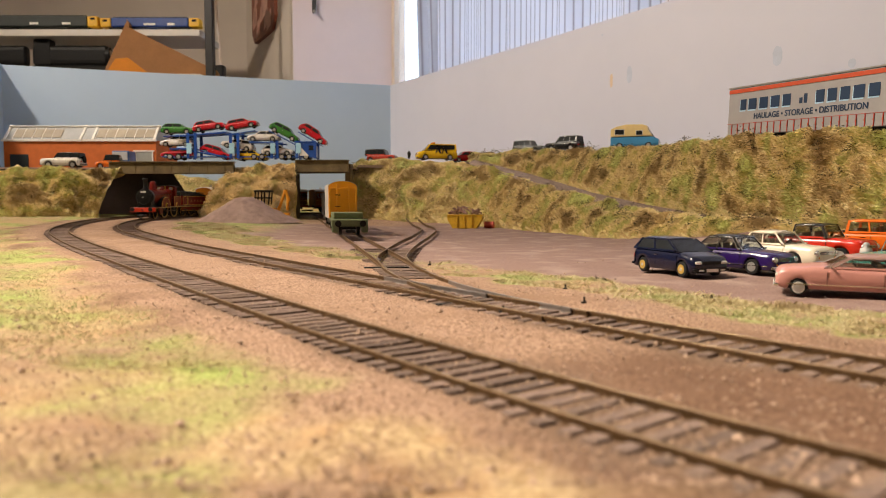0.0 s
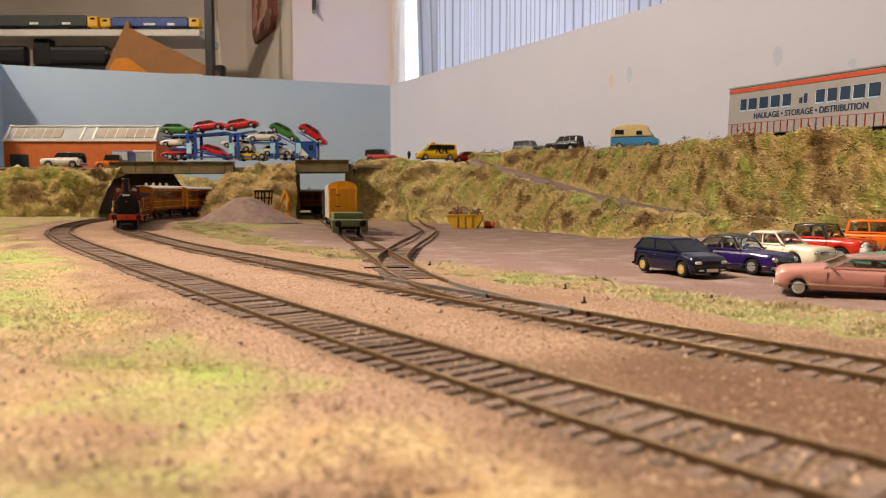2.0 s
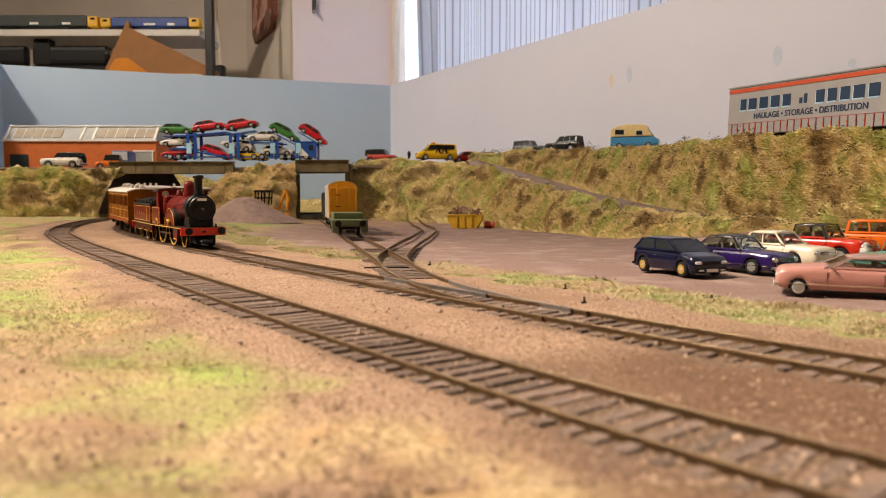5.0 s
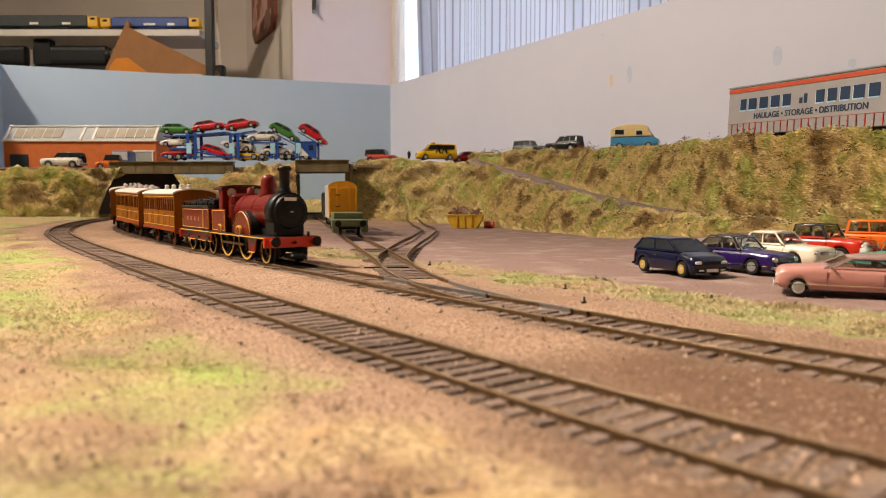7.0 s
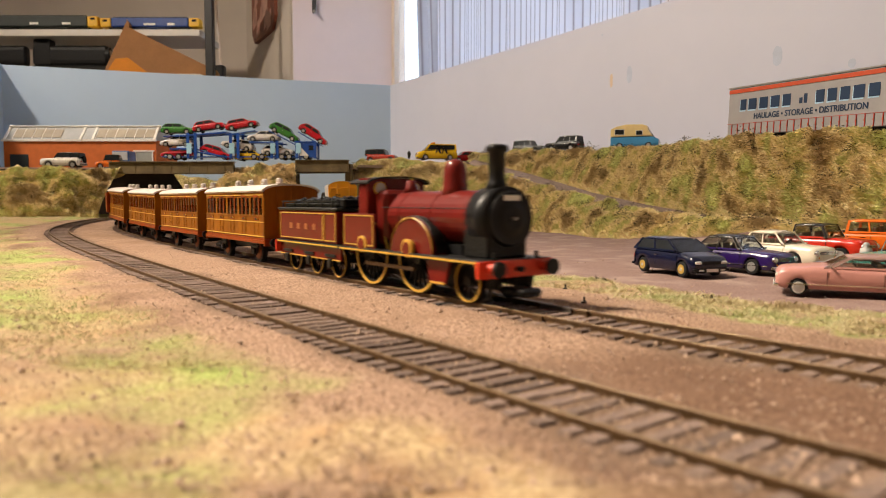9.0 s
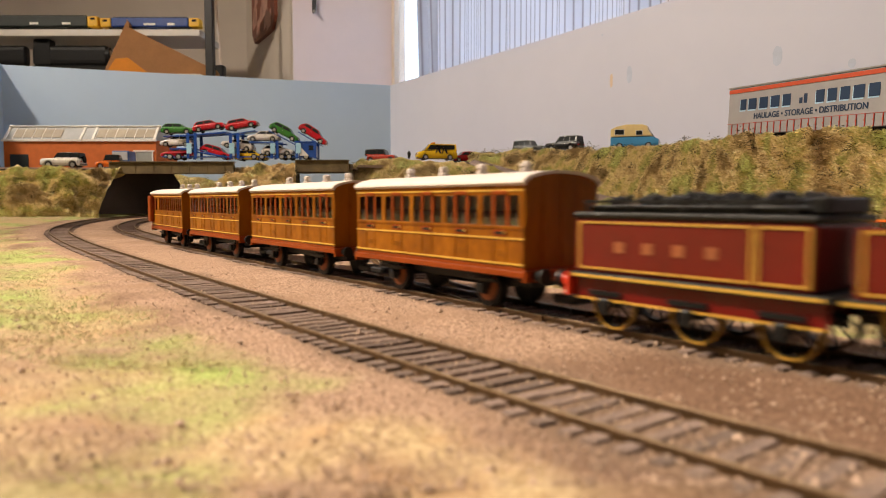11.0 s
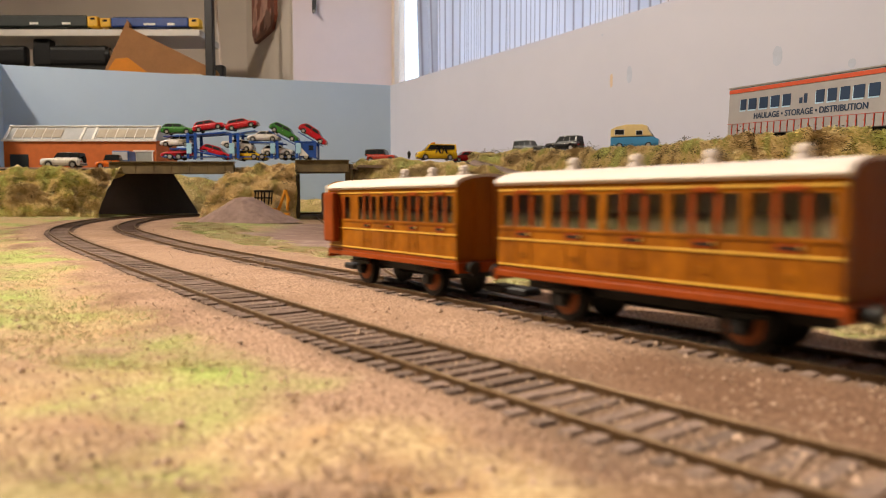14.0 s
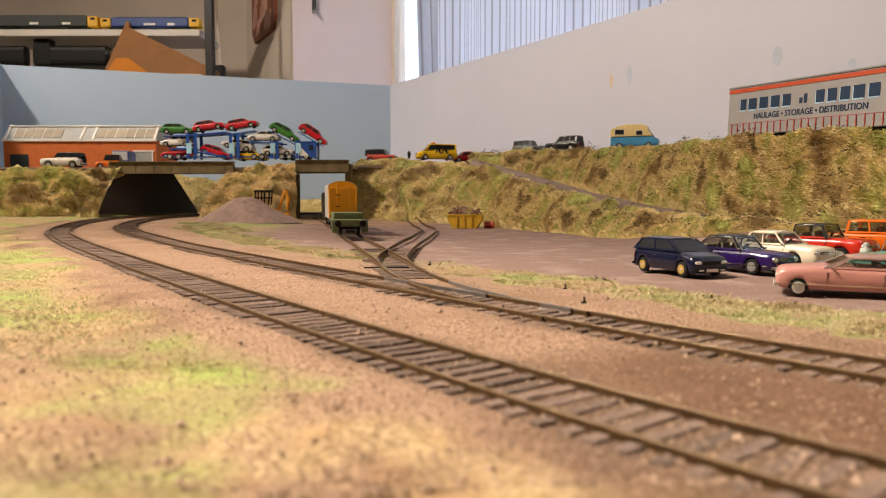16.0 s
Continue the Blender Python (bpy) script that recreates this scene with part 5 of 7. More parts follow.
car("model_car", face_to(0.1578, 0.3770, 0.52, -0.85), "dark purple two-door saloon model car with a black roof", "model car", PURPLE, BLACKP, L=4.15, W=1.66, H=1.50, bonnet=(0.90, 0.78), waist=0.90, cab=(-1.55, -0.85, 0.25, 0.72), wheels=(-1.2, 1.2, 0.30), trim="chrome", face="round", group="cars in the yard", frame_paint=M["chrome"], clear=True, strip=True)
car("model_car", face_to(0.1965, 0.4130, 0.50, -0.87), "cream nineteen-sixties saloon model car with chrome bumper", "model car", CREAM, L=4.45, W=1.66, H=1.55, bonnet=(0.95, 0.86), waist=0.94, cab=(-1.35, -0.90, 0.30, 0.85), wheels=(-1.25, 1.25, 0.31), trim="chrome", face="round", group="cars in the yard", clear=True)
car("model_pickup", face_to(0.2345, 0.4430, 0.60, -0.80), "red pickup model with a black cab in the yard", "model pickup truck", TRUCKRED, BLACKP, L=4.8, W=1.95, H=1.80, bonnet=(1.12, 1.02), waist=1.12, cab=(-0.75, -0.66, 0.62, 0.92), wheels=(-1.45, 1.5, 0.36), panes=1, trim="chrome", face="round", ground=0.32, bed=True, group="cars in the yard", frame_paint=M["chrome"], clear=True)
car("model_pickup", face_to(0.2860, 0.4640, 0.66, -0.75), "bright orange crew cab pickup model behind the cars", "model pickup truck", ORANGE, L=5.2, W=2.0, H=1.80, bonnet=(1.12, 1.02), waist=1.12, cab=(-1.2, -1.1, 0.75, 1.05), wheels=(-1.5, 1.55, 0.37), panes=2, trim="chrome", face="round", ground=0.34, bed=True, group="cars in the yard", clear=True)
pk = car("model_car", face_to(0.1721, 0.2783, -0.906, 0.423), "dusty pink American saloon model car with a brownish roof", "model car", PINK, PINKROOF, L=5.5, W=2.0, H=1.24, bonnet=(0.88, 0.76), waist=0.84, cab=(-1.75, -1.15, 0.80, 1.48), wheels=(-1.45, 2.15, 0.235), trim="chrome", panes=2, whitewall=True, ground=0.19, group="cars in the yard", frame_paint=M["chrome"], clear=True, strip=True)
for s in (-1, 1):
    part("tail_fin", prism(bmesh.new(), [(-0.0372, 0.0095), (-0.012, 0.0114), (-0.0372, 0.0148)], s * 0.0122, s * 0.0112), PINK, pk)
tq = thing("model_car", face_to(0.2390, 0.3560, -0.93, -0.36), "turquoise open-topped model car with white seats", "model car", "cars in the yard")
part("body", bevelled(shell(bmesh.new(), [(-0.034, 0.004, 0.0105, 0.0118, 0.0105), (-0.030, 0.003, 0.012, 0.0126, 0.0115), (-0.008, 0.003, 0.0118, 0.0128, 0.0118), (0.010, 0.003, 0.0118, 0.0128, 0.0118), (0.030, 0.003, 0.0112, 0.0124, 0.011), (0.034, 0.004, 0.0098, 0.0118, 0.0105)]), 0.0006, 2), TURQ, tq, smooth=True)
part("seat", B(-0.009, -0.006, -0.009, 0.009, 0.0115, 0.0155, bev=0.0008), M["white"], tq)
part("seat", B(-0.020, -0.017, -0.009, 0.009, 0.0115, 0.0160, bev=0.0008), TURQ, tq)
part("windscreen_frame", rod(bmesh.new(), (0.008, -0.010, 0.0172), (0.008, 0.010, 0.0172), 0.0003), M["chrome"], tq)
for s in (-1, 1):
    part("windscreen_frame", rod(bmesh.new(), (0.011, s * 0.0105, 0.0116), (0.008, s * 0.010, 0.0172), 0.0003), M["chrome"], tq)
    for x in (-0.021, 0.022):
        wheel(tq, x, s * 0.0118, 0.0045, 0.0027, M["chrome"], s, M["plate"])
part("front_bumper", B(0.0335, 0.0350, -0.0118, 0.0118, 0.0045, 0.0068, bev=0.0005), M["chrome"], tq)


def figurine(m, label, coat, height=0.022):
    """A toy figure as one plain upright shape."""
    bm = lathe(bmesh.new(), [(0.0020, 0), (0.0022, height * 0.3), (0.0031, height * 0.62), (0.0030, height * 0.76), (0.0012, height * 0.83), (0.0018, height * 0.90), (0.0012, height)], 12)
    ob = tagged(part("toy_figure", bm, coat, smooth=True), label, "toy figure")
    ob.matrix_world = m


figurine(pose(0.2330, 0.3880, 0.0), "small plain toy figure in a white coat beside the cars", M["wagon_grey"], 0.0145)
figurine(Matrix.Translation((-0.0568, 1.1900, 0.1081)), "tiny dark toy figure standing by the yellow van", M["satin_black"], 0.013)
figurine(Matrix.Translation((-0.0416, 1.1900, 0.1081)), "tiny yellow toy figure standing by the yellow van", YELLOW, 0.011)

# vehicles on the upper road
SUV = dict(L=4.7, W=1.9, H=1.95, bonnet=(1.15, 1.05), waist=1.15, cab=(-2.2, -2.15, 0.35, 0.75), wheels=(-1.4, 1.35, 0.39), panes=3, ground=0.3, spare=True)


def car_at(p, hx, hy, *a, **k):
    return car(a[0], pose(p[0], p[1], p[2], 0, 0, math.degrees(math.atan2(hy, hx))), *a[1:], **k)


car_at((-0.5873, 1.1000, 0.0879), -1, -0.06, "model_car", "white off-road model car with a black roof on the upper road", "model car", WHITEP, BLACKP, group="cars on the upper road", **{**SUV, "L": 4.6, "H": 1.85})
car_at((0.1998, 1.1700, 0.1180), -0.75, 0.65, "model_car", "black off-road model car with a spare wheel behind the bank", "model car", BLACKP, group="cars on the upper road", **SUV)
car_at((0.1566, 1.2800, 0.1205), 0.8, -0.6, "model_car", "grey off-road model car half hidden by the grass", "model car", paint("dark_grey_paint", (0.05, 0.055, 0.055)), group="cars on the upper road", **SUV)
car_at((-0.1072, 1.2600, 0.1033), 0.95, -0.25, "model_car", "red off-road model car with a black hood top", "model car", paint("dull_red_paint", (0.42, 0.05, 0.03)), BLACKP, group="cars on the upper road", **{**SUV, "L": 3.9, "spare": False})
car_at((0.0378, 1.2200, 0.1031), -0.9, -0.3, "model_car", "small red model car on the upper road", "model car", RED, L=3.4, W=1.6, H=1.45, cab=(-1.6, -1.1, 0.35, 0.95), wheels=(-1.05, 1.1, 0.28), group="cars on the upper road")
car_at((-0.5427, 1.1600, 0.0898), -1, -0.2, "model_car", "orange and black model buggy beside the brick shed", "model car", ORANGE, BLACKP, L=3.2, W=1.7, H=1.75, cab=(-1.3, -1.1, 0.4, 0.7), wheels=(-1.0, 1.0, 0.3), group="cars on the upper road")


def yellow_van():
    root = car_at((-0.0114, 1.1900, 0.1053), -0.97, -0.22, "model_van", "yellow patrol model van with black roof markings", "model van", YELLOW, L=5.1, W=1.95, H=2.05, bonnet=(1.15, 0.95), waist=1.2, cab=(-2.5, -2.4, 0.95, 1.75), wheels=(-1.6, 1.55, 0.33), panes=1, group="cars on the upper road")
    for ob in list(root.children):
        if ob.name.split(".")[0] == "window":
            bpy.data.objects.remove(ob)
    for s in (-1, 1):
        w = 1.95 * K / 2
        part("cab_window", quad_pane(bmesh.new(), [(0.005, s * w * 0.93, 0.0165), (0.018, s * w * 0.95, 0.0165), (0.0125, s * w * 0.82, 0.0245), (0.005, s * w * 0.82, 0.0245)][::s], 0.0004), M["glass"], root)
        for x in (-0.012, -0.001):
            part("marking", prism(bmesh.new(), [(x - 0.0055, 0.0105), (x - 0.0022, 0.0105), (x + 0.0008, 0.0180), (x + 0.0034, 0.0105), (x + 0.0052, 0.0105), (x + 0.0020, 0.0215), (x - 0.0005, 0.0215)], s * (w + 0.0002), s * (w * 0.86)), M["black"], root, "plain black marking")
    part("beacon", B(0.003, 0.008, -0.008, 0.008, 0.0268, 0.0292, bev=0.0006), M["amber"], root, "amber roof beacon")


yellow_van()


def camper():
    p = (0.2604, 0.9700, 0.1095)
    root = thing("model_camper_van", pose(p[0], p[1], p[2] - 0.002, 0, 0, -22), "pale yellow and blue camper van model behind the bank", "model camper van", "cars on the upper road")
    part("lower_body", bevelled(shell(bmesh.new(), [(-0.030, 0.004, 0.0165, 0.0118, 0.0115), (0.012, 0.0035, 0.0165, 0.012, 0.0117), (0.026, 0.0035, 0.0160, 0.0118, 0.011), (0.033, 0.0045, 0.0125, 0.011, 0.0098)]), 0.0007), SKYB, root, "blue lower body")
    top = prism(bmesh.new(), [(-0.0302, 0.0166), (0.0255, 0.0166), (0.0195, 0.0245), (0.0185, 0.0300), (0.012, 0.0325), (-0.010, 0.0330), (-0.022, 0.0305), (-0.030, 0.0270)], -0.0121, 0.0121)
    part("upper_body", bevelled(top, 0.0015, 3), paint("pale_yellow_paint", (0.80, 0.63, 0.30)), root, "pale yellow upper body")
    for s in (-1, 1):
        y = s * 0.0122
        for x0, x1, z0, z1 in ((-0.024, -0.012, 0.0195, 0.0260), (0.004, 0.0120, 0.0185, 0.0240)):
            part("window", B(x0, x1, min(y, y * 1.03), max(y, y * 1.03), z0, z1, bev=0.0001), M["glass"], root)
            part("window_frame", B(x0 - 0.0006, x1 + 0.0006, min(y, y * 1.015), max(y, y * 1.015), z0 - 0.0006, z1 + 0.0006), M["white"], root)
        for x in (-0.018, 0.020):
            wheel(root, x, s * 0.0108, 0.0044, 0.0026, M["alloy"], s)
    part("windscreen", quad_pane(bmesh.new(), [(0.0255, -0.010, 0.0175), (0.0255, 0.010, 0.0175), (0.0212, 0.0095, 0.0238), (0.0212, -0.0095, 0.0238)], 0.0005), M["glass"], root)
    part("front_bumper", B(0.0325, 0.0340, -0.011, 0.011, 0.0045, 0.0062, bev=0.0004), M["chrome"], root)


camper()


def text_part(words, size, material, parent, m, label):
    cu = bpy.data.curves.new("lettering", "FONT")
    cu.body, cu.size, cu.extrude, cu.align_x = words, size, 0.00008, "CENTER"
    cu.offset = size * 0.022
    ob = new("lettering", cu)
    cu.materials.append(material)
    ob.parent, ob.matrix_basis = parent, m
    ob["label"] = label


def lorry_trailer():
    a, c = Vector((0.2713, 0.6800, 0.0997)), Vector((0.3200, 0.5150, 0.0915))
    d = (c - a).normalized()
    base = Vector((a.x, a.y, a.z))
    x, z0 = d, Vector((0, 0, 1))
    y = z0.cross(x).normalized()
    m = Matrix((x, y, x.cross(y))).transposed().to_4x4()
    m.translation = base
    root = thing("lorry_trailer", m, "grey curtain-sided haulage lorry trailer with navy lettering", "lorry trailer")
    L, H, W = 0.212, 0.0425, 0.031
    part("curtain", B(0, L, -0.0, W, 0.0, H, bev=0.0004), M["curtain_side"], root, "grey side curtain")
    part("roof_rail", B(-0.0003, L + 0.0003, -0.0006, W, H + 0.0002, H + 0.0016), M["alloy"], root)
    part("top_band", B(0.0004, L, -0.0005, -0.0001, H - 0.0042, H - 0.0008), M["orange_band"], root, "orange band along the top")
    n = 26
    for k in range(n):
        xx = 0.006 + (L - 0.01) * k / n
        part("strap", B(xx, xx + 0.0007, -0.0006, -0.0001, 0.0002, 0.0098), M["strap"], root, "red strap")
        part("buckle", B(xx - 0.0002, xx + 0.0009, -0.0009, -0.0007, 0.0045, 0.0060), M["orange_band"], root)
    part("strap_line", B(0.0, L, -0.0004, -0.0001, 0.0099, 0.0102), M["strap"], root)
    # the firm's name as plain blocks in its colours, with pale blue shadows
    x0 = 0.0165
    for k, w in enumerate((0.0102, 0.0134, 0.0134, 0.0134, 0.0122, 0, 0, 0.0112, 0.0116, 0.0116, 0.0132, 0.0126)):
        if not w:
            x0 += 0.0118
            continue
        zb = 0.0222
        part("name_block_shadow", B(x0 - 0.0009, x0 + w * 0.76 - 0.0009, -0.00018, -0.0001, zb - 0.0012, zb + 0.0088), M["sky_ink"], root, "pale blue block")
        part("name_block", B(x0, x0 + w * 0.76, -0.00028, -0.0002, zb, zb + 0.0098), M["navy_ink"], root, "navy block")
        x0 += w + 0.0006
    for k in range(2):
        part("name_block", B(0.0880 + k * 0.0050, 0.0915 + k * 0.0050, -0.00028, -0.0002, 0.0228, 0.0275 + k * 0.003), M["navy_ink"], root, "small navy block")
    turn = Matrix.Translation((0.0955, -0.0003, 0.0136)) @ Matrix.Rotation(math.pi / 2, 4, "X")
    text_part("HAULAGE \u2022 STORAGE \u2022 DISTRIBUTION", 0.0070, M["navy_ink"], root, turn, "navy words on the haulage trade")
    part("chassis", B(0.004, L - 0.004, 0.006, W - 0.006, -0.006, -0.0003), M["black"], root)
    part("side_guard", B(0.085, 0.150, 0.001, 0.0018, -0.0042, -0.0028), M["white"], root, "white side guard rail")
    for xx in (0.09, 0.105, 0.12, 0.148):
        part("guard_post", B(xx, xx + 0.001, 0.0012, 0.0018, -0.0041, -0.0003), M["white"], root)
    for xx in (0.020, 0.038, 0.056):
        for s, yy in ((-1, 0.004), (1, W - 0.004)):
            w = wheel(root, xx, yy, 0.0062, 0.004, M["alloy"], s)
    for ob in root.children:
        if ob.name.startswith("wheel"):
            ob.location.z = -0.0072
    part("landing_leg", B(0.158, 0.161, 0.006, 0.010, -0.0134, -0.006), M["black"], root)


lorry_trailer()

# ---------------------------------------------------------------- car transporter and its load


def transporter():
    o = Vector((-0.4761, 1.2000, 0.1068))
    root = thing("car_transporter", Matrix.Translation(o), "blue double-deck car transporter lorry loaded with cars", "car transporter")
    u = 1.20 / 1250

    def X(v):
        return (v - 285) * u

    def Z(v):
        return (287 - v) * u
    bp, wp = M["blue_paint"], M["pale_blue"]
    for s in (0, 0.030):
        for a in (330, 343, 405, 418, 477, 487, 521, 553):
            part("post", B(X(a), X(a) + 0.005, s, s + 0.002, Z(287) + 0.002, Z(240 if a < 450 else 254), bev=0.0003), bp, root)
        for a in (330, 405, 477, 522):
            part("decal", B(X(a) + 0.0005, X(a) + 0.009, s - 0.0012, s - 0.0004, Z(276), Z(258)), wp, root, "pale blue decal")
        for x0, z0, x1, z1 in ((310, 246, 400, 240), (400, 243, 432, 243), (440, 256, 500, 258), (520, 256, 556, 256), (340, 272, 400, 282), (300, 268, 340, 268)):
            part("deck_rail", rod(bmesh.new(), (X(x0), s + 0.001, Z(z0)), (X(x1), s + 0.001, Z(z1)), 0.0013, 6), bp, root)
    part("lower_deck", B(X(420), X(556), 0.002, 0.030, Z(287) + 0.0042, Z(287) + 0.006, bev=0.0003), bp, root)
    part("lower_deck", B(X(285), X(418), 0.002, 0.030, Z(287) + 0.0042, Z(287) + 0.006, bev=0.0003), bp, root)
    for x0, z0, x1, z1 in ((288, 246, 340, 243), (340, 243, 400, 238), (400, 243, 450, 236), (440, 257, 482, 257), (474, 236, 520, 260), (526, 238, 566, 262), (346, 268, 400, 284)):
        a, c = Vector((X(x0), 0.016, Z(z0))), Vector((X(x1), 0.016, Z(z1)))
        m = Matrix.Translation((a + c) / 2) @ Matrix.Rotation(-math.atan2(c.z - a.z, c.x - a.x), 4, "Y")
        l = (c - a).length / 2
        part("upper_deck", B(-l, l, -0.012, 0.012, -0.0008, 0.0008, bev=0.0002), bp, root, m=m)
    part("cab", bevelled(prism(bmesh.new(), [(X(527), Z(283)), (X(557), Z(283)), (X(556), Z(262)), (X(552), Z(258)), (X(527), Z(258))], 0.001, 0.031), 0.0008), bp, root, "blue lorry cab")
    part("cab_decal", prism(bmesh.new(), [(X(529), Z(280)), (X(545), Z(280)), (X(530), Z(264))], -0.0002, 0.0006), M["white"], root, "white wedge decal")
    part("cab_window", B(X(545), X(554), 0.0004, 0.0012, Z(270), Z(262)), M["glass"], root)
    for x in (300, 315, 448, 462, 497, 510, 540):
        for s, yy in ((-1, 0.003), (1, 0.029)):
            wheel(root, X(x), yy, 0.0052, 0.004, M["alloy"], s)
    hatch = dict(L=4.05, W=1.70, H=1.42, bonnet=(0.92, 0.70), waist=0.92, cab=(-1.9, -1.4, 0.35, 1.05), wheels=(-1.25, 1.28, 0.31), panes=2, group="cars on the transporter")
    load = [(311, 243, 0, GREEN, "green", 1), (368, 237, 9, RED, "red", 1), (426, 234, 10, RED, "red", 1), (497, 247, -27, GREEN, "green", 1), (547, 250, -32, RED, "red", 1),
            (309, 265, 0, WHITEP, "white", -1), (416, 270, -10, SILVER, "silver", -1), (463, 256, 0, WHITEP, "white", -1),
            (309, 286, 0, RED, "red", -1), (376, 283, -16, RED, "red", 1), (441, 290, 0, YELLOW, "yellow", 1), (488, 281, 0, WHITEP, "white", 1)]
    for px, pz, tilt, colour, word, way in load:
        m = Matrix.Translation(o + Vector((X(px), 0.016, Z(pz) + 0.0012))) @ Matrix.Rotation(radians(-tilt), 4, "Y") @ Matrix.Rotation(0 if way > 0 else math.pi, 4, "Z")
        car("model_car", m, word + " hatchback model car carried on the blue transporter", "model car", colour, **hatch)


transporter()

# ---------------------------------------------------------------- brick shed


def shed():
    o = Vector((-0.7904, 1.2800, 0.0932))
    e = Vector((-0.5164, 1.2800, 0.0962))
    L = e.x - o.x
    root = thing("brick_shed", Matrix.Translation(o), "low orange brick shed with a white framed glazed roof", "shed")
    h = 0.053
    part("wall", B(0, L, 0, 0.10, -0.004, h), M["brick"], root)
    bm = prism(bmesh.new(), [(0, 0), (0.026, 0.0285), (0.06, 0.0285), (0.10, 0.0)], 0, L)
    bmesh.ops.transform(bm, matrix=Matrix.Translation((0, 0, h)) @ Matrix(((0, 1, 0, 0), (1, 0, 0, 0), (0, 0, 1, 0), (0, 0, 0, 1))), verts=bm.verts)
    part("roof", bm, M["skylight_grey"], root, "grey glazed roof")
    up = Matrix.Translation((0, 0, h)) @ Matrix.Rotation(math.atan2(0.0285, 0.026), 4, "X")
    s = math.hypot(0.0285, 0.026)
    part("gutter", B(-0.002, L + 0.002, -0.003, 0.001, h - 0.002, h + 0.0015), M["white"], root)
    part("ridge", B(-0.002, L + 0.002, -0.0008, 0.0008, 0, 0.0034), M["white"], root, m=up @ Matrix.Translation((0, s - 0.004, 0.0)))
    for t in (0.0, 0.5, 0.58, 0.985):
        part("roof_bar", B(L * t - 0.001, L * t + 0.003, 0, s, 0.0003, 0.0018), M["white"], root, m=up)
    for a, n in ((0.055, 5), (0.60, 6)):
        for k in range(n):
            x = L * (a + 0.064 * k)
            part("skylight", B(x, x + L * 0.058, s * 0.18, s * 0.72, 0.0003, 0.0012), M["skylight"], root, m=up)
            part("roof_bar", B(x - 0.0007, x + 0.0002, s * 0.1, s * 0.78, 0.0003, 0.0016), M["white"], root, m=up)
    part("door", B(L * 0.04, L * 0.16, -0.0008, 0.0, 0.0, 0.028), M["door_dark"], root, "dark door")
    part("shutter", B(L * 0.865, L * 0.975, -0.0008, 0.0, 0.0, 0.032), M["shutter"], root, "grey shutter")
    part("door_frame", B(L * 0.85, L * 0.99, -0.0016, -0.0, 0.0325, 0.0350), M["white"], root)
    for t in (0.862, 0.974):
        part("door_frame", B(L * t, L * t + 0.002, -0.0014, 0.0, 0.0, 0.0324), M["white"], root)
    pb = Vector((-0.5550, 1.2200, 0.1012))
    r2 = thing("van_shell", Matrix.Translation(pb), "blue and silver model van end by the shed", "model van")
    part("body", bevelled(B(-0.014, 0.016, 0, 0.03, -0.012, 0.0225), 0.003, 2), paint("blue_van_paint", (0.04, 0.10, 0.30)), r2)
    part("window", B(-0.0125, 0.0135, -0.0006, 0.0002, 0.006, 0.0205, bev=0.0002), M["skylight_grey"], r2)


shed()

# ---------------------------------------------------------------- yard things


def skip_bin():
    p = Vector((0.0310, 0.9700, 0.0025))
    root = thing("skip", Matrix.Translation((p.x, p.y, ground_z(p.x, p.y))) @ Matrix.Rotation(radians(-8), 4, "Z"), "yellow metal skip heaped with rusty scrap", "skip")
    w = 0.0145
    part("body", bevelled(prism(bmesh.new(), [(-0.016, 0.0), (0.016, 0.0), (0.0235, 0.012), (0.0235, 0.0185), (-0.0235, 0.0185), (-0.0235, 0.012)], -w, w), 0.0006), M["yellow_skip"], root)
    part("rim", B(-0.0242, 0.0242, -w - 0.0008, w + 0.0008, 0.0175, 0.0188), M["yellow_skip"], root)
    for x in (-0.010, 0.0, 0.010):
        part("rib", B(x - 0.0006, x + 0.0006, -w - 0.0012, -w, 0.001, 0.0174), M["yellow_skip"], root)
    rnd = random.Random(4)
    for k in range(46):
        x, y = rnd.uniform(-0.019, 0.019), rnd.uniform(-0.011, 0.011)
        d = Vector((rnd.uniform(-1, 1), rnd.uniform(-1, 1), rnd.uniform(-0.4, 0.8))).normalized() * rnd.uniform(0.003, 0.006)
        c = Vector((x, y, 0.0200 + 0.009 * (1 - (x / 0.021) ** 2) * rnd.random()))
        part("scrap_piece", rod(bmesh.new(), c - d, c + d, rnd.uniform(0.0005, 0.0013), 5), M["scrap"], root)
    q = Vector((0.0633, 0.9650, 0.0034))
    r2 = thing("oil_drum", Matrix.Translation((q.x, q.y, ground_z(q.x, q.y) + 0.0048)) @ Matrix.Rotation(radians(-20), 4, "Z"), "faded red oil drum lying by the bank", "drum")
    part("barrel", cyl(bmesh.new(), (0, 0, 0), 0.0046, 0.0125, "x", 18), M["drum_red"], r2)
    for x in (-0.0058, -0.002, 0.002, 0.0058):
        part("hoop", cyl(bmesh.new(), (x, 0, 0), 0.0049, 0.0006, "x", 18), M["drum_red"], r2)


skip_bin()


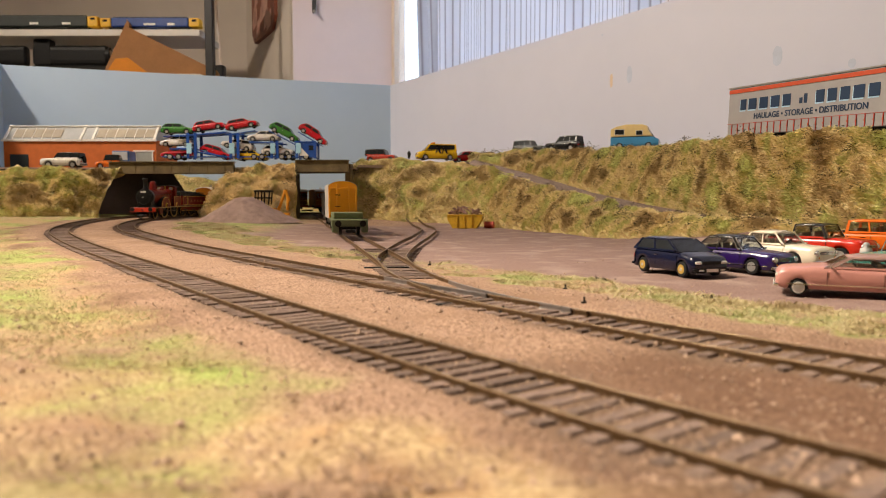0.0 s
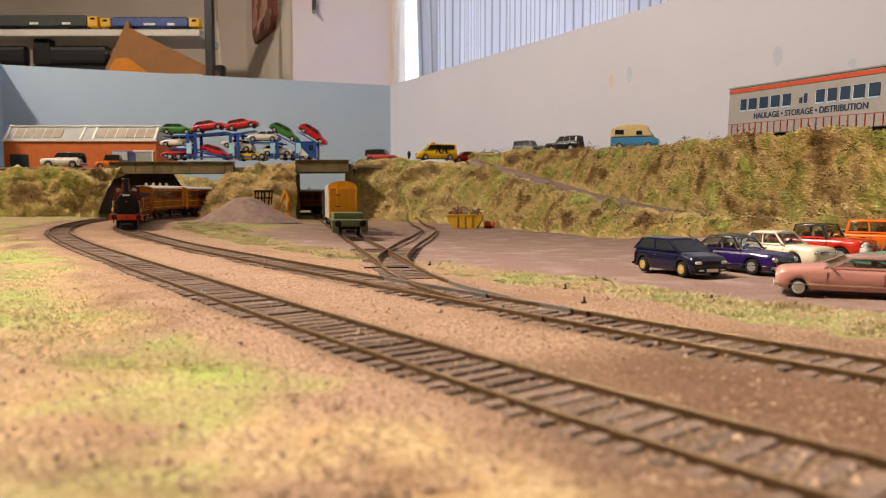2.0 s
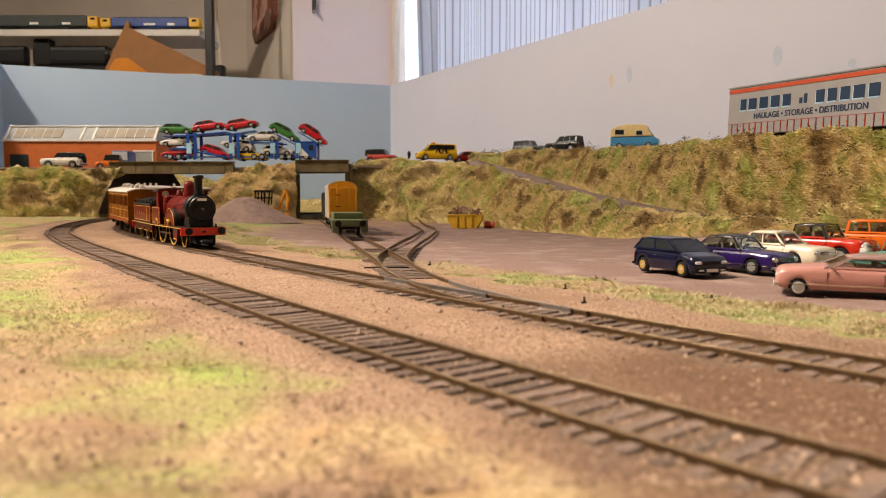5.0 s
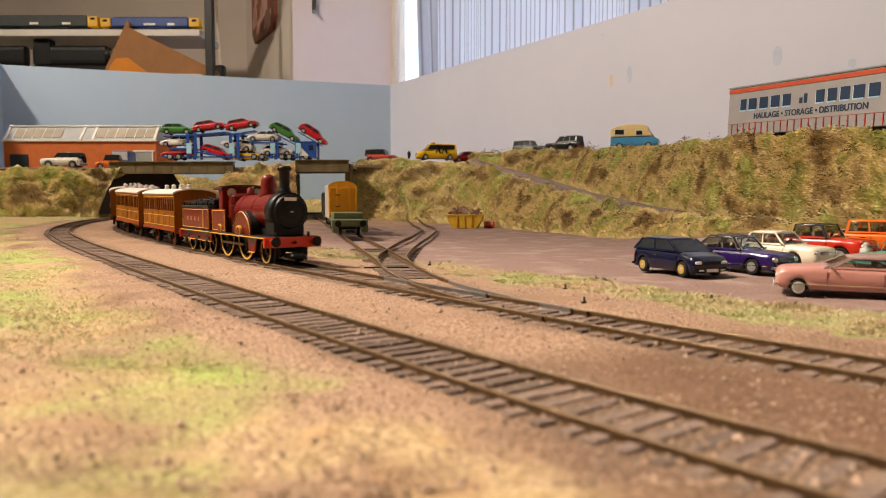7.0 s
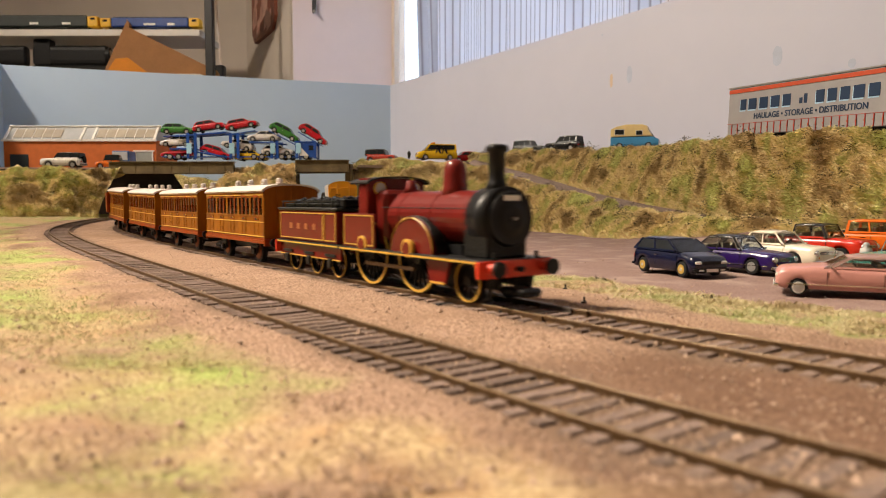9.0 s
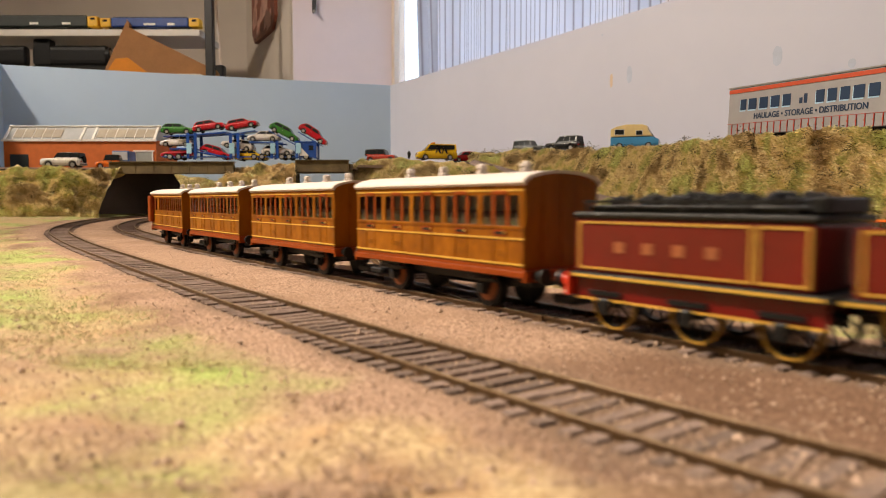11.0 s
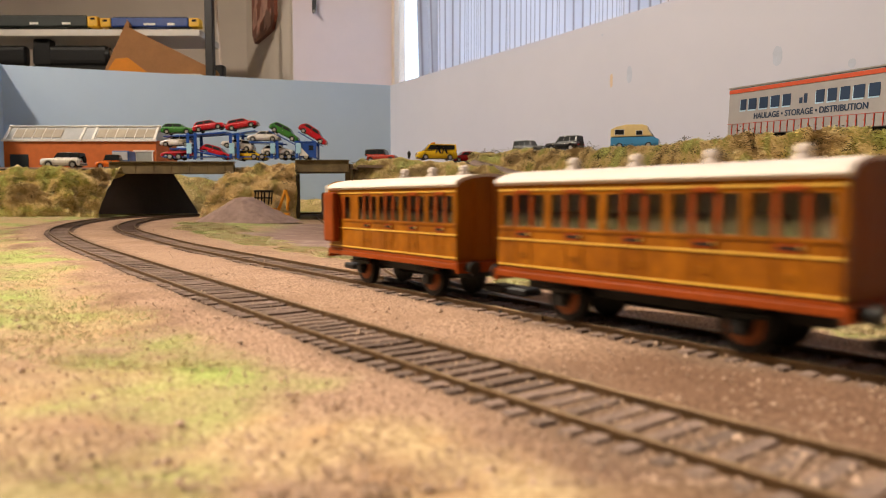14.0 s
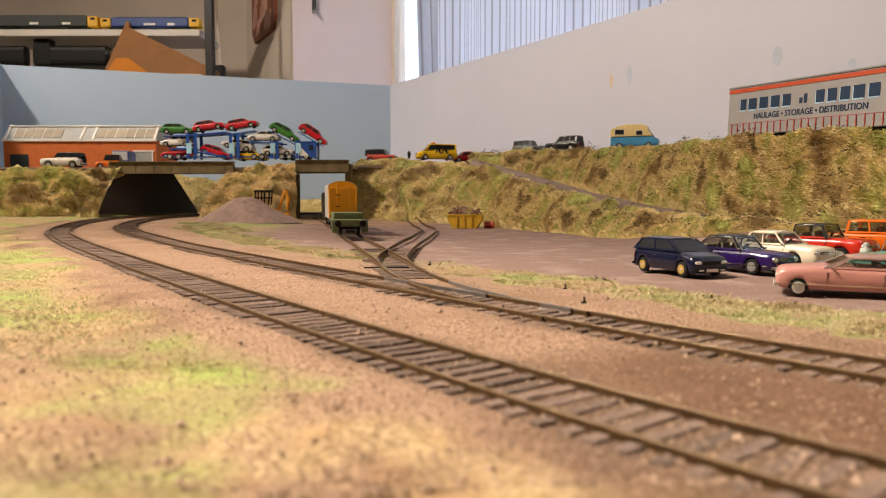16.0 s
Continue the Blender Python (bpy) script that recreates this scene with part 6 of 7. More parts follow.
def digger():
    p = Vector((-0.2446, 1.0000, 0.0182))
    root = thing("digger", Matrix.Translation((p.x, p.y, ground_z(p.x, p.y))), "yellow backhoe digger with a black cab behind the heap", "digger")
    u = 1.0 / 1250

    def V(px, py, y=0.0):
        return Vector(((px - 478) * u, y, (380 - py) * u + 0.006))
    part("body", bevelled(B(V(448, 0).x, V(490, 0).x, -0.009, 0.009, 0.006, 0.016), 0.001), M["jcb"], root)
    for x0, y0, x1, y1 in ((453, 363, 456, 338), (466, 362, 466, 338), (478, 362, 480, 339), (478, 350, 456, 350)):
        for s in (-0.008, 0.008):
            part("cab_post", rod(bmesh.new(), V(x0, y0, s), V(x1, y1, s), 0.0010), M["black"], root)
    part("cab_roof", bevelled(B(V(453, 0).x, V(482, 0).x, -0.010, 0.010, V(0, 340).z, V(0, 336.5).z), 0.0006), M["black"], root)
    part("boom", rod(bmesh.new(), V(492, 374), V(506, 336), 0.0021, 8), M["jcb"], root)
    part("boom", rod(bmesh.new(), V(506, 336), V(512, 356), 0.0022, 8), M["jcb"], root)
    part("dipper", rod(bmesh.new(), V(510, 346), V(509, 372), 0.0020, 8), M["jcb"], root)
    part("bucket", bevelled(B(V(497, 0).x, V(513, 0).x, -0.005, 0.005, 0.001, 0.009), 0.0015), M["jcb"], root)
    part("ram", rod(bmesh.new(), V(486, 372), V(503, 347), 0.0009, 6), M["alloy"], root)
    for x, r in ((452, 0.0075), (486, 0.0058)):
        for s in (-1, 1):
            wheel(root, V(x, 0).x, s * 0.010, r, 0.005, M["jcb"], s)


digger()


# ---------------------------------------------------------------- wagons on the siding


def axle(parent, x, r, material, rimmat=None):
    """A wheelset: two flanged wheels on one axle."""
    bm = bmesh.new()
    for s in (-1, 1):
        cyl(bm, (0, s * 0.0087, 0), r, 0.0022, "y", 24)
        cyl(bm, (0, s * 0.0075, 0), r + 0.0006, 0.0006, "y", 24)
    rod(bm, (0, -0.009, 0), (0, 0.009, 0), 0.0009, 8)
    ob = part("wheelset", bm, M["satin_black"], parent, m=Matrix.Translation((x, 0, r)))
    for s in (-1, 1):
        part("wheel_face", cyl(bmesh.new(), (0, s * 0.0098, 0), r * 0.72, 0.0004, "y", 16), material, ob)
        part("hub", cyl(bmesh.new(), (0, s * 0.0102, 0), r * 0.22, 0.0006, "y", 10), M["satin_black"], ob)
    return ob


def buffers(parent, x, z, way, head, r=0.0024, out=0.006):
    for s in (-1, 1):
        b = part("buffer", cyl(bmesh.new(), (x + way * out * 0.35, s * 0.0114, z), r * 0.62, out * 0.7, "x", 14), head, parent)
        part("buffer_head", cyl(bmesh.new(), (x + way * out * 0.85, s * 0.0114, z), r, out * 0.2, "x", 18), M["satin_black"], b)


def wagons():
    a, c = Vector((-0.0870, 0.662)), Vector((-0.1190, 0.81))
    d = (a - c).normalized()

    def at(dist):
        p = a - d * dist
        return pose(p.x, p.y, ground_z(p.x, p.y) + RAIL_TOP, 0, 0, math.degrees(math.atan2(d.y, d.x)))
    g = M["wagon_green"]
    flat = thing("flat_wagon", at(0.04), "sage green flat wagon on the siding", "wagon", "wagons on the siding")
    part("deck", B(-0.038, 0.038, -0.0150, 0.0150, 0.0125, 0.0155, bev=0.0004), g, flat)
    part("buffer_beam", B(0.0375, 0.0395, -0.0165, 0.0165, 0.0085, 0.0150, bev=0.0004), g, flat)
    part("ballast_box", bevelled(B(-0.030, 0.020, -0.0140, 0.0140, 0.0157, 0.0215), 0.001), g, flat)
    for s in (-1, 1):
        part("solebar", B(-0.037, 0.037, min(s * 0.0115, s * 0.0135), max(s * 0.0115, s * 0.0135), 0.0065, 0.0124), g, flat)
        part("beam_end", bevelled(B(0.0376, 0.0400, min(s * 0.0105, s * 0.0170), max(s * 0.0105, s * 0.0170), 0.0030, 0.0155), 0.0012), g, flat)
    buffers(flat, 0.0396, 0.0115, 1, M["satin_black"], 0.0030, 0.006)
    part("coupling", B(0.0395, 0.0470, -0.0045, 0.0045, 0.0030, 0.0062, bev=0.0008), M["satin_black"], flat)
    for x in (-0.024, 0.024):
        axle(flat, x, 0.0062, M["satin_black"])
    van = thing("covered_van", at(0.132), "covered van with a bright orange end and grey sides", "wagon", "wagons on the siding")
    part("body", B(-0.040, 0.0400, -0.0150, 0.0150, 0.0125, 0.0465, bev=0.0008), M["wagon_grey"], van, "grey sides")
    roof = [(0.0156 * math.sin(t), 0.0465 + 0.0062 * math.cos(t) - 0.0002) for t in [math.pi * (-0.5 + k / 12) for k in range(13)]]
    bm = loft(bmesh.new(), [[(x, y, z) for y, z in roof] for x in (-0.0405, 0.0405)])
    part("roof", bm, M["wagon_grey"], van)
    o = M["orange_end"]
    bm = loft(bmesh.new(), [[(x, y * 0.97, z - 0.0004) for y, z in roof] + [(x, -0.0151, 0.0128), (x, 0.0151, 0.0128)][::-1] for x in (0.0407, 0.0418)])
    part("end", bm, o, van, "orange-yellow end")
    for y in (-0.0136, 0.0136):
        part("end_post", B(0.0419, 0.0438, y - 0.0011, y + 0.0011, 0.0130, 0.0440, bev=0.0004), o, van)
    for y in (-0.0062, 0.0062):
        part("end_post", B(0.0419, 0.0434, y - 0.0009, y + 0.0009, 0.0180, 0.0492, bev=0.0003), o, van)
    for z, hw in ((0.0150, 0.0146), (0.0178, 0.0146), (0.0448, 0.0132)):
        part("end_rail", B(0.0419, 0.0432, -hw, hw, z - 0.0007, z + 0.0007, bev=0.0002), o, van)
    for z in (0.0225, 0.0285, 0.0345, 0.0405):
        part("door_rail", B(0.0419, 0.0427, -0.0052, 0.0052, z - 0.0005, z + 0.0005), o, van)
        for s in (-1, 1):
            part("end_batten", B(0.0419, 0.0425, s * 0.0098 - 0.0026, s * 0.0098 + 0.0026, z - 0.0003, z + 0.0003), o, van)
    for z in (0.0255, 0.0375):
        part("hinge", B(0.0435, 0.0440, -0.0080, -0.0030, z - 0.0004, z + 0.0004), M["satin_black"], van, "dark door hinge")
    part("underframe", B(-0.039, 0.041, -0.0130, 0.0130, 0.0075, 0.0123), M["satin_black"], van)
    for x in (-0.024, 0.024):
        axle(van, x, 0.0062, M["satin_black"])
    dark = thing("covered_van", at(0.225), "dark brown covered van under the bridge", "wagon", "wagons on the siding")
    part("body", B(-0.040, 0.040, -0.0150, 0.0150, 0.0125, 0.0400, bev=0.0015), M["satin_black"], dark)
    part("underframe", B(-0.039, 0.039, -0.0130, 0.0130, 0.0075, 0.0123), M["satin_black"], dark)
    for x in (-0.024, 0.024):
        axle(dark, x, 0.0062, M["satin_black"])


wagons()

# ---------------------------------------------------------------- the train
TRAIN = []


def spoked(parent, x, r, n, y=0.0087):
    """A driving wheelset with spokes and yellow-lined tyres."""
    bm = bmesh.new()
    for s in (-1, 1):
        ring = []
        for k in range(32):
            a = 2 * math.pi * k / 32
            ring.append([Vector((q * math.cos(a), s * y + w, q * math.sin(a))) for q, w in ((r, -0.0011), (r, 0.0011), (r * 0.86, 0.0011), (r * 0.86, -0.0011))])
        vs = [[bm.verts.new(p) for p in q] for q in ring]
        for k in range(32):
            p, q = vs[k], vs[(k + 1) % 32]
            for i in range(4):
                bm.faces.new((p[i], p[(i + 1) % 4], q[(i + 1) % 4], q[i]))
        for k in range(n):
            a = 2 * math.pi * k / n
            rod(bm, (0, s * y, 0), (r * 0.87 * math.cos(a), s * y, r * 0.87 * math.sin(a)), r * 0.035, 5)
        cyl(bm, (0, s * y, 0), r * 0.2, 0.0026, "y", 12)
    rod(bm, (0, -y, 0), (0, y, 0), 0.0011, 8)
    ob = part("wheelset", bm, M["satin_black"], parent, m=Matrix.Translation((x, 0, r)))
    for s in (-1, 1):
        bm = bmesh.new()
        vs = []
        for k in range(32):
            a = 2 * math.pi * k / 32
            vs.append([bm.verts.new((q * math.cos(a), s * (y + w), q * math.sin(a))) for q, w in ((r * 0.99, 0.0012), (r * 0.92, 0.0012), (r * 0.92, 0.0015), (r * 0.99, 0.0015))])
        for k in range(32):
            p, q = vs[k], vs[(k + 1) % 32]
            for i in range(4):
                bm.faces.new((p[i], p[(i + 1) % 4], q[(i + 1) % 4], q[i]))
        part("tyre", bm, M["lining"], ob, "yellow-lined tyre")
    return ob


def lined_panel(parent, x0, x1, z0, z1, y, side, material, name="panel"):
    """A side sheet with a yellow line round it."""
    yy = side * y
    for a, b, c, d in ((x0, x1, z0, z0 + 0.0004), (x0, x1, z1 - 0.0004, z1), (x0, x0 + 0.0004, z0, z1), (x1 - 0.0004, x1, z0, z1)):
        part("lining", B(a, b, min(yy, yy + side * 0.0003), max(yy, yy + side * 0.0003), c, d), M["lining"], parent)


def locomotive():
    # x forward, 0 midway between the leading and the trailing axle; heights above the rail
    root = thing("steam_locomotive", Matrix.Identity(4), "crimson steam locomotive with black smokebox and yellow lining", "steam locomotive", "train")
    cr, bk = M["crimson"], M["satin_black"]
    F = 0.0475
    fp = 0.0142
    part("footplate", B(-F, F, -0.0150, 0.0150, fp - 0.0008, fp + 0.0006, bev=0.0002), bk, root)
    for s in (-1, 1):
        part("valance", B(-F, F - 0.001, min(s * 0.0148, s * 0.0153), max(s * 0.0148, s * 0.0153), fp - 0.0005, fp + 0.0001), M["lining"], root, "yellow-lined footplate edge")
        part("frame", B(-F + 0.004, F - 0.001, min(s * 0.0062, s * 0.0070), max(s * 0.0062, s * 0.0070), 0.005, fp - 0.0008), bk, root)
        # deep crimson frame plate ahead of the drivers
        part("guard_plate", prism(bmesh.new(), [(0.0150, fp - 0.0012), (0.0285, fp - 0.0012), (0.0255, 0.0052), (0.0165, 0.0048)], s * 0.0122, s * 0.0130), cr, root, "crimson frame plate")
        part("guard_line", B(0.0165, 0.0255, min(s * 0.0130, s * 0.0133), max(s * 0.0130, s * 0.0133), 0.0052, 0.0058), M["lining"], root)
        # splashers over the driving wheels
        for cx, r in ((0.0042, 0.0145), (-0.0290, 0.0065)):
            out = [(cx + r * math.cos(t), fp + 0.0006 + (r * 0.90) * math.sin(t)) for t in [math.pi * k / 18 for k in range(19)]]
            if r > 0.01:
                part("splasher", prism(bmesh.new(), out, s * 0.0070, s * 0.0128), cr, root, "crimson wheel splasher")
                part("splasher_top", bevelled(prism(bmesh.new(), [(x, z + 0.0004) for x, z in out], s * 0.0071, s * 0.0120), 0.0002, 1), bk, root)
            rr = r * 0.97 if r > 0.01 else 0.0045
            for k in range(18):
                t0, t1 = math.pi * k / 18, math.pi * (k + 1) / 18
                part("lining", rod(bmesh.new(), (cx + rr * math.cos(t0), s * 0.0130, fp + 0.0006 + rr * 0.9 * math.sin(t0)), (cx + rr * math.cos(t1), s * 0.0130, fp + 0.0006 + rr * 0.9 * math.sin(t1)), 0.00024, 4), M["lining"], root)
        t = 0.0046
        for cx in (0.0042, -0.0290):
            part("axlebox_ring", cyl(bmesh.new(), (cx, s * 0.0141, fp + 0.0022), t * 0.72, 0.0016, "y", 20), M["lining"], root, "yellow-lined bearing cover")
            part("axlebox", cyl(bmesh.new(), (cx, s * 0.0144, fp + 0.0022), t * 0.52, 0.0016, "y", 18), cr, root)
        # cab side
        part("cab_side", B(-F + 0.002, -0.0195, min(s * 0.0135, s * 0.0142), max(s * 0.0135, s * 0.0142), fp + 0.0006, 0.0285, bev=0.0002), cr, root)
        lined_panel(root, -F + 0.003, -0.0205, fp + 0.0016, 0.0279, 0.0142, s, cr)
        part("cab_post", B(-0.0330, -0.0272, min(s * 0.0128, s * 0.0135), max(s * 0.0128, s * 0.0135), 0.0285, 0.0425), cr, root)
        part("hand_rail", rod(bmesh.new(), (-0.018, s * 0.0115, 0.0310), (0.036, s * 0.0118, 0.0310), 0.0002, 5), M["satin_black"], root)
        part("coupling_rod", B(-0.0300, 0.0052, min(s * 0.0118, s * 0.0124), max(s * 0.0118, s * 0.0124), 0.0082, 0.0096), M["rail"], root)
    part("boiler", cyl(bmesh.new(), (0.0060, 0, 0.0278), 0.0094, 0.0560, "x", 36), cr, root, smooth=False)
    for ob in (root.children[-1],):
        ob.data.polygons.foreach_set("use_smooth", [len(p.vertices) == 4 for p in ob.data.polygons])
    for x in (-0.010, 0.011, 0.0328):
        part("boiler_band", cyl(bmesh.new(), (x, 0, 0.0278), 0.0096, 0.0008, "x", 36), M["lining"] if x > 0.02 else cr, root)
    sb = part("smokebox", cyl(bmesh.new(), (0.0384, 0, 0.0278), 0.0104, 0.0100, "x", 36), M["black"], root)
    sb.data.polygons.foreach_set("use_smooth", [len(p.vertices) == 4 for p in sb.data.polygons])
    part("smokebox_saddle", B(0.0300, 0.0430, -0.0085, 0.0085, fp + 0.0006, 0.0250, bev=0.0006), bk, root)
    part("smokebox_door", cyl(bmesh.new(), (0.0442, 0, 0.0278), 0.0094, 0.0014, "x", 32, 0.0086), M["black"], root)
    part("smokebox_door", cyl(bmesh.new(), (0.0452, 0, 0.0278), 0.0066, 0.0008, "x", 28, 0.004), M["black"], root)
    part("door_dart", rod(bmesh.new(), (0.0455, 0, 0.0278), (0.0472, 0, 0.0278), 0.0005), M["alloy"], root)
    part("number_plate", B(0.0446, 0.0452, -0.0034, 0.0034, 0.0336, 0.0354), M["plate"], root, "pale plate with an unreadable number")
    part("chimney", lathe(bmesh.new(), [(0.0046, 0.0365), (0.0031, 0.0395), (0.0027, 0.0415), (0.0029, 0.0495), (0.0038, 0.0500), (0.0038, 0.0514), (0.0030, 0.0522), (0.0022, 0.0522), (0.0022, 0.0500)], 24, (0.0372, 0, 0)), M["black"], root, smooth=True)
    part("dome", lathe(bmesh.new(), [(0.0054, 0.0350), (0.0045, 0.0380), (0.0042, 0.0430), (0.0039, 0.0456), (0.0030, 0.0476), (0.0012, 0.0484), (0.0002, 0.0485)], 24, (0.0140, 0, 0)), cr, root, smooth=True)
    part("safety_valve", lathe(bmesh.new(), [(0.0034, 0.0368), (0.0024, 0.0385), (0.0020, 0.0410), (0.0012, 0.0415)], 16, (-0.0150, 0, 0)), cr, root, smooth=True)
    part("whistle", rod(bmesh.new(), (-0.019, 0.003, 0.037), (-0.019, 0.003, 0.0425), 0.0005), M["gold_rim"], root)
    part("firebox", bevelled(B(-0.0262, -0.0170, -0.0108, 0.0108, fp + 0.0006, 0.0380), 0.004, 3), cr, root)
    part("cab_front", bevelled(B(-0.0272, -0.0260, -0.0134, 0.0134, fp + 0.0006, 0.0425), 0.0002, 1), cr, root)
    for s in (-1, 1):
        part("spectacle", cyl(bmesh.new(), (-0.0257, s * 0.0080, 0.0385), 0.0027, 0.0010, "x", 20), M["lining"], root, "brass-rimmed round window")
        part("spectacle_glass", cyl(bmesh.new(), (-0.0255, s * 0.0080, 0.0385), 0.0022, 0.0012, "x", 20), M["skylight_grey"], root)
    roof = [(0.0148 * math.sin(t), 0.0408 + 0.0026 * math.cos(t)) for t in [math.pi * (-0.5 + k / 12) for k in range(13)]]
    ins = [(y * 0.97, z - 0.0006) for y, z in roof]
    bm = loft(bmesh.new(), [[(x, y, z) for y, z in roof] + [(x, y, z) for y, z in ins[::-1]] for x in (-0.0385, -0.0235)])
    part("cab_roof", bm, M["black"], root)
    beam = part("buffer_beam", B(F - 0.0012, F + 0.0004, -0.0160, 0.0160, 0.0090, fp + 0.0004, bev=0.0002), M["beam_red"], root, "red buffer beam")
    for s in (-1, 1):
        b = part("buffer", cyl(bmesh.new(), (F + 0.0022, s * 0.0114, 0.0122), 0.0018, 0.0040, "x", 16, 0.0014), M["beam_red"], root, "red buffer stock")
        part("buffer_head", cyl(bmesh.new(), (F + 0.0048, s * 0.0114, 0.0122), 0.0026, 0.0012, "x", 20), M["black"], b)
        part("lamp_iron", B(F - 0.001, F, s * 0.009 - 0.0005, s * 0.009 + 0.0005, fp, fp + 0.0030), bk, root)
        part("guard_iron", rod(bmesh.new(), (F - 0.002, s * 0.0087, 0.009), (F - 0.0035, s * 0.0087, 0.0015), 0.0006), bk, root)
    part("coupling", B(F - 0.004, F + 0.0080, -0.0042, 0.0042, 0.0032, 0.0058, bev=0.0008), M["black"], root, "black coupling")
    part("coupling_hook", rod(bmesh.new(), (F, 0, 0.0115), (F + 0.0032, 0, 0.0118), 0.0009), M["black"], root)
    part("frame_filler", B(-0.006, 0.026, -0.0060, 0.0060, 0.006, 0.0185), M["black"], root)
    part("backhead", B(-0.0345, -0.0273, -0.0070, 0.0070, fp + 0.0006, 0.0330, bev=0.001), M["black"], root)
    ws = [(spoked(root, 0.0345, 0.0069, 10), (0.0345, 0, 0.0069), 0.0069)]
    for x in (0.0042, -0.0290):
        ws.append((spoked(root, x, 0.0128, 18), (x, 0, 0.0128), 0.0128))
    TRAIN.append((root, 0.0475, 0.067, ws))


def tender():
    root = thing("locomotive_tender", Matrix.Identity(4), "crimson lined tender with black coal rails", "tender", "train")
    cr, bk = M["crimson"], M["satin_black"]
    h = 0.0315
    part("footplate", B(-0.0335, 0.0335, -0.0152, 0.0152, 0.0134, 0.0148, bev=0.0002), bk, root)
    part("tank", bevelled(B(-0.0325, 0.0300, -0.0142, 0.0142, 0.0149, 0.0290), 0.0008), cr, root)
    part("flare", B(-0.0330, 0.0305, -0.0148, 0.0148, 0.0291, 0.0306, bev=0.0005), bk, root, "black flared coping")
    part("coal_space", B(-0.0290, 0.0270, -0.0125, 0.0125, 0.0307, 0.0325, bev=0.0005), bk, root)
    for s in (-1, 1):
        part("coal_rail", B(-0.0300, 0.0260, min(s * 0.0132, s * 0.0138), max(s * 0.0132, s * 0.0138), 0.0330, 0.0337), bk, root)
        for x in (-0.029, -0.015, 0.0, 0.015, 0.025):
            part("rail_post", B(x - 0.0003, x + 0.0003, min(s * 0.0132, s * 0.0138), max(s * 0.0132, s * 0.0138), 0.0305, 0.0330), bk, root)
        lined_panel(root, -0.0310, 0.0170, 0.0160, 0.0282, 0.0142, s, cr)
        lined_panel(root, 0.0180, 0.0292, 0.0160, 0.0282, 0.0142, s, cr)
        for k in range(4):
            part("lettering", B(-0.0195 + k * 0.0085, -0.0165 + k * 0.0085, min(s * 0.0142, s * 0.0144), max(s * 0.0142, s * 0.0144), 0.0205, 0.0232), M["wood_wheel"], root, "faint lettering block")
        part("frame", B(-0.0325, 0.0325, min(s * 0.0128, s * 0.0136), max(s * 0.0128, s * 0.0136), 0.0078, 0.0133), cr, root)
        part("lining", B(-0.0325, 0.0325, min(s * 0.0136, s * 0.0139), max(s * 0.0136, s * 0.0139), 0.0078, 0.0083), M["lining"], root)
        part("lining", B(-0.0325, 0.0325, min(s * 0.0152, s * 0.0155), max(s * 0.0152, s * 0.0155), 0.0138, 0.0144), M["lining"], root)
        for x in (-0.0225, 0.0015, 0.0235):
            part("axlebox", B(x - 0.0017, x + 0.0017, min(s * 0.0136, s * 0.0150), max(s * 0.0136, s * 0.0150), 0.0045, 0.0085, bev=0.0004), bk, root)
            part("spring", B(x - 0.0050, x + 0.0050, min(s * 0.0137, s * 0.0144), max(s * 0.0137, s * 0.0144), 0.0092, 0.0104), bk, root)
    rnd = random.Random(8)
    bm = bmesh.new()
    for k in range(90):
        x, y = rnd.uniform(-0.026, 0.024), rnd.uniform(-0.0105, 0.0105)
        z = 0.0325 + 0.0022 * max(0, 1 - (y / 0.0125) ** 2) * rnd.random()
        bmesh.ops.create_icosphere(bm, subdivisions=1, radius=rnd.uniform(0.0009, 0.0020), matrix=Matrix.Translation((x, y, z)))
    part("coal", bm, M["coal"], root, "heaped coal")
    part("front_box", B(0.0270, 0.0305, -0.0110, 0.0110, 0.0307, 0.0345, bev=0.0006), bk, root)
    part("buffer_beam", B(-0.0345, -0.0335, -0.0158, 0.0158, 0.0085, 0.0146), M["beam_red"], root, "red buffer beam")
    buffers(root, -0.0345, 0.0120, -1, M["beam_red"], 0.0026, 0.0055)
    part("drawbar", B(0.0335, 0.0385, -0.0018, 0.0018, 0.0085, 0.0105), bk, root)
    ws = []
    for x in (-0.0225, 0.0015, 0.0235):
        ws.append((spoked(root, x, 0.0070, 10), (x, 0, 0.0070), 0.0070))
    TRAIN.append((root, 0.1292, 0.046, ws))


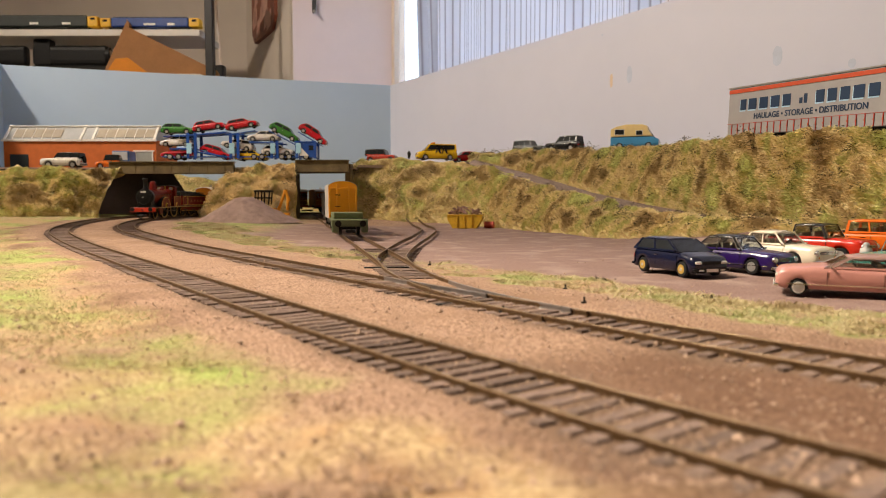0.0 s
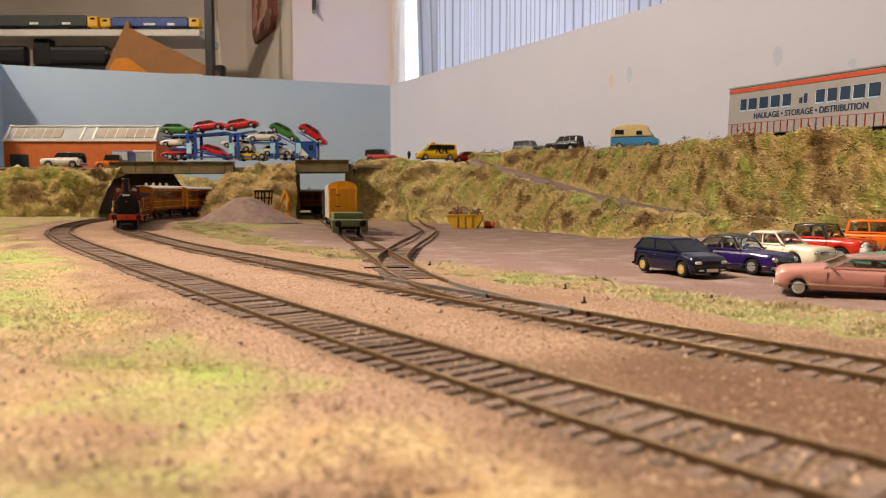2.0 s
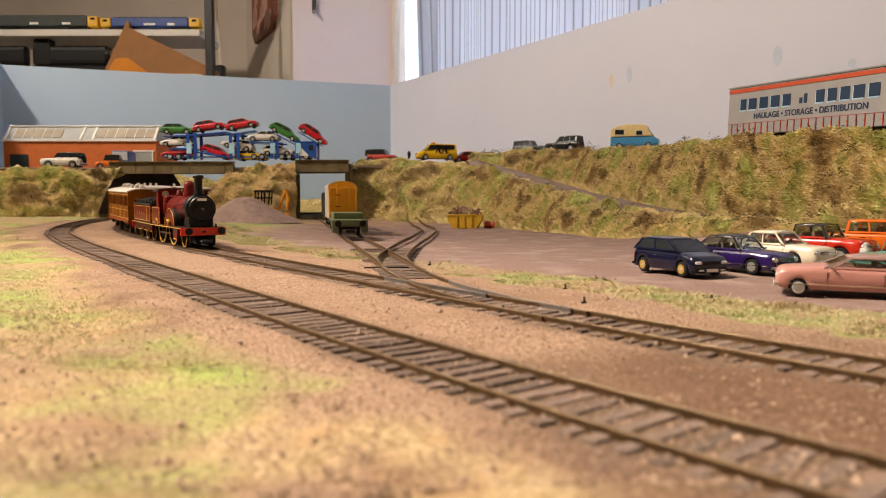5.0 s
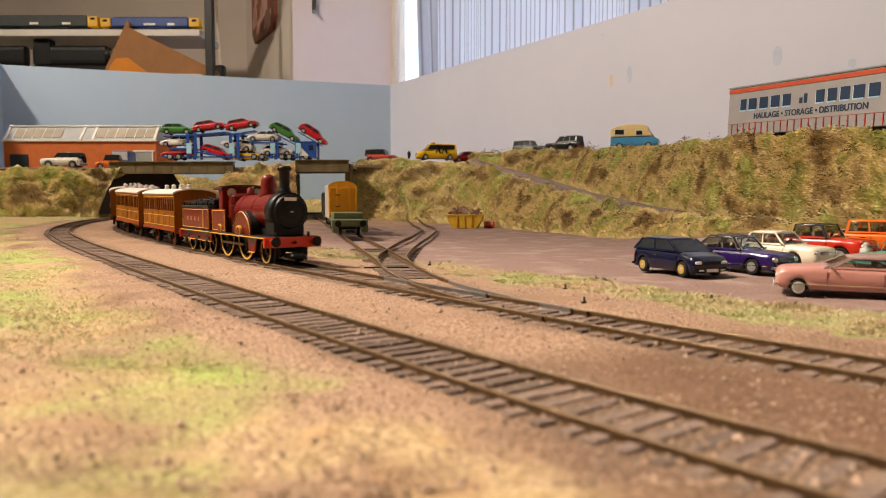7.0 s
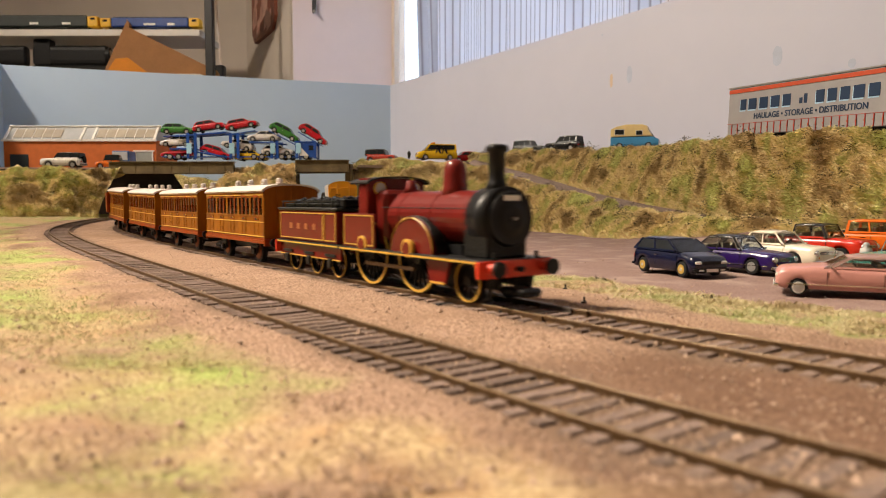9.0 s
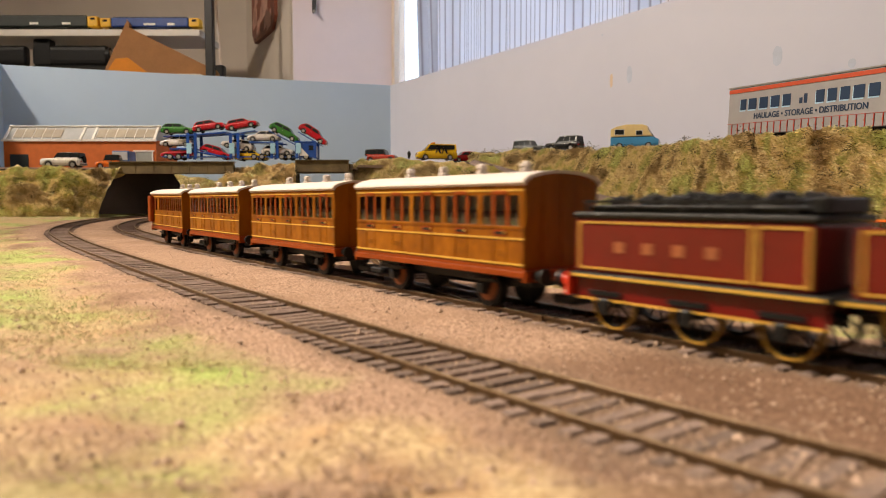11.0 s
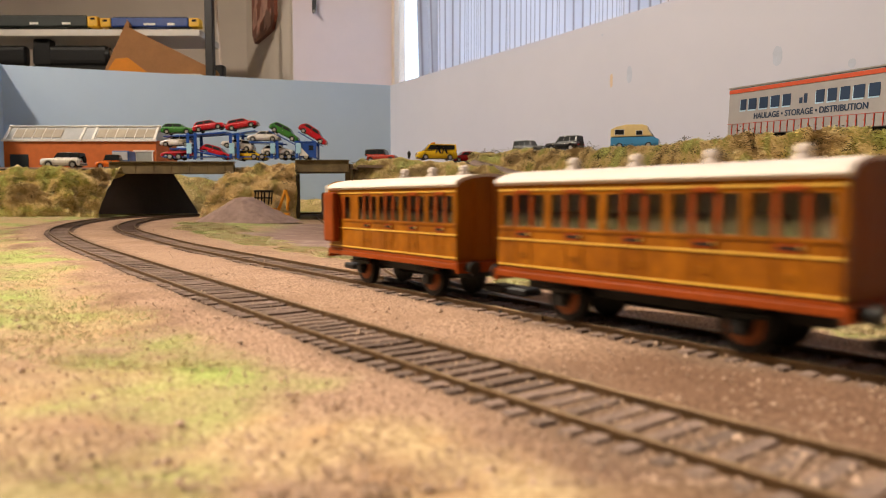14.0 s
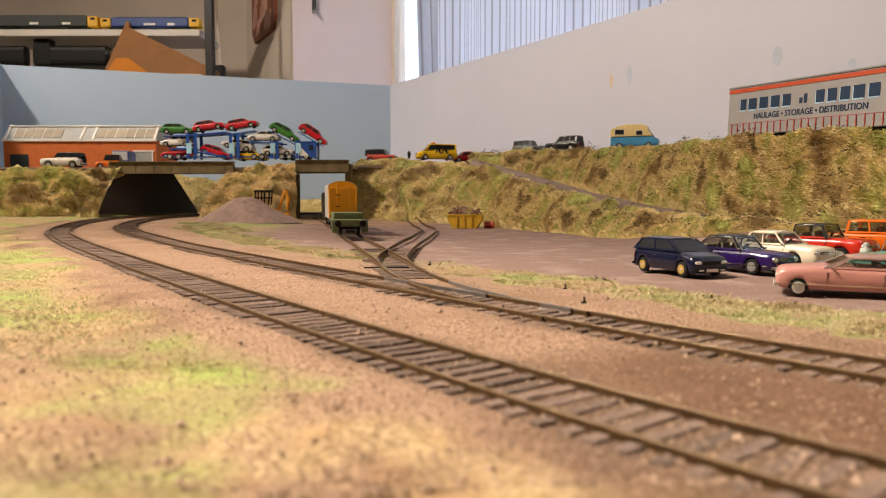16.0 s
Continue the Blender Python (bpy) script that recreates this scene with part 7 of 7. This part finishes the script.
def coach_root(brake):
    """A four-wheeled panelled teak coach; with a guard's end where brake is set."""
    label = "varnished teak four-wheeled brake coach with a white roof" if brake else "varnished teak four-wheeled coach with a white roof"
    root = thing("railway_coach", Matrix.Identity(4), label, "railway coach", "train")
    L, W = (0.0455 if brake else 0.0493), 0.0152
    z0, z1 = 0.0135, 0.0385
    tk, fr = M["teak"], M["teak_dark"]
    bk = M["satin_black"]
    part("floor_frame", B(-L, L, -W, W, z0 - 0.0004, z0 + 0.0006), fr, root)
    # side walls in bands, with real window openings between them
    n = 5 if not brake else 4
    start = -L + 0.001 if not brake else -L + 0.024
    bay = (L - 0.001 - start) / n
    wz0, wz1 = 0.0262, 0.0352
    for s in (-1, 1):
        ya, yb = (s * (W - 0.0008), s * W)
        lo, hi = min(ya, yb), max(ya, yb)
        part("lower_panel", B(-L, L, lo, hi, z0 + 0.0007, wz0, bev=0.0001), tk, root)
        part("upper_panel", B(-L, L, lo, hi, wz1, z1), tk, root)
        part("solebar", B(-L - 0.0004, L + 0.0004, min(s * (W - 0.002), s * (W + 0.0006)), max(s * (W - 0.002), s * (W + 0.0006)), 0.0112, z0 - 0.0005, bev=0.0002), M["teak_dark"], root, "red-brown solebar")
        for z, t in ((z0 + 0.0012, 0.0005), (0.0222, 0.0005), (wz0 - 0.0009, 0.0006), (wz1 + 0.0012, 0.0005), (z1 - 0.0008, 0.0006)):
            part("waist_beading", B(-L, L, min(s * W, s * (W + 0.0003)), max(s * W, s * (W + 0.0003)), z, z + t), M["lining"] if t < 0.0006 else tk, root)
        if brake:
            part("guard_panel", B(-L, -L + 0.0135, lo, hi, wz0, wz1), fr, root)
            part("guard_panel", B(-L + 0.0185, start, lo, hi, wz0, wz1), tk, root)
            part("window", B(-L + 0.0136, -L + 0.0184, lo + 0.0002 * (s > 0), hi - 0.0002, wz0, wz1), M["clear"], root)
            part("ducket", bevelled(B(-L - 0.0002, -L + 0.0090, min(s * W, s * (W + 0.0032)), max(s * W, s * (W + 0.0032)), 0.0165, 0.0372), 0.0012), fr, root, "projecting guard's lookout")
        for k in range(n):
            x = start + bay * k
            for j, (u0, u1) in enumerate(((0.06, 0.30), (0.37, 0.63), (0.70, 0.94))):
                part("window", B(x + bay * u0, x + bay * u1, min(s * (W - 0.0006), s * (W - 0.0002)), max(s * (W - 0.0006), s * (W - 0.0002)), wz0, wz1), M["clear"], root)
            for u0, u1 in ((0.0, 0.06), (0.30, 0.37), (0.63, 0.70), (0.94, 1.0)):
                part("mullion", B(x + bay * u0, x + bay * u1, lo, hi, wz0, wz1), fr if u0 in (0.30, 0.63) else tk, root)
            part("door_hood", B(x + bay * 0.33, x + bay * 0.67, min(s * W, s * (W + 0.0006)), max(s * W, s * (W + 0.0006)), wz1 + 0.0002, wz1 + 0.0014, bev=0.0002), fr, root)
            part("door_bolection", B(x + bay * 0.34, x + bay * 0.66, min(s * W, s * (W + 0.00025)), max(s * W, s * (W + 0.00025)), wz0 - 0.0032, wz0 - 0.0012), fr, root)
            for u in (0.34, 0.66):
                part("door_edge", B(x + bay * u - 0.00015, x + bay * u + 0.00015, min(s * W, s * (W + 0.0002)), max(s * W, s * (W + 0.0002)), z0 + 0.0018, wz0 - 0.0034), M["teak_end"], root)
            part("door_handle", B(x + bay * 0.62, x + bay * 0.645, min(s * W, s * (W + 0.0008)), max(s * W, s * (W + 0.0008)), 0.0238, 0.0246), M["gold_rim"], root)
            part("crest", B(x + bay * 0.42, x + bay * 0.58, min(s * W, s * (W + 0.00015)), max(s * W, s * (W + 0.00015)), 0.0172, 0.0188), M["teak_end"], root, "small dark crest")
            part("class_mark", B(x + bay * 0.38, x + bay * 0.62, min(s * W, s * (W + 0.00035)), max(s * W, s * (W + 0.00035)), wz0 - 0.0026, wz0 - 0.0018), bk, root, "small dark lettering block")
    arc = [(math.sin(t) * W * 1.01, z1 + 0.0038 * math.cos(t)) for t in [math.pi * (-0.5 + k / 16) for k in range(17)]]
    for e in (-1, 1):
        x = e * (L - 0.0008)
        end = arc + [(W * 0.995, z0 + 0.0007), (-W * 0.995, z0 + 0.0007)]
        bm = loft(bmesh.new(), [[(q, y * 0.985, z - 0.0004) for y, z in end] for q in sorted((x, e * L))])
        part("end_wall", bm, M["teak_end"] if not (brake and e < 0) else fr, root, "plain teak end")
        for y in (-0.0078, 0, 0.0078):
            part("end_beading", B(min(e * L, e * (L + 0.0003)), max(e * L, e * (L + 0.0003)), y - 0.0003, y + 0.0003, z0 + 0.001, z1 + 0.0022), tk, root)
        part("headstock", B(min(e * L, e * (L + 0.0012)), max(e * L, e * (L + 0.0012)), -W - 0.0004, W + 0.0004, 0.0100, z0 - 0.0001), fr, root)
        buffers(root, e * (L + 0.0012), 0.0118, e, M["black"], 0.0024, 0.0042)
        part("coupling", B(min(e * L, e * (L + 0.0095)), max(e * L, e * (L + 0.0095)), -0.004, 0.004, 0.0035, 0.0060, bev=0.0006), M["black"], root)
        part("step_rail", rod(bmesh.new(), (e * (L + 0.0008), 0.010, 0.016), (e * (L + 0.0008), 0.010, 0.034), 0.0003, 5), bk, root)
    out = [(y * 1.06, z + 0.0003) for y, z in arc]
    ins = [(y * 1.0, z - 0.0006) for y, z in arc]
    bm = loft(bmesh.new(), [[(x, y, z) for y, z in out] + [(x, y, z) for y, z in ins[::-1]] for x in (-L - 0.0006, L + 0.0006)])
    part("roof", bm, M["roof_white"], root, "matt white roof", smooth=False)
    for k in range(4 if not brake else 3):
        x = -L + (0.016 if not brake else 0.036) + k * (2 * L - (0.032 if not brake else 0.052)) / (3 if not brake else 2)
        part("roof_ventilator", lathe(bmesh.new(), [(0.0021, 0.0433), (0.0021, 0.0452), (0.0015, 0.0454), (0.0015, 0.0462), (0.0018, 0.0463), (0.0016, 0.0474), (0.0006, 0.0479)], 14, (x, 0, -0.0018)), M["roof_white"], root, "white roof ventilator", smooth=False)
    part("partition", B(-L + 0.002, L - 0.002, -0.0010, 0.0010, z0 + 0.001, z1 - 0.001), M["blind"], root, "buff inside partition")
    for k in range(n + 1):
        x = min(L - 0.0025, max(-L + 0.0025, start + bay * k))
        for s in (-1, 1):
            part("compartment_seat", B(x - 0.0024, x + 0.0024, min(s * 0.0012, s * (W - 0.0016)), max(s * 0.0012, s * (W - 0.0016)), z0 + 0.001, 0.0305, bev=0.0006), M["seat_red"], root, "dull red compartment seat")
    ax = 0.0265 if not brake else 0.0240
    for x in (-ax, ax):
        for s in (-1, 1):
            part("axle_guard", prism(bmesh.new(), [(x - 0.0050, 0.0111), (x + 0.0050, 0.0111), (x + 0.0018, 0.0042), (x - 0.0018, 0.0042)], s * 0.0112, s * 0.0119), bk, root)
            part("axlebox", B(x - 0.0018, x + 0.0018, min(s * 0.0119, s * 0.0134), max(s * 0.0119, s * 0.0134), 0.0045, 0.0078, bev=0.0004), bk, root)
            part("spring", B(x - 0.0075, x + 0.0075, min(s * 0.0120, s * 0.0130), max(s * 0.0120, s * 0.0130), 0.0084, 0.0094), bk, root)
    part("underframe", B(-L + 0.005, L - 0.005, -0.0072, 0.0072, 0.0075, 0.0130), M["black"], root)
    part("gas_tank", cyl(bmesh.new(), (0, 0.003, 0.0075), 0.0030, 0.030, "x", 16), bk, root)
    ws = []
    for x in (-ax, ax):
        ws.append((axle(root, x, 0.0064, M["wood_wheel"]), (x, 0, 0.0064), 0.0064))
    return root, ws


def train():
    locomotive()
    tender()
    for k in range(3):
        if k == 0:
            first, ws = coach_root(False)
            TRAIN.append((first, 0.180 + 0.0493, 0.057, ws))
        else:
            dup = copy_thing(first, Matrix.Identity(4))
            sets = [c for c in dup.children if c.name.startswith("wheelset")]
            TRAIN.append((dup, 0.180 + 0.0493 + 0.119 * k, 0.057, [(c, tuple(c.location), 0.0064) for c in sets]))
    last, ws = coach_root(True)
    TRAIN.append((last, 0.180 + 0.0493 + 0.0493 + 0.0205 + 0.119 * 2 + 0.0455, 0.057, ws))


train()


# ---------------------------------------------------------------- what moves
FRONT = [(0, -0.222), (2, -0.040), (4, 0.146), (7, 0.3905), (8, 0.476), (9, 0.569), (11.5, 0.820), (12.5, 0.928), (13.5, 1.037), (14.5, 1.1515), (15, 1.2075), (16, 1.322)]


def front_at(t):
    """Where the locomotive's buffer beam stands on the running line."""
    T = [a for a, _ in FRONT]
    S = [b for _, b in FRONT]
    m = []
    for i in range(len(T)):
        j, k = max(i - 1, 0), min(i + 1, len(T) - 1)
        m.append((S[k] - S[j]) / (T[k] - T[j]))
    i = max(j for j in range(len(T) - 1) if T[j] <= t)
    h = T[i + 1] - T[i]
    u = (t - T[i]) / h
    return (2 * u ** 3 - 3 * u * u + 1) * S[i] + (u ** 3 - 2 * u * u + u) * h * m[i] + (3 * u * u - 2 * u ** 3) * S[i + 1] + (u ** 3 - u * u) * h * m[i + 1]


def stand(s, base):
    """The pose of a vehicle whose middle is at s and whose axles are `base` apart."""
    a, _ = on_line(s + base / 2)
    c, _ = on_line(s - base / 2)
    za, zc = ground_z(a.x, a.y), ground_z(c.x, c.y)
    x = Vector((a.x - c.x, a.y - c.y, za - zc)).normalized()
    y = Vector((0, 0, 1)).cross(x).normalized()
    z = x.cross(y)
    m = Matrix((x, y, z)).transposed().to_4x4()
    m.translation = ((a.x + c.x) / 2, (a.y + c.y) / 2, (za + zc) / 2 + RAIL_TOP)
    return m


def motions():
    times = [i * 0.2 for i in range(81)]
    for root, lag, base, wheels in TRAIN:
        walk(root, [(t, stand(front_at(t) - lag, base)) for t in times])
        for w, at, r in wheels:
            turn = []
            gap = 0.1 if r > 0.009 else 0.0667
            k = int(round(16.0 / gap))
            for i in range(k + 1):
                t = min(16.0, i * gap)
                turn.append((t, Matrix.Translation(at) @ Matrix.Rotation((front_at(t) + 0.3) / r, 4, "Y")))
            walk(w, turn)


motions()
